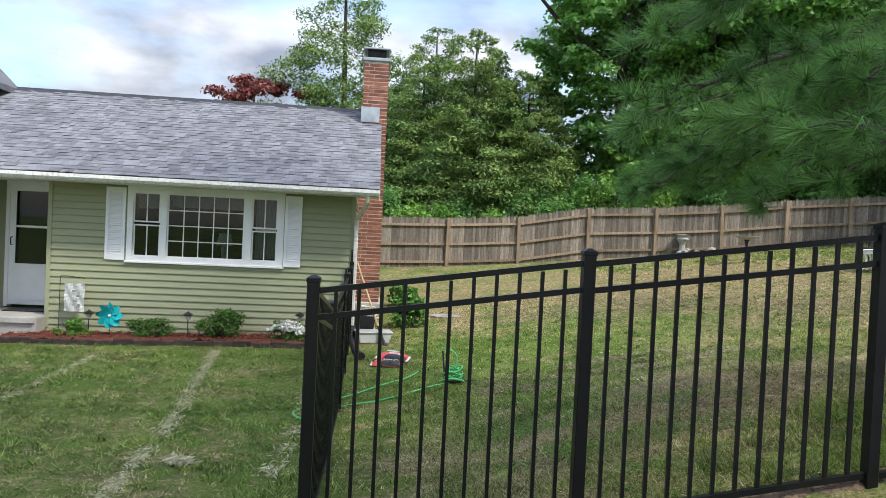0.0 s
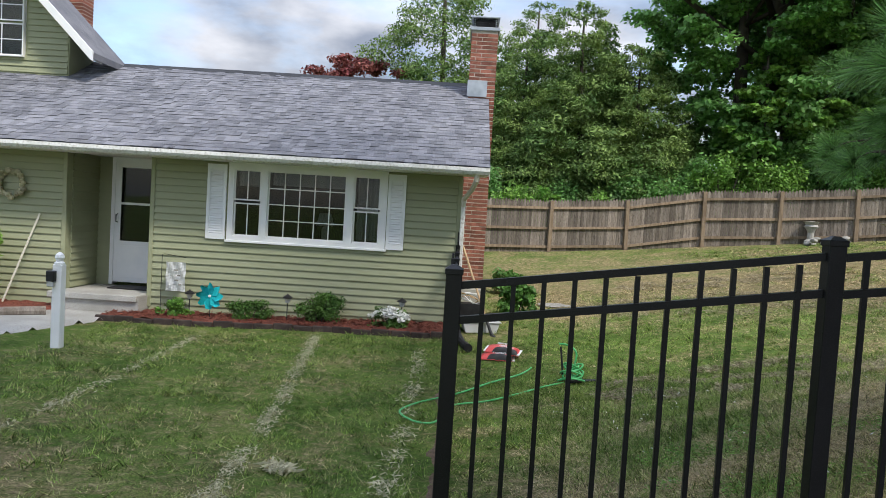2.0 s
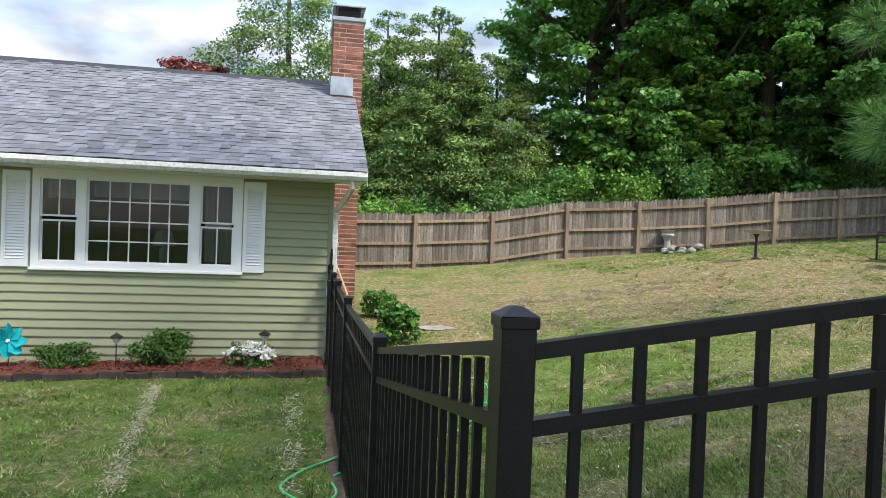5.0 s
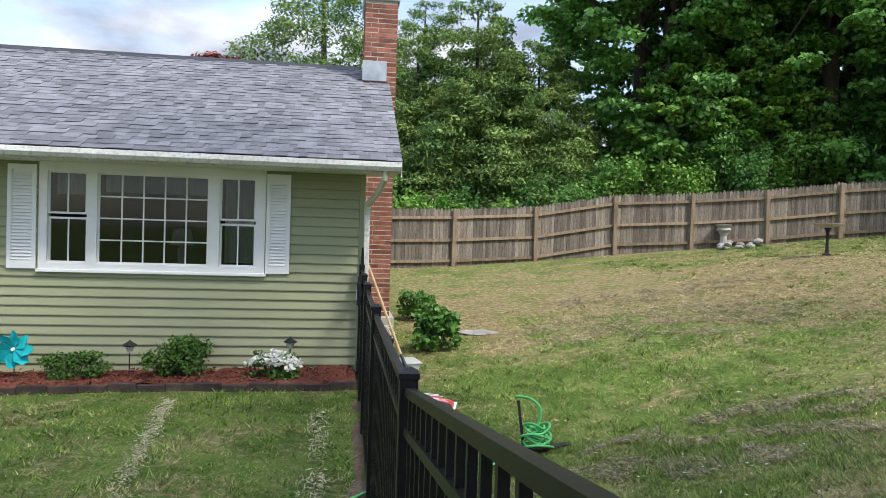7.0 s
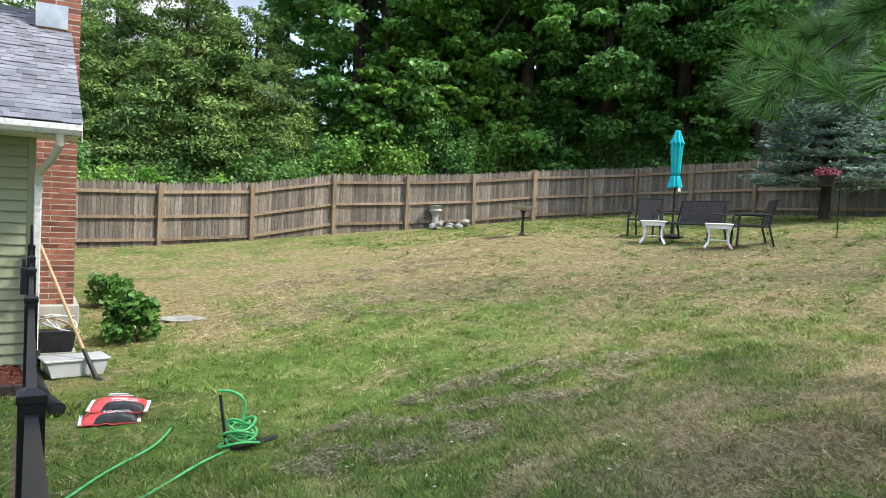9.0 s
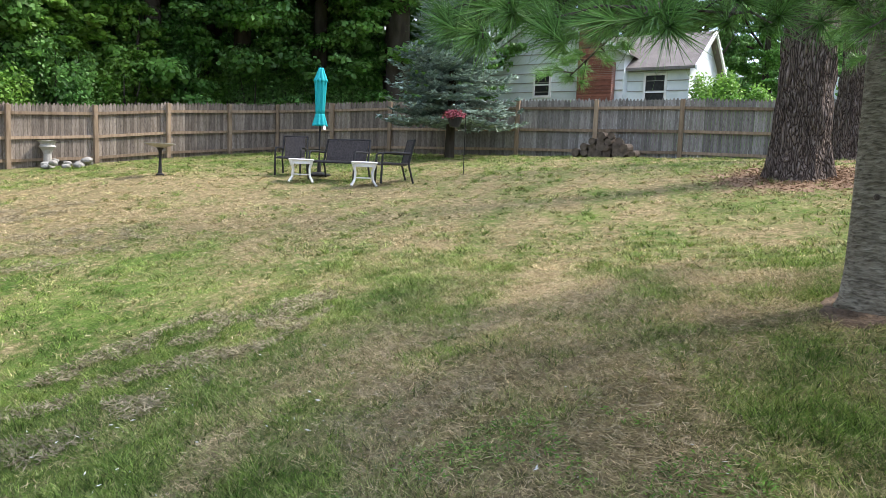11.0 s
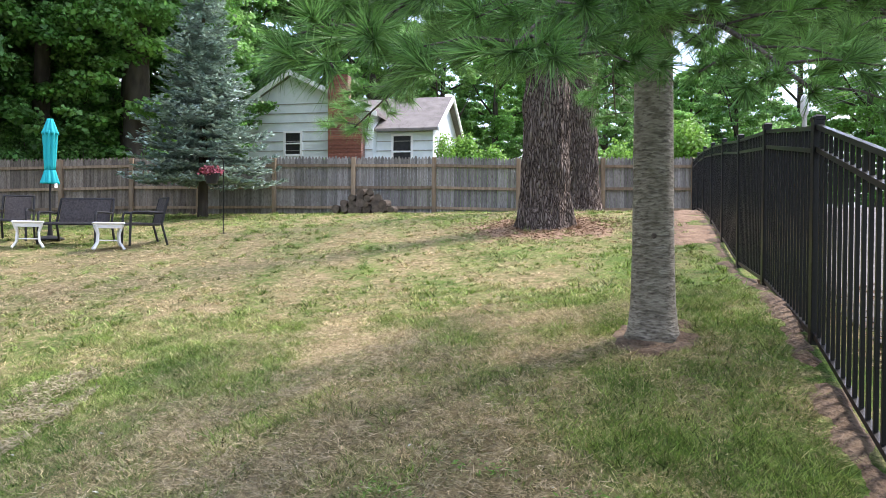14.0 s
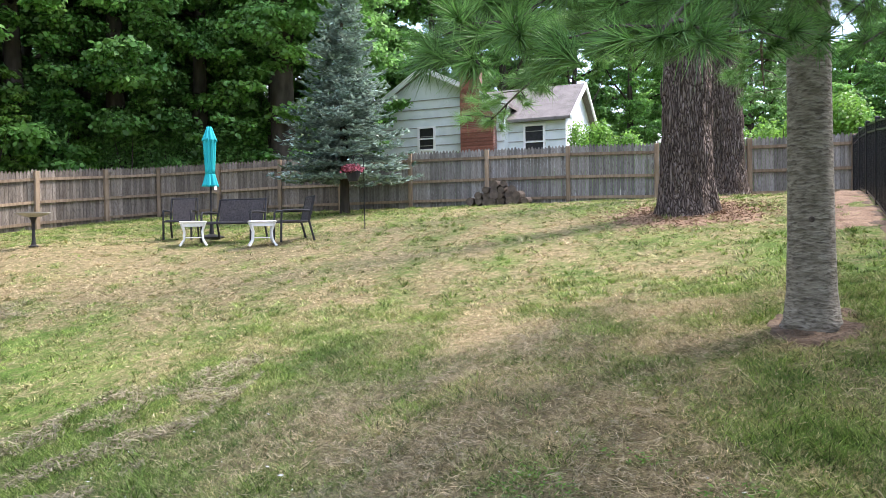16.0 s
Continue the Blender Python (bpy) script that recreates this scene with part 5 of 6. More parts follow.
solar_light(-1.2, 12.12, 0.46)
solar_light(-2.98, 12.02, 0.46)
solar_light(-4.55, 12.1, 0.44)
pin = thing("pinwheel", "turquoise flower pinwheel on a dark stem", "pinwheel", m=at_ground(-4.17, 11.95))
part("stem", tube(bmesh.new(), [(0, 0, 0), (0, 0, 0.38)], 0.006, 5), blackplastic_mat, pin)
for k in range(8):
    b = bmesh.new()
    lp = [(0, 0, 0), (0.06, -0.03, 0.075), (0.03, -0.045, 0.15), (-0.01, 0.0, 0.165), (-0.045, 0.015, 0.09)]
    fr = [b.verts.new(p) for p in lp]
    bk = [b.verts.new((p[0], p[1] + 0.004, p[2])) for p in lp]
    b.faces.new(fr)
    b.faces.new(list(reversed(bk)))
    for m in range(5):
        b.faces.new((fr[m], bk[m], bk[(m + 1) % 5], fr[(m + 1) % 5]))
    part("vane", b, teal_mat, pin).matrix_basis = pose(0, -0.02, 0.4, 0, 45 * k, 0) @ Matrix.Diagonal((1.3, 1.3, 1.3, 1))
part("hub", tube(bmesh.new(), [(0, -0.05, 0.4), (0, 0.0, 0.4)], 0.02, 8), white_mat, pin, "white hub")
sign = thing("garden_flag", "small pale garden flag on a wire stand", "garden flag", m=at_ground(-4.8, 12.12))
part("wire", tube(bmesh.new(), [(-0.22, 0, 0), (-0.22, 0, 0.98), (-0.19, 0, 1.0), (0.16, 0, 0.96)], 0.005, 5), black_mat, sign)
b = bmesh.new()
n = 10
gr = [[b.verts.new((-0.15 + 0.31 * i / n, 0.012 * math.sin(i * 1.3 + j), 0.42 + 0.46 * j / n)) for i in range(n + 1)] for j in range(n + 1)]
for j in range(n):
    for i in range(n):
        b.faces.new((gr[j][i], gr[j][i + 1], gr[j + 1][i + 1], gr[j + 1][i]))
bmesh.ops.solidify(b, geom=b.faces[:], thickness=0.003)
part("cloth", b, shutter_mat, sign, "creased white cloth")
for k, (x, z, w) in enumerate(((-0.02, 0.74, 0.07), (0.04, 0.66, 0.05), (0.0, 0.58, 0.06), (0.06, 0.52, 0.05))):
    part("print_bar", boxed(x, x + w, -0.03, -0.022, z, z + 0.025), stone_mat, sign, "grey printed mark")

# ---- street side of the house ----
wp = thing("lamp_post", "white wooden post with a black solar lamp", "lamp post", m=at_ground(-5.12, 9.4))
part("post", boxed(-0.055, 0.055, -0.055, 0.055, -0.05, 1.0, bevel=0.006), white_mat, wp)
part("finial", lathe(bmesh.new(), [(0.06, 1.0), (0.06, 1.02), (0.035, 1.04), (0.055, 1.08), (0.045, 1.12), (0.01, 1.15)], 12), white_mat, wp)
part("lamp_box", boxed(-0.1, 0.0, -0.12, -0.05, 0.8, 0.93, bevel=0.01), blackplastic_mat, wp, "black lamp box")
part("lamp_lens", boxed(-0.09, -0.01, -0.115, -0.06, 0.74, 0.8, bevel=0.008), bin_mat, wp, "clear lamp lens")
pole = thing("wooden_pole", "pale wooden pole leaning on the siding", "pole")
part("shaft", tube(bmesh.new(), [(-7.45, 11.9, gz(-7.4, 11.9)), (-7.08, 12.26, 1.08)], 0.016, 6), beige_mat, pole)
wreath = thing("wreath", "round wreath of pale dried flowers on the siding", "wreath", m=pose(-7.55, 12.26, 1.53, 90))
ring = []
b = bmesh.new()
for k in range(40):
    a = k * 2 * math.pi / 40
    bmesh.ops.create_icosphere(b, subdivisions=1, radius=random.uniform(0.03, 0.06), matrix=Matrix.Translation((0.2 * math.cos(a) + random.uniform(-0.03, 0.03), 0.2 * math.sin(a) + random.uniform(-0.03, 0.03), random.uniform(0, 0.05))))
part("flower_ring", b, clip_mat, wreath)
for k, (x, y, turn, ln) in enumerate(((-6.95, 11.0, 35, 1.3), (-7.7, 10.3, 40, 1.5))):
    lg = thing("edging_log", "round pale log edging the planting bed", "log", "edging logs", m=pose(x, y, gz(x, y) + 0.09, 0, 90, turn))
    part("trunk_piece", tube(bmesh.new(), [(0, 0, -ln / 2), (0, 0, ln / 2)], 0.075, 10), oldwood_mat, lg)
for k, x in enumerate((-7.75, -7.5)):
    pot = thing("flower_pot", "small terracotta pot standing by the wall", "flower pot", "pots", at_ground(x, 11.75, 0, 0.02))
    part("pot_body", lathe(bmesh.new(), [(0.06, 0), (0.085, 0.12), (0.095, 0.12), (0.095, 0.15), (0.08, 0.15)], 12), (terracotta_mat, blackplastic_mat)[k], pot)
blanket("side_bed", lambda x, y: min(-6.95 - x + 0.7 * (y - 11.2), 12.3 - y, y - 10.2, x + 9.5), -9.6, -6.0, 10, 12.36, 0.08, 0.08, mulch_mat, "red bark mulch bed behind log edging", "mulch bed", 0.05)

# ---- neighbour's house beyond the fence ----
nb = thing("neighbour_house", "white shingle-sided neighbour house with brick chimney", "house")
NX = 30.2
b = bmesh.new()
prism(b, [(22.0, 1.5), (22.0, 6.3), (18.0, 8.75), (14.2, 6.95), (14.2, 1.5)], "x", NX, NX + 8)
gable = part("gable_wall", b, farwall_mat, nb)
for k in range(13):
    z = 2.4 + k * 0.42
    part("shingle_course", boxed(NX - 0.035, NX - 0.002, 14.2 if z < 6.9 else 14.2 + (z - 6.9) * 2.1, 22.0 if z < 6.3 else 22.0 - (z - 6.3) * 1.63, z, z + 0.03), stone_mat, gable)
b = bmesh.new()
prism(b, [(22.5, 6.05), (18.0, 8.95), (13.9, 6.95), (13.9, 6.8), (18.0, 8.8), (22.5, 5.9)], "x", NX - 0.35, NX + 8)
part("roof", b, brownroof_mat, nb, "brown-grey shingle roof")
b = bmesh.new()
prism(b, [(22.5, 6.06), (18.0, 8.96), (13.9, 6.96), (13.9, 6.72), (18.0, 8.7), (22.5, 5.82)], "x", NX - 0.42, NX - 0.352)
part("rake_board", b, white_mat, nb)
b = bmesh.new()
box(b, NX + 0.6, NX + 7, 11.6, 14.2, 1.5, 6.35)
part("ell_wall", b, farwall_mat, nb)
for k in range(10):
    z = 2.4 + k * 0.42
    part("shingle_course", boxed(NX + 0.565, NX + 0.598, 11.6, 14.2, z, z + 0.03), stone_mat, gable)
b = bmesh.new()
prism(b, [(NX + 0.2, 6.3), (NX + 3.6, 8.3), (NX + 7.2, 6.3), (NX + 7.2, 6.2), (NX + 3.6, 8.15), (NX + 0.2, 6.18)], "y", 11.3, 16.8)
part("roof", b, brownroof_mat, nb)
b = bmesh.new()
prism(b, [(NX + 0.6, 6.35), (NX + 3.6, 8.1), (NX + 7, 6.35)], "y", 11.59, 11.9)
part("ell_gable", b, farwall_mat, nb)
b = bmesh.new()
prism(b, [(NX + 0.15, 6.32), (NX + 3.6, 8.34), (NX + 7.2, 6.32), (NX + 7.2, 6.12), (NX + 3.6, 8.12), (NX + 0.15, 6.12)], "y", 11.22, 11.298)
part("rake_board", b, white_mat, nb)
b = bmesh.new()
prism(b, [(16.1, 1.5), (16.1, 8.6), (15.2, 8.6), (15.2, 7.1), (14.55, 6.5), (14.55, 1.5)], "x", NX - 0.5, NX - 0.05)
nch = part("chimney", b, farbrick_mat, nb, "red brick chimney stack")
for k in range(60):
    z = 3.9 + k * 0.078
    y0 = 14.545 if z < 6.5 else 15.19
    part("brick_course", boxed(NX - 0.512, NX - 0.501, y0 + 0.02, 16.08, z, z + 0.06), brick_mat, nch)


def far_window(parent, x, y0, y1, z0, z1, axis="x"):
    w = thing("window", "white framed window", "", "")
    w.parent = parent
    del w["label"]
    bm = bmesh.new()
    put = (lambda a, c, d, e, o: box(bm, x - o, x + 0.02, a, c, d, e)) if axis == "x" else (lambda a, c, d, e, o: box(bm, a, c, x - o, x + 0.02, d, e))
    for a, c, d, e in ((y0 - 0.1, y1 + 0.1, z1, z1 + 0.1), (y0 - 0.1, y1 + 0.1, z0 - 0.1, z0), (y0 - 0.1, y0, z0, z1), (y1, y1 + 0.1, z0, z1), (y0, y1, (z0 + z1) / 2 - 0.03, (z0 + z1) / 2 + 0.03)):
        put(a, c, d, e, 0.07)
    part("frame", bm, white_mat, w)
    for lo, hi in ((z0, (z0 + z1) / 2 - 0.03), ((z0 + z1) / 2 + 0.03, z1)):
        bm = bmesh.new()
        (box(bm, x - 0.03, x - 0.01, y0, y1, lo, hi) if axis == "x" else box(bm, y0, y1, x - 0.03, x - 0.01, lo, hi))
        part("pane", bm, blackplastic_mat, w, "dark glass")


far_window(nb, NX, 17.6, 18.3, 5.2, 6.15)
far_window(nb, NX + 0.6, 12.6, 13.4, 4.6, 6.0)
far_window(nb, 11.6, NX + 1.6, NX + 2.2, 4.6, 6.0, "y")
far_window(nb, 11.6, NX + 2.4, NX + 3.0, 4.6, 6.0, "y")
shed = thing("neighbour_house", "pale gable of a further house behind the trees", "house")
b = bmesh.new()
prism(b, [(5.3, 1.5), (5.3, 5.6), (7.3, 8.0), (9.3, 5.6), (9.3, 1.5)], "x", 44, 48)
part("gable_wall", b, farwall_mat, shed)

# utility pole and wires beyond the drive
up = thing("utility_pole", "pale street utility pole with a rounded head and wires", "utility pole")
POLE = (17.09, 0.07, 4.69)
part("pole", tube(bmesh.new(), [(POLE[0], POLE[1], 0.3), (POLE[0], POLE[1], POLE[2] - 0.45)], 0.05, 10), concrete_mat, up)
part("pole_head", lathe(bmesh.new(), [(0.05, -0.5), (0.085, -0.42), (0.09, -0.12), (0.06, -0.02), (0.02, 0.0)], 12, POLE), bin_mat, up, "pale rounded head", smooth=True)
for k in range(4):
    part("wire", tube(bmesh.new(), [(POLE[0], POLE[1], POLE[2] - 0.1 - 0.1 * k), (POLE[0] - 3.5, POLE[1] - 2.0, POLE[2] + 0.25 - 0.12 * k), (POLE[0] - 7, POLE[1] - 4.0, POLE[2] + 0.9 - 0.15 * k)], 0.006, 4), metal_mat, up, "overhead wire")

# ---- plants ----
rng = np.random.default_rng(5)


def leaves(n, clumps, size, aspect=0.55, shell=0.55, droop=0.0, flat=0.0, crest=0.0):
    """Many kite-shaped leaves in clumps (x, y, z, rx, ry, rz). Returns verts and faces."""
    C = np.array(clumps, float)
    wgt = (C[:, 3] * C[:, 4] + C[:, 4] * C[:, 5] + C[:, 3] * C[:, 5]) ** 0.75
    k = rng.choice(len(C), n, p=wgt / wgt.sum())
    d = rng.normal(size=(n, 3))
    d /= np.linalg.norm(d, axis=1)[:, None]
    d[:, 2] = np.where(rng.random(n) < crest, np.abs(d[:, 2]), d[:, 2])
    r = shell + (1 - shell) * rng.random(n) ** 0.7 + 0.14 * rng.normal(size=n)
    p = C[k, :3] + d * r[:, None] * C[k, 3:6]
    nrm = 0.7 * d + 0.8 * rng.normal(size=(n, 3)) + np.array([0, 0, 0.5 + flat])
    nrm /= np.linalg.norm(nrm, axis=1)[:, None]
    ax = rng.normal(size=(n, 3)) + d * 0.6 - np.array([0, 0, droop])
    ax -= nrm * (ax * nrm).sum(1)[:, None]
    ax /= np.linalg.norm(ax, axis=1)[:, None]
    sd = np.cross(nrm, ax)
    s = size * (0.6 + 0.8 * rng.random(n))[:, None]
    V = np.stack([p - ax * s * 0.5, p + sd * s * aspect * 0.5, p + ax * s * 0.5, p - sd * s * aspect * 0.5], 1).reshape(-1, 3)
    return V, np.arange(4 * n).reshape(-1, 4)


def raw_mesh(name, V, F, material):
    me = bpy.data.meshes.new(name)
    n, c = len(F), F.shape[1]
    me.vertices.add(len(V))
    me.vertices.foreach_set("co", np.asarray(V, np.float32).ravel())
    me.loops.add(n * c)
    me.loops.foreach_set("vertex_index", np.asarray(F, np.int32).ravel())
    me.polygons.add(n)
    me.polygons.foreach_set("loop_start", np.arange(0, n * c, c, dtype=np.int32))
    me.update(calc_edges=True)
    me.materials.append(material)
    return me


def trunk_mesh(h, r, limbs, lean, material):
    bm = bmesh.new()
    pts = [(lean * t * t * h + 0.08 * math.sin(5 * t), 0.06 * math.cos(4 * t) - 0.06, h * t) for t in np.linspace(0, 1, 9)]
    tube(bm, pts, [r * (1.35 if i == 0 else 1) * (1 - 0.8 * i / 8) for i in range(9)], 9)
    for k in range(limbs):
        t = random.uniform(0.3, 0.85)
        a = k * 2.4 + random.uniform(-0.4, 0.4)
        L = h * random.uniform(0.18, 0.3) * (1.2 - t)
        p = Vector((lean * t * t * h + 0.08 * math.sin(5 * t), 0.06 * math.cos(4 * t) - 0.06, h * t))
        q = p + Vector((math.cos(a) * L, math.sin(a) * L, L * 0.5))
        e = q + Vector((math.cos(a) * L * 0.7, math.sin(a) * L * 0.7, L * 0.6))
        tube(bm, [p, q, e], [r * 0.35 * (1 - t * 0.6), r * 0.2, r * 0.06], 6)
    return mesh_of(bm, "trunk", material, True)


def broad_tree(name, label, h, spread, low_, n, size, material, clump=42, limbs=9):
    t = thing(name, label, "tree", "woodland trees")
    cl = []
    for k in range(clump):
        f = low_ + (1 - low_) * random.random() ** 0.9
        rr = spread * math.sin(math.pi * min(0.95, 0.16 + 0.8 * (f - low_) / (1 - low_))) ** 0.6
        a, q = random.uniform(0, 6.283), rr * random.uniform(0.35, 1.0)
        s = random.uniform(0.5, 1.3) * spread * 0.17
        cl.append((q * math.cos(a), q * math.sin(a), h * f, s, s, s * 0.4))
    V, F = leaves(n, cl, size, 0.75, shell=0.25, droop=0.25, flat=0.5, crest=0.4)
    part("trunk", trunk_mesh(h * 0.96, h * 0.018 + 0.06, limbs, random.uniform(-0.02, 0.02), trunk_mat), None, t)
    part("crown", raw_mesh("crown", V, F, material), None, t)
    return t


def bush(name, label, category, x, y, rx, ry, h, n, size, material, clump=14, group="", aspect=0.6, base=None):
    t = thing(name, label, category, group, at_ground(x, y) if base is None else pose(x, y, base))
    cl = []
    for k in range(clump):
        a, q, f = random.uniform(0, 6.283), random.random() ** 0.5, random.uniform(0.22, 0.85)
        k2 = math.sqrt(max(0.05, 1 - (f - 0.3) ** 2 * 1.8))
        s = random.uniform(0.25, 0.42)
        cl.append((q * rx * 0.75 * k2 * math.cos(a), q * ry * 0.75 * k2 * math.sin(a), h * f, rx * s, ry * s, h * s * 0.55))
    V, F = leaves(n, cl, size, aspect, shell=0.35)
    V[:, 2] = np.maximum(V[:, 2], 0.01)
    for k in range(6):
        a = k * 1.05
        bm = bmesh.new()
        tube(bm, [(0.03 * math.cos(a), 0.03 * math.sin(a), -0.03), (rx * 0.3 * math.cos(a), ry * 0.3 * math.sin(a), h * 0.45), (rx * 0.55 * math.cos(a), ry * 0.55 * math.sin(a), h * 0.8)], [0.016 * h + 0.004, 0.01 * h + 0.003, 0.003], 5)
        part("stem", bm, trunk_mat, t)
    part("foliage", raw_mesh("foliage", V, F, material), None, t)
    return t


def cone_tree(name, label, h, r, n, size, material, layers=16, ragged=0.3, power=0.75, puff=1.0):
    t = thing(name, label, "tree", "evergreens")
    cl = []
    for i in range(layers):
        f = i / layers
        rr = r * (1 - f) ** power + 0.12
        for k in range(max(4, int(16 * (1 - f)) + 3)):
            a = k * 2.4 + i
            q = rr * random.uniform(0.45, 1.0 + ragged * 0.3)
            s = (rr * 0.17 + 0.2) * puff
            cl.append((q * math.cos(a), q * math.sin(a), h * (0.04 + 0.94 * f) + random.uniform(-0.2, 0.2), s, s, s * 0.6))
    V, F = leaves(n, cl, size, 0.36, shell=0.4, droop=0.3, flat=0.3, crest=0.6)
    part("trunk", trunk_mesh(h * 0.93, h * 0.012 + 0.05, 0, 0, trunk_mat), None, t)
    part("crown", raw_mesh("crown", V, F, material), None, t)
    return t


def stand(src, x, y, s, turn):
    z = gz(x, y) - 0.1
    m = pose(x, y, z, 0, 0, turn)
    o = copy_thing(src, m)
    o.matrix_basis = m @ Matrix.Diagonal((s, s, s * 1.0, 1))
    return o


FAR = [broad_tree("broadleaf_tree", "tall leafy green tree behind the wooden fence", 13, 3.4, 0.1, 50000, 0.165, mapleleaf_mat, 250),
       broad_tree("broadleaf_tree", "tall leafy green tree behind the wooden fence", 15, 3.8, 0.16, 48000, 0.17, leaf_mat, 240),
       broad_tree("broadleaf_tree", "tall slender green tree behind the wooden fence", 12, 2.6, 0.08, 38000, 0.155, leaf_mat, 200)]
spots = [(9.3, 27.2, 1.1), (10.2, 26.8, 1.2), (12.8, 26.4, 1.05), (15.2, 25.2, 1.2), (17.4, 23.6, 1.1), (19.6, 22.0, 1.2), (21.6, 20.2, 1.05), (23.0, 22.8, 1.25),
         (12.9, 31.0, 1.45), (16.0, 29.5, 1.4), (19.5, 27.5, 1.45), (22.5, 26.0, 1.35), (25.5, 24.5, 1.4), (27.0, 21.5, 1.15),
         (21.5, 33.0, 1.5), (26.5, 30.5, 1.5), (30.0, 27.0, 1.4), (34.0, 24.5, 1.3), (38.5, 21.0, 1.25),
         (42.0, 18.0, 1.2), (44.0, 14.0, 1.15), (48.0, 11.0, 1.1), (52.0, 6.0, 0.85), (50.0, 1.0, 0.85), (57.0, -2.5, 0.95), (46.0, -4.0, 0.75), (36.0, 2.2, 0.42), (40.0, 0.2, 0.5),
         (33.0, -12.0, 0.9), (26.0, -14.0, 0.9), (42.0, -10.0, 1.0), (62.0, 8.0, 1.2), (60.0, 1.5, 1.1), (66.0, -6.0, 1.3), (55.0, -10.0, 1.2), (48.0, -14.0, 1.2), (38.0, -16.0, 1.1), (44.0, 4.0, 0.8), (56.0, 12.0, 1.2), (46.0, 19.0, 1.3), (40.0, 25.0, 1.4)]
for k, (x, y, s) in enumerate(spots):
    stand(FAR[k % 3], x, y, s, k * 77)
for o in FAR:
    o.matrix_world = pose(28 + 5 * FAR.index(o), 36 + 2 * FAR.index(o), gz(20, 24) - 0.1)
# tree added out of view, only to cast shade on lawn and wall
shade_tree = broad_tree("shade_tree", "unseen leafy tree added to shade the front lawn", 19.0, 4.0, 0.42, 22000, 0.2, leaf_mat, 150)
shade_tree.matrix_world = pose(3.6, -1.6, gz(3.6, -1.6) - 0.1)
oak = thing("old_oak", "huge dark old tree trunk rising behind the wooden fence", "tree", m=pose(20.99, 19.47, 1.9))
part("trunk", tube(bmesh.new(), [(0.1, 0.1, -0.3), (0.05, 0, 1.2), (0, 0, 3.5), (-0.1, 0, 7), (0.1, 0.1, 11)], [0.62, 0.46, 0.42, 0.38, 0.2], 14), trunk_mat, oak, smooth=True)
for k in range(5):
    a = k * 1.3 + 0.4
    part("limb", tube(bmesh.new(), [(0, 0, 5.2 + k), (1.3 * math.cos(a), 1.3 * math.sin(a), 6.6 + k), (2.8 * math.cos(a), 2.8 * math.sin(a), 7.6 + k)], [0.2, 0.13, 0.04], 7), trunk_mat, oak, smooth=True)
cl = [(q * math.cos(a), q * math.sin(a), z, 0.75, 0.75, 0.3) for a, q, z in [(random.uniform(0, 6.28), 3.6 * random.random() ** 0.5, random.uniform(5.5, 13)) for _ in range(150)]]
V, F = leaves(42000, cl, 0.16, 0.75, 0.25, 0.25, 0.5, 0.4)
part("crown", raw_mesh("crown", V, F, leaf_mat), None, oak)
yew = cone_tree("evergreen_tree", "dense dark green cypress tree behind the fence", 8.6, 2.5, 95000, 0.14, yew_mat, 18, power=0.5, puff=1.15)
yew.matrix_world = pose(3.6, 26.6, gz(3.6, 24) - 0.1)
for x, y, s in ((5.6, 26.0, 0.82), (1.6, 27.4, 0.92), (4.6, 29.0, 0.95), (7.0, 26.6, 0.55), (-1.0, 28.5, 0.62), (2.6, 26.4, 0.7)):
    stand(yew, x, y, s, x * 50)
tall_fir = cone_tree("conifer_tree", "tall open grey-green conifer far behind the house", 14.5, 4.0, 90000, 0.17, yew_mat, 17, 0.8, 0.6, 1.35)
tall_fir.matrix_world = pose(-1.6, 33.5, 0.2)
stand(tall_fir, 2.75, 36.0, 0.8, 60)
maple = broad_tree("copper_maple", "copper red maple crown behind the roof", 7.9, 3.2, 0.6, 12000, 0.15, copper_mat, 70)
maple.matrix_world = pose(-5.4, 33.0, 0.2)
del maple["group"]
# young maples leaning over the fence
young = broad_tree("young_maple", "bright green young maple leaning over the fence", 6.4, 1.5, 0.12, 18000, 0.17, leaflight_mat, 110, 0)
young.matrix_world = pose(9.6, 25.2, gz(9.6, 24) - 0.1)
for x, y, s in ((12.0, 25.3, 1.25), (13.9, 24.2, 0.72), (11.2, 25.0, 0.9)):
    stand(young, x, y, s, x * 40)
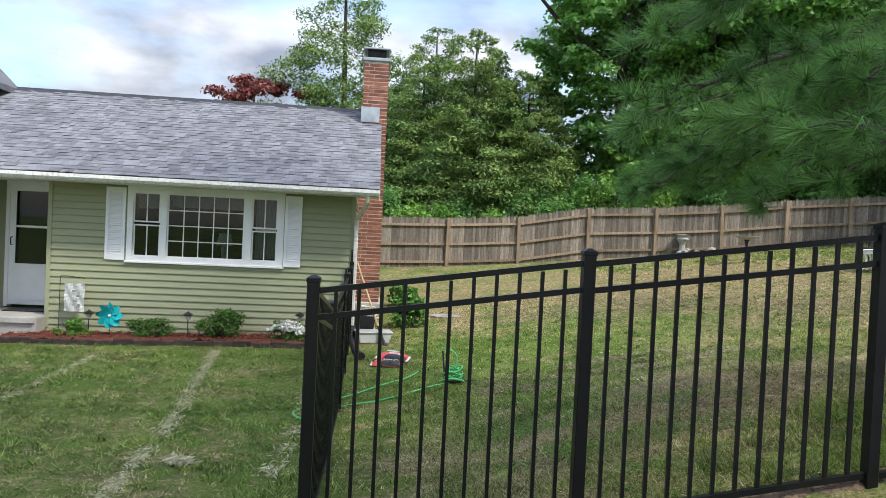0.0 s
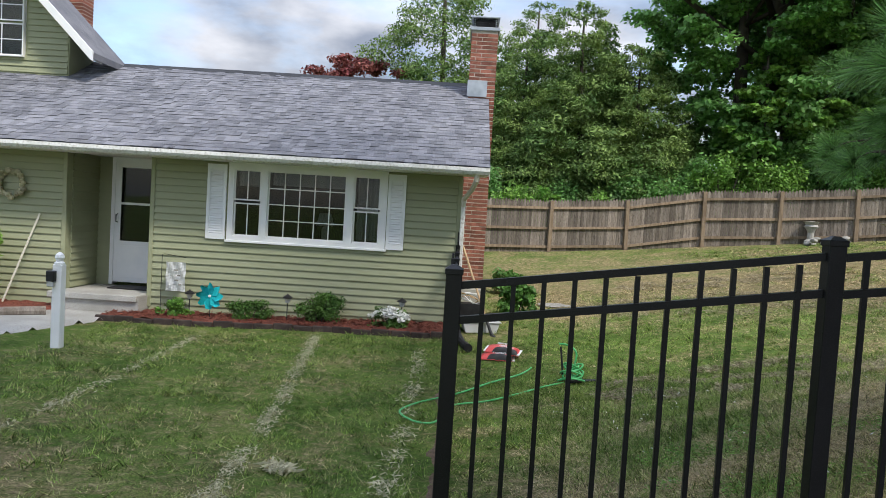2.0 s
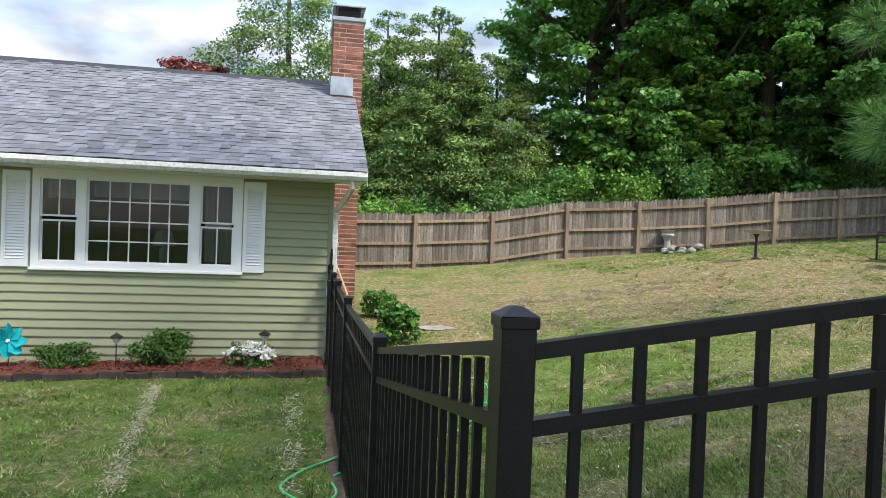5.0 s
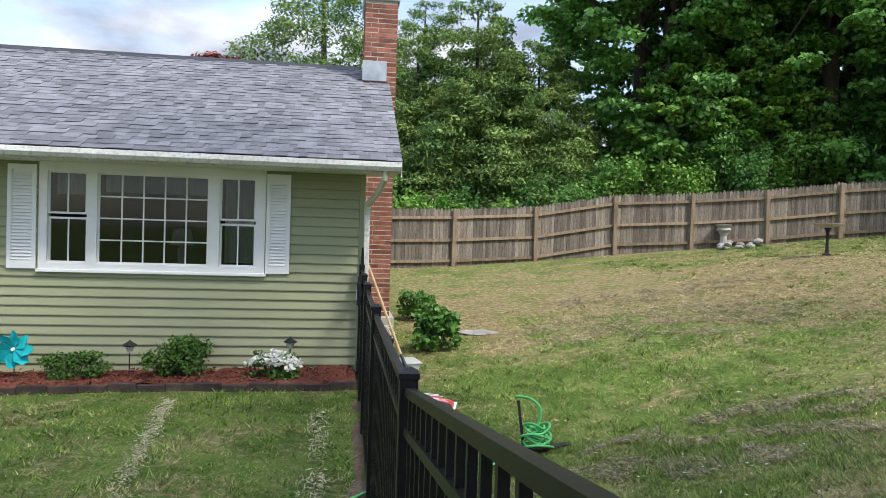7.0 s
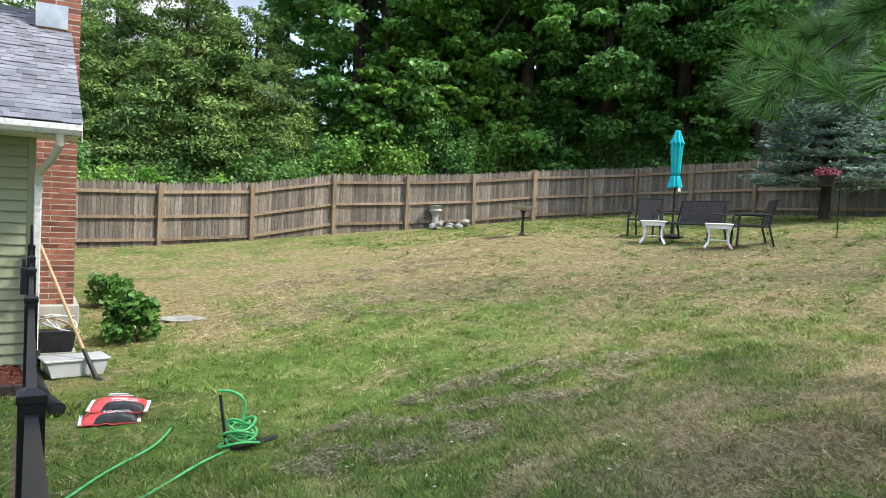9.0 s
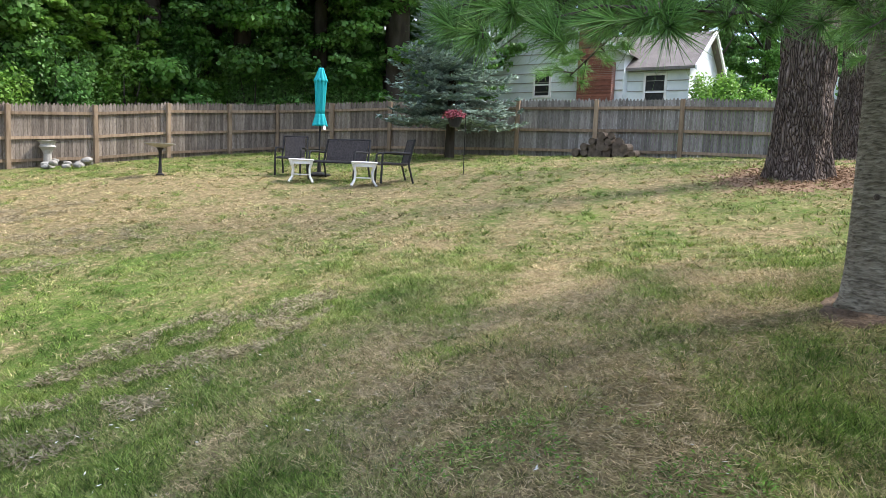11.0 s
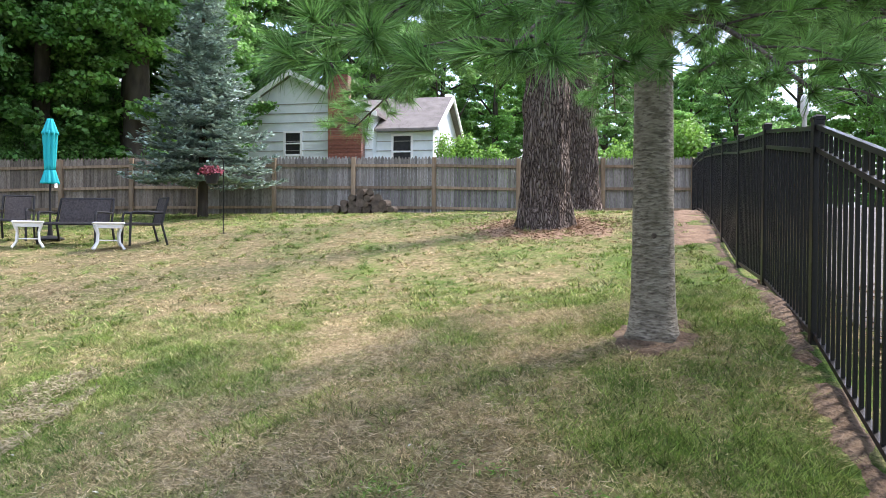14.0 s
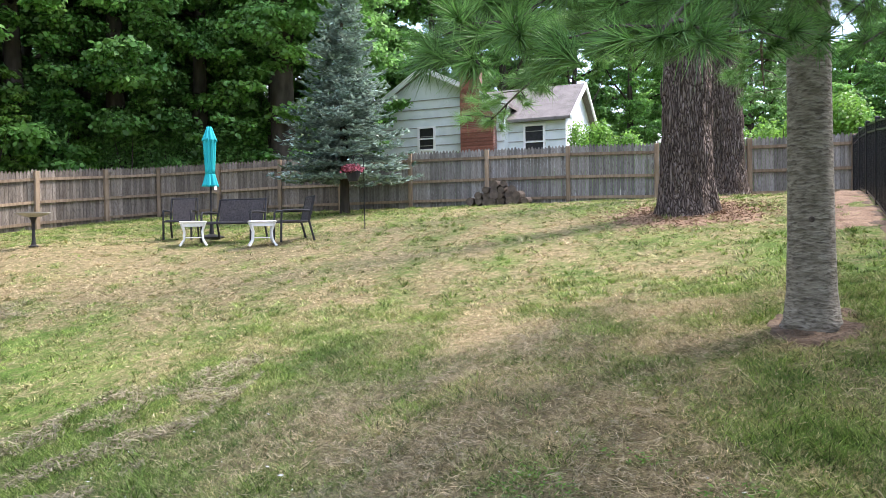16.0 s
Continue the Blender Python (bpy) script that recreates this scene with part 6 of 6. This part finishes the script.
# undergrowth against the fence
under = [("wild_shrub", "bright green wild shrub growing over the fence", leaflight_mat), ("wild_shrub", "dark green wild shrub behind the fence", leaf_mat)]
row = [(1.2, 23.6, 0.9, 2.0, 0), (2.2, 23.9, 0.8, 1.9, 0), (4.2, 23.7, 0.7, 1.75, 0), (6.2, 24.4, 1.2, 2.4, 1), (8.0, 24.4, 1.3, 3.0, 0), (9.6, 24.3, 1.2, 2.9, 0), (11.4, 24.3, 1.3, 3.8, 1), (13.2, 23.9, 1.2, 3.3, 0), (14.8, 23.3, 1.3, 4.2, 1),
       (16.6, 22.0, 1.2, 3.2, 1), (18.2, 20.6, 1.2, 3.0, 1), (19.6, 18.6, 1.1, 2.2, 1), (20.6, 16.6, 1.1, 2.6, 1), (23.8, 11.0, 1.2, 1.6, 1), (27.5, 9.8, 1.5, 3.6, 0), (29.5, 8.2, 1.4, 3.4, 0), (24.5, 3.4, 1.6, 3.0, 0), (26.5, 1.6, 1.7, 3.6, 0), (20.9, 2.6, 0.5, 1.5, 0), (5.2, 24.6, 1.1, 2.6, 1), (7.1, 24.9, 1.1, 2.8, 1), (10.5, 24.9, 1.2, 3.2, 1), (12.3, 24.7, 1.2, 3.0, 0), (15.8, 22.9, 1.1, 2.8, 0), (17.4, 21.4, 1.1, 2.8, 1), (18.9, 19.7, 1.0, 2.6, 1), (19.9, 17.7, 0.9, 2.2, 1), (3.2, 24.8, 1.2, 2.4, 1), (0.0, 24.4, 1.2, 2.4, 1), (22.5, 14.0, 1.2, 1.9, 1), (31.0, 5.0, 2.0, 4.0, 0), (34.5, 0.5, 2.4, 4.6, 1), (29.5, -2.5, 2.0, 4.2, 1)]
for x, y, r, h, k in row:
    if 14.5 < x < 19.8 and y > 16:
        x, y = x + 0.9, y + 1.0
    nm, lb, ma = under[k]
    bush(nm, lb, "shrub", x, y, r, r * 0.8, h, int(1800 * r * h), 0.115, ma, 20, "undergrowth")

# ---- bed planting ----
bush("low_shrub", "low round green shrub in the mulch bed", "shrub", -3.52, 11.95, 0.42, 0.26, 0.37, 3400, 0.035, shrub_mat, 20, "bed shrubs")
bush("low_shrub", "taller dark green shrub in the mulch bed", "shrub", -2.45, 11.97, 0.43, 0.3, 0.57, 4600, 0.04, shrub_mat, 22, "bed shrubs")
bush("low_shrub", "yellow-green low shrub beside the pinwheel", "shrub", -4.72, 11.92, 0.3, 0.22, 0.34, 2200, 0.04, leaflight_mat, 16, "bed shrubs")
aza = bush("azalea", "white flowering azalea in the mulch bed", "shrub", -1.35, 11.88, 0.35, 0.24, 0.36, 1500, 0.045, shrub_mat, 18)
cl = [(0.33 * math.cos(a) * q, 0.22 * math.sin(a) * q - 0.02, 0.22 + 0.14 * (1 - q), 0.06, 0.06, 0.045) for a, q in [(random.uniform(0, 6.28), random.random() ** 0.5) for _ in range(44)]]
V, F = leaves(900, cl, 0.045, 0.8, 0.3, flat=0.4)
part("blossom", raw_mesh("blossom", V, F, petal_mat), None, aza, "white blossom")
bush("rhododendron", "tall light green broadleaf shrub by the wall", "shrub", -7.75, 11.85, 0.45, 0.35, 1.35, 900, 0.12, leaflight_mat, 18)
bush("hydrangea", "leafy green hydrangea bush beside the chimney", "shrub", 0.7, 13.2, 0.36, 0.34, 0.6, 1500, 0.085, hydrangea_mat, 26, aspect=0.7)
bush("hydrangea", "smaller leafy green bush behind the hydrangea", "shrub", 0.66, 15.9, 0.4, 0.4, 0.5, 1000, 0.09, hydrangea_mat, 18, aspect=0.6)
V, F = leaves(700, [(0, 0, 0.14, 0.2, 0.2, 0.09), (0.08, 0, 0.12, 0.16, 0.16, 0.1), (-0.1, 0.02, 0.12, 0.16, 0.16, 0.09)], 0.05, 0.8, 0.4)
tagged(part("flowers", raw_mesh("flowers", V, F, redflower_mat), None, basket, "red flowers"), kind="stuff")

# ---- blue spruce ----
spruce = thing("blue_spruce", "blue-green spruce tree in the lawn", "tree", m=pose(16.4, 14.4, gz(16.4, 14.4)))
part("trunk", tube(bmesh.new(), [(0, 0, -0.1), (0.02, 0, 1.2), (0, 0, 3), (0, 0, 6.4)], [0.14, 0.11, 0.08, 0.015], 9), trunk_mat, spruce)
SV = []
TIERS = 21
for i in range(TIERS):
    f = i / (TIERS - 1)
    z = 1.0 + 5.35 * f
    R = 1.75 * (1 - f) ** 0.85 + 0.07
    for k in range(max(5, int(13 * (1 - f) + 5))):
        a = k * 2.399 + i * 0.7 + random.uniform(-0.2, 0.2)
        L = R * random.uniform(0.68, 1.1)
        m = max(30, int(230 * L))
        s = rng.random(m) ** 0.75
        # needle sprays hug the limb and its side shoots
        shoot = np.round(s * 7) / 7
        side = rng.normal(size=m) * 0.15 * L * (1.05 - shoot * 0.75)
        s = np.clip(shoot + np.abs(side) / L * 0.6, 0, 1.05)
        out_ = np.array([math.cos(a), math.sin(a), 0])
        sd = np.array([-math.sin(a), math.cos(a), 0])
        zz = z + random.uniform(-0.05, 0.05) + 0.1 * L * s - 0.4 * L * s * s * (1 - f) + 0.26 * L * s ** 4 + rng.normal(size=m) * 0.012
        p = out_ * (L * s)[:, None] + sd * side[:, None]
        p[:, 2] = zz
        dirn = out_ * 0.8 + sd * np.sign(side)[:, None] * 0.75 + rng.normal(size=(m, 3)) * 0.3 + np.array([0, 0, 0.15])
        dirn /= np.linalg.norm(dirn, axis=1)[:, None]
        wd = np.cross(dirn, np.array([0, 0, 1.0])) + rng.normal(size=(m, 3)) * 0.25
        wd /= np.linalg.norm(wd, axis=1)[:, None]
        q = np.stack([p - dirn * 0.03, p + wd * 0.03 + dirn * 0.03, p + dirn * 0.12, p - wd * 0.03 + dirn * 0.03], 1).reshape(-1, 3)
        SV.append(q)
V = np.concatenate(SV)
part("crown", raw_mesh("crown", V, np.arange(len(V)).reshape(-1, 4), spruce_mat), None, spruce)

# ---- pines ----
def needle_tufts(P, D, per, length, width):
    """Bursts of long needles at points P along directions D."""
    n = len(P)
    p = np.repeat(P, per, 0)
    d = np.repeat(D, per, 0) + rng.normal(size=(n * per, 3)) * 0.5
    d /= np.linalg.norm(d, axis=1)[:, None]
    w = np.cross(d, rng.normal(size=(n * per, 3)))
    w /= np.linalg.norm(w, axis=1)[:, None]
    L = length * (0.7 + 0.5 * rng.random(n * per))[:, None]
    start = p + d * 0.004 - np.repeat(D, per, 0) * (0.06 * rng.random(n * per))[:, None]
    end = start + d * L
    end[:, 2] -= 0.18 * L[:, 0] * rng.random(n * per)
    V = np.stack([start - w * width, start + w * width, end], 1).reshape(-1, 3)
    return V


def pine_branch(L, seed, per=110):
    """A limb along +x with side twigs and needle bursts: limb mesh and needle mesh."""
    r = np.random.default_rng(seed)
    bm = bmesh.new()
    limb = [(L * t, 0.05 * L * math.sin(3 * t + seed), 0.16 * L * t - 0.34 * L * t * t) for t in np.linspace(0, 1, 8)]
    tube(bm, limb, [0.019 * L / 2.6 * (1 - 0.85 * i / 7) + 0.003 for i in range(8)], 6)
    P, D = [], []

    def on(t):
        i = min(int(t * 7), 6)
        return Vector(limb[i]).lerp(Vector(limb[i + 1]), t * 7 - i)
    t = 0.2
    while t < 1.0:
        for s in (-1, 1):
            if r.random() < 0.12:
                continue
            p = on(t)
            a = s * r.uniform(0.5, 1.05)
            tl = L * r.uniform(0.14, 0.24) * (1.25 - 0.7 * t)
            d = Vector((math.cos(a), math.sin(a), r.uniform(-0.35, 0.2))).normalized()
            q = p + d * tl + Vector((0, 0, -0.1 * tl))
            tube(bm, [p, p.lerp(q, 0.5) + Vector((0, 0, 0.02)), q], [0.007, 0.005, 0.003], 4)
            for f in (0.45, 0.75, 1.0):
                e = p.lerp(q, f)
                off = Vector((r.normal() * 0.03, r.normal() * 0.03, r.normal() * 0.02))
                P.append(e + off)
                D.append((d + Vector((r.normal() * 0.35, r.normal() * 0.35, 0.25 + r.normal() * 0.25))).normalized())
        t += 0.065
    P.append(on(1.0))
    D.append(Vector((1, 0, 0.1)))
    V = needle_tufts(np.array(P), np.array(D), per, 0.135, 0.0022)
    return mesh_of(bm, "limb", bark_mat, True), raw_mesh("needles", V, np.arange(len(V)).reshape(-1, 3), needle_mat)


BRANCH = [pine_branch(2.7, k) for k in range(4)]
PINE = (4.66, 4.32)
pine = thing("white_pine", "young white pine with banded grey bark", "tree", m=pose(PINE[0], PINE[1], gz(*PINE)))
b = bmesh.new()
hh = [0, 0.08, 0.25, 0.6, 1.2, 2.0, 3.0, 6.5, 11, 17]
rr_ = [0.205, 0.165, 0.145, 0.135, 0.128, 0.123, 0.115, 0.1, 0.07, 0.01]
tube(b, [(0.012 * z * math.sin(z), 0.008 * z, z - 0.04) for z in hh], rr_, 18)
part("trunk", b, smoothbark_mat, pine, "grey bark with horizontal bands", smooth=True)
for k in range(1):
    z, a = 0.66, 3.05
    part("bark_knot", lathe(bmesh.new(), [(0.02, -0.004), (0.016, 0.006), (0.008, 0.008), (0.006, 0.002)], 10), bark_mat, pine, "dark bark knot").matrix_basis = pose(0.128 * math.cos(a), 0.128 * math.sin(a), z, 0, 90, math.degrees(a))
LIMB_TIPS = ((2.30, (1.88, 4.97, 1.93)), (2.20, (2.24, 5.21, 2.00)), (2.10, (2.19, 4.78, 1.97)), (2.40, (2.18, 5.74, 2.02)), (2.60, (2.05, 5.48, 2.05)), (2.50, (2.44, 5.43, 2.25)), (2.10, (3.95, 4.41, 2.29)), (2.30, (1.36, 4.04, 2.22)), (2.90, (1.51, 3.97, 2.72)), (2.20, (1.83, 3.49, 2.17)), (2.30, (1.97, 2.95, 2.05)), (1.90, (2.12, 4.07, 1.83)), (2.00, (2.24, 3.52, 1.90)))


def limb_to(owner, base_z, tip, src):
    """A limb whose end lies at the place tip."""
    lm, nd = BRANCH[src % 4]
    foot = Vector((PINE[0], PINE[1], gz(*PINE) + base_z))
    own, want = Vector((2.7, 0.05 * 2.7 * math.sin(3 + src % 4), -0.18 * 2.7)), Vector(tip) - foot
    grow = want.length / own.length
    yaw = math.atan2(want.y, want.x) - math.atan2(own.y, own.x)
    dip = math.atan2(want.z, math.hypot(want.x, want.y)) - math.atan2(own.z, math.hypot(own.x, own.y))
    o = part("limb", lm, None, owner)
    o.matrix_basis = Matrix.Translation((0, 0, base_z)) @ Matrix.Rotation(yaw, 4, "Z") @ Matrix.Rotation(-dip, 4, "Y") @ Matrix.Diagonal((grow, grow, grow, 1))
    part("needles", nd, None, o)


for k, (base_z, tip) in enumerate(LIMB_TIPS):
    limb_to(pine, base_z, tip, k)
whorl = 0
z = 2.15
while z < 16.3:
    nb_ = 5 if z < 3.3 else 4
    for k in range(nb_):
        lm, nd = BRANCH[(whorl + k) % 4]
        s = 1.05 * (1 - 0.5 * max(0, (z - 3.5)) / 13)
        a = whorl * 37 + k * 360 / nb_ + random.uniform(-12, 12)
        bend = random.uniform(-3, 8) + min(26, (z - 2.0) * 3)
        m = pose(0, 0, z + random.uniform(-0.1, 0.1), 0, -bend, a)
        o = part("limb", lm, None, pine)
        o.matrix_basis = m @ Matrix.Diagonal((s, s, s, 1))
        part("needles", nd, None, o)
    z += 0.5 if z < 3.3 else 0.95
    whorl += 1


def old_pine(x, y, r, h, first, label):
    t = thing("old_pine", label, "tree", "old pines", pose(x, y, gz(x, y)))
    bm = bmesh.new()
    seg, steps = 72, 80
    rings = []
    for i in range(steps):
        f = i / (steps - 1)
        z = -0.1 + 6.5 * f ** 1.15
        flare = 1 + 0.34 * math.exp(-z * 2.2)
        ring = []
        for k in range(seg):
            a = 2 * math.pi * k / seg
            ridge = 0.11 * abs(noise.noise((math.cos(a) * 7, math.sin(a) * 7, z * 1.6 + x))) - 0.03 + 0.03 * noise.noise((math.cos(a) * 2, math.sin(a) * 2, z * 0.7 + x))
            q = r * flare * (1 - 0.035 * z) + ridge
            ring.append(bm.verts.new((q * math.cos(a) + 0.012 * z * z * 0.1, q * math.sin(a), z)))
        rings.append(ring)
    for p, q in zip(rings, rings[1:]):
        for k in range(seg):
            bm.faces.new((p[k], p[(k + 1) % seg], q[(k + 1) % seg], q[k]))
    tube(bm, [(0, 0, 6.2), (0.1, 0, 10), (0.1, 0.1, h)], [r * 0.74, r * 0.55, 0.05], 14)
    part("trunk", bm, plated_mat, t, "deeply furrowed dark bark", smooth=True)
    z, k = first, 0
    while z < h - 1:
        for j in range(3):
            lm, nd = BRANCH[(k + j) % 4]
            s = 1.05 * (1 - 0.5 * (z - first) / (h - first))
            o = part("limb", lm, None, t)
            o.matrix_basis = pose(0, 0, z + random.uniform(-0.2, 0.2), 0, random.uniform(-8, 8), k * 50 + j * 120 + random.uniform(-15, 15)) @ Matrix.Diagonal((s, s, s, 1))
            part("needles", nd, None, o)
        z += 1.3
        k += 1


old_pine(12.86, 5.53, 0.42, 15, 6.8, "large old pine trunk with furrowed bark in needle litter")
old_pine(17.75, 4.95, 0.40, 16, 7.0, "large old pine trunk standing close to the fence")

# ---- grass, clippings and litter ----
def scatter_grass(name, n, area, keep, h, w, label, per=8, spread=0.03):
    """Blades in tufts that lean together, straw among the green."""
    m = n // per
    k = rng.integers(0, m, n)
    x = (area[0] + (area[1] - area[0]) * rng.random(m))[k] + rng.normal(size=n) * spread
    y = (area[2] + (area[3] - area[2]) * rng.random(m))[k] + rng.normal(size=n) * spread
    tint = (rng.normal(size=m) * 0.34)[k]
    tall = (0.5 + 1.5 * rng.random(m) ** 2)[k]
    way = (rng.normal(size=(m, 2)) * 0.55)[k]
    ok = np.array([keep(a, c) for a, c in zip(x, y)])
    x, y, tint, tall, way = x[ok], y[ok], tint[ok], tall[ok], way[ok]
    n = len(x)
    z = np.array([gz(a, c) for a, c in zip(x, y)])
    dr = np.array([dryness(a, c) for a, c in zip(x, y)])
    patch = np.array([noise.noise((a * 2.2, c * 2.2, 9)) for a, c in zip(x, y)])
    tone = np.clip(dr * 1.15 - 0.12 + tint + 0.3 * (rng.random(n) - 0.5), 0, 1)
    th = rng.random(n) * 2 * math.pi
    H = h * tall * (0.6 + 0.8 * rng.random(n)) * (1.15 - 0.75 * tone) * (1 + 0.8 * patch)
    lean = (way + rng.normal(size=(n, 2)) * 0.7) * np.where(tone > 0.6, 0.9 * h, H)[:, None] * (1 + 0.9 * tone)[:, None]
    dx, dy = np.cos(th) * w, np.sin(th) * w
    V = np.stack([np.stack([x - dx, y - dy, z - 0.005], 1), np.stack([x + dx, y + dy, z - 0.005], 1), np.stack([x + lean[:, 0], y + lean[:, 1], z + H], 1)], 1).reshape(-1, 3)
    me = raw_mesh(name, V, np.arange(3 * n).reshape(-1, 3), blade_mat)
    at = me.attributes.new("dry", "FLOAT", "POINT")
    at.data.foreach_set("value", np.repeat(tone, 3).astype(np.float32))
    tagged(new(name, me), label, "grass", kind="stuff")


def clear_of(x, y):
    return (y > FENCE_Y(x) + 0.17 or x < -0.5) and abs(x + 0.42) > 0.08 and not (y > bed_front(x) - 0.04 and x < -0.35) and not (x < -5.4 and y > 4) and math.hypot((x - 4.62) / 1.2, y - 4.32) > 0.27


scatter_grass("grass", 700000, (0.3, 6.5, 3.0, 9.5), lambda x, y: clear_of(x, y) and random.random() < min(1, 3.6 / max(1.0, math.hypot(x + 0.3, y - 4.7)) ** 1.1), 0.025, 0.0026, "short mown grass blades of the back lawn", 22, 0.022)
scatter_grass("grass", 260000, (-6.0, 8.0, 4.0, 16.0), clear_of, 0.028, 0.005, "short mown grass blades of the lawn", 14)
scatter_grass("grass", 170000, (6.0, 19.0, 3.2, 22.0), clear_of, 0.03, 0.009, "short mown grass blades of the far lawn", 14)


def crumbs(name, n, where, size, material, label, category, lift=0.02, slim=0.3):
    """Loose bits lying flat on the ground."""
    pts = [where() for _ in range(n)]
    P = np.array([(x, y, gz(x, y) + lift * random.random() + 0.01) for x, y in pts])
    d = rng.normal(size=(n, 3)) * np.array([1, 1, 0.35])
    d /= np.linalg.norm(d, axis=1)[:, None]
    w = np.cross(d, np.array([0, 0, 1.0]) + 0.5 * rng.normal(size=(n, 3)))
    w /= np.linalg.norm(w, axis=1)[:, None]
    s = (size * (0.5 + rng.random(n)))[:, None]
    V = np.stack([P - d * s, P + w * s * slim, P + d * s, P - w * s * slim], 1).reshape(-1, 3)
    tagged(new(name, raw_mesh(name, V, np.arange(4 * n).reshape(-1, 4), material)), label, category, kind="stuff")


def along(x0, y0, x1, y1, w):
    while True:
        t = random.random()
        if noise.noise((t * 13 + x0, y0, 0)) > -0.18 + 0.3 * (random.random() - 0.5):
            return (x0 + (x1 - x0) * t + random.gauss(0, w), y0 + (y1 - y0) * t + random.gauss(0, w))


def patchy(x, y, rx, ry):
    while True:
        a, c = random.uniform(-1, 1), random.uniform(-1, 1)
        if a * a + c * c < 1 and noise.noise((a * rx * 2.4 + x, c * ry * 2.4 + y, 3)) > 0.02:
            return (x + a * rx, y + c * ry)


crumbs("grass_clippings", 3600, lambda: along(-2.35, 11.2, -1.75, 4.6, 0.045), 0.018, clip_mat, "row of pale dried grass clippings on the lawn", "clippings", slim=0.2)
crumbs("grass_clippings", 1500, lambda: along(-3.9, 11.0, -3.75, 5.5, 0.045), 0.018, clip_mat, "row of pale dried grass clippings on the lawn", "clippings", slim=0.2)
crumbs("grass_clippings", 990, lambda: along(-0.8, 10.8, -0.75, 5.4, 0.06), 0.026, clip_mat, "row of pale dried grass clippings by the fence", "clippings", slim=0.2)
crumbs("grass_clippings", 260, lambda: along(-1.62, 6.0, -1.5, 5.9, 0.035), 0.045, clip_mat, "clump of pale dried grass clippings", "clippings", 0.05, slim=0.2)
crumbs("thatch", 9240, lambda: patchy(3.0, 8.8, 1.9, 0.8), 0.03, thatch_mat, "grey dead thatch raked up on the lawn", "thatch", 0.035, slim=0.13)
crumbs("thatch", 4840, lambda: patchy(4.2, 13.6, 2.4, 1.2), 0.036, thatch_mat, "grey dead thatch raked up on the lawn", "thatch", 0.035, slim=0.13)
crumbs("thatch", 3520, lambda: patchy(5.2, 16.2, 2.2, 0.7), 0.036, thatch_mat, "grey dead thatch raked up on the lawn", "thatch", 0.035, slim=0.13)
crumbs("thatch", 7920, lambda: patchy(3.6, 5.9, 1.6, 1.0), 0.018, thatch_mat, "dry thatch between the grass", "thatch", 0.012, slim=0.09)
def parched(x0, x1, y0, y1):
    while True:
        x, y = random.uniform(x0, x1), random.uniform(y0, y1)
        if random.random() < dryness(x, y) ** 1.5 and clear_of(x, y):
            return (x, y)


crumbs("straw", 36000, lambda: parched(0.2, 6.0, 3.5, 8.5), 0.024, straw_mat, "dry straw lying flat between the grass", "straw", 0.016, slim=0.06)
crumbs("straw", 9000, lambda: parched(0.5, 9.0, 8.5, 15.0), 0.026, straw_mat, "dry straw lying flat between the grass", "straw", 0.02, slim=0.12)
crumbs("clover", 5200, lambda: patchy(1.7, 5.2, 1.1, 1.0), 0.011, leaflight_mat, "low clover leaves in the grass", "clover", 0.03)
crumbs("clover_flower", 40, lambda: patchy(1.7, 5.3, 1.2, 1.1), 0.011, petal_mat, "small white clover blossoms in the grass", "clover", 0.05)
crumbs("clover_flower", 160, lambda: patchy(1.8, 7.6, 1.6, 1.2), 0.012, petal_mat, "small white clover blossoms in the grass", "clover", 0.05)
crumbs("mulch_chips", 7000, lambda: (random.uniform(-5.7, -0.45), random.uniform(11.56, 12.3)), 0.028, mulch_mat, "shredded red bark chips", "mulch", 0.1)
crumbs("pine_litter", 7000, lambda: (random.gauss(12.9, 0.8), random.gauss(5.5, 0.7)), 0.03, dirt_mat, "fallen brown pine needles", "needle litter", 0.04)
crumbs("drive_litter", 4000, lambda: (random.uniform(1.6, 7), random.uniform(1.4, 3.2)), 0.03, dirt_mat, "dead needles and twigs on the gravel", "litter", 0.03)
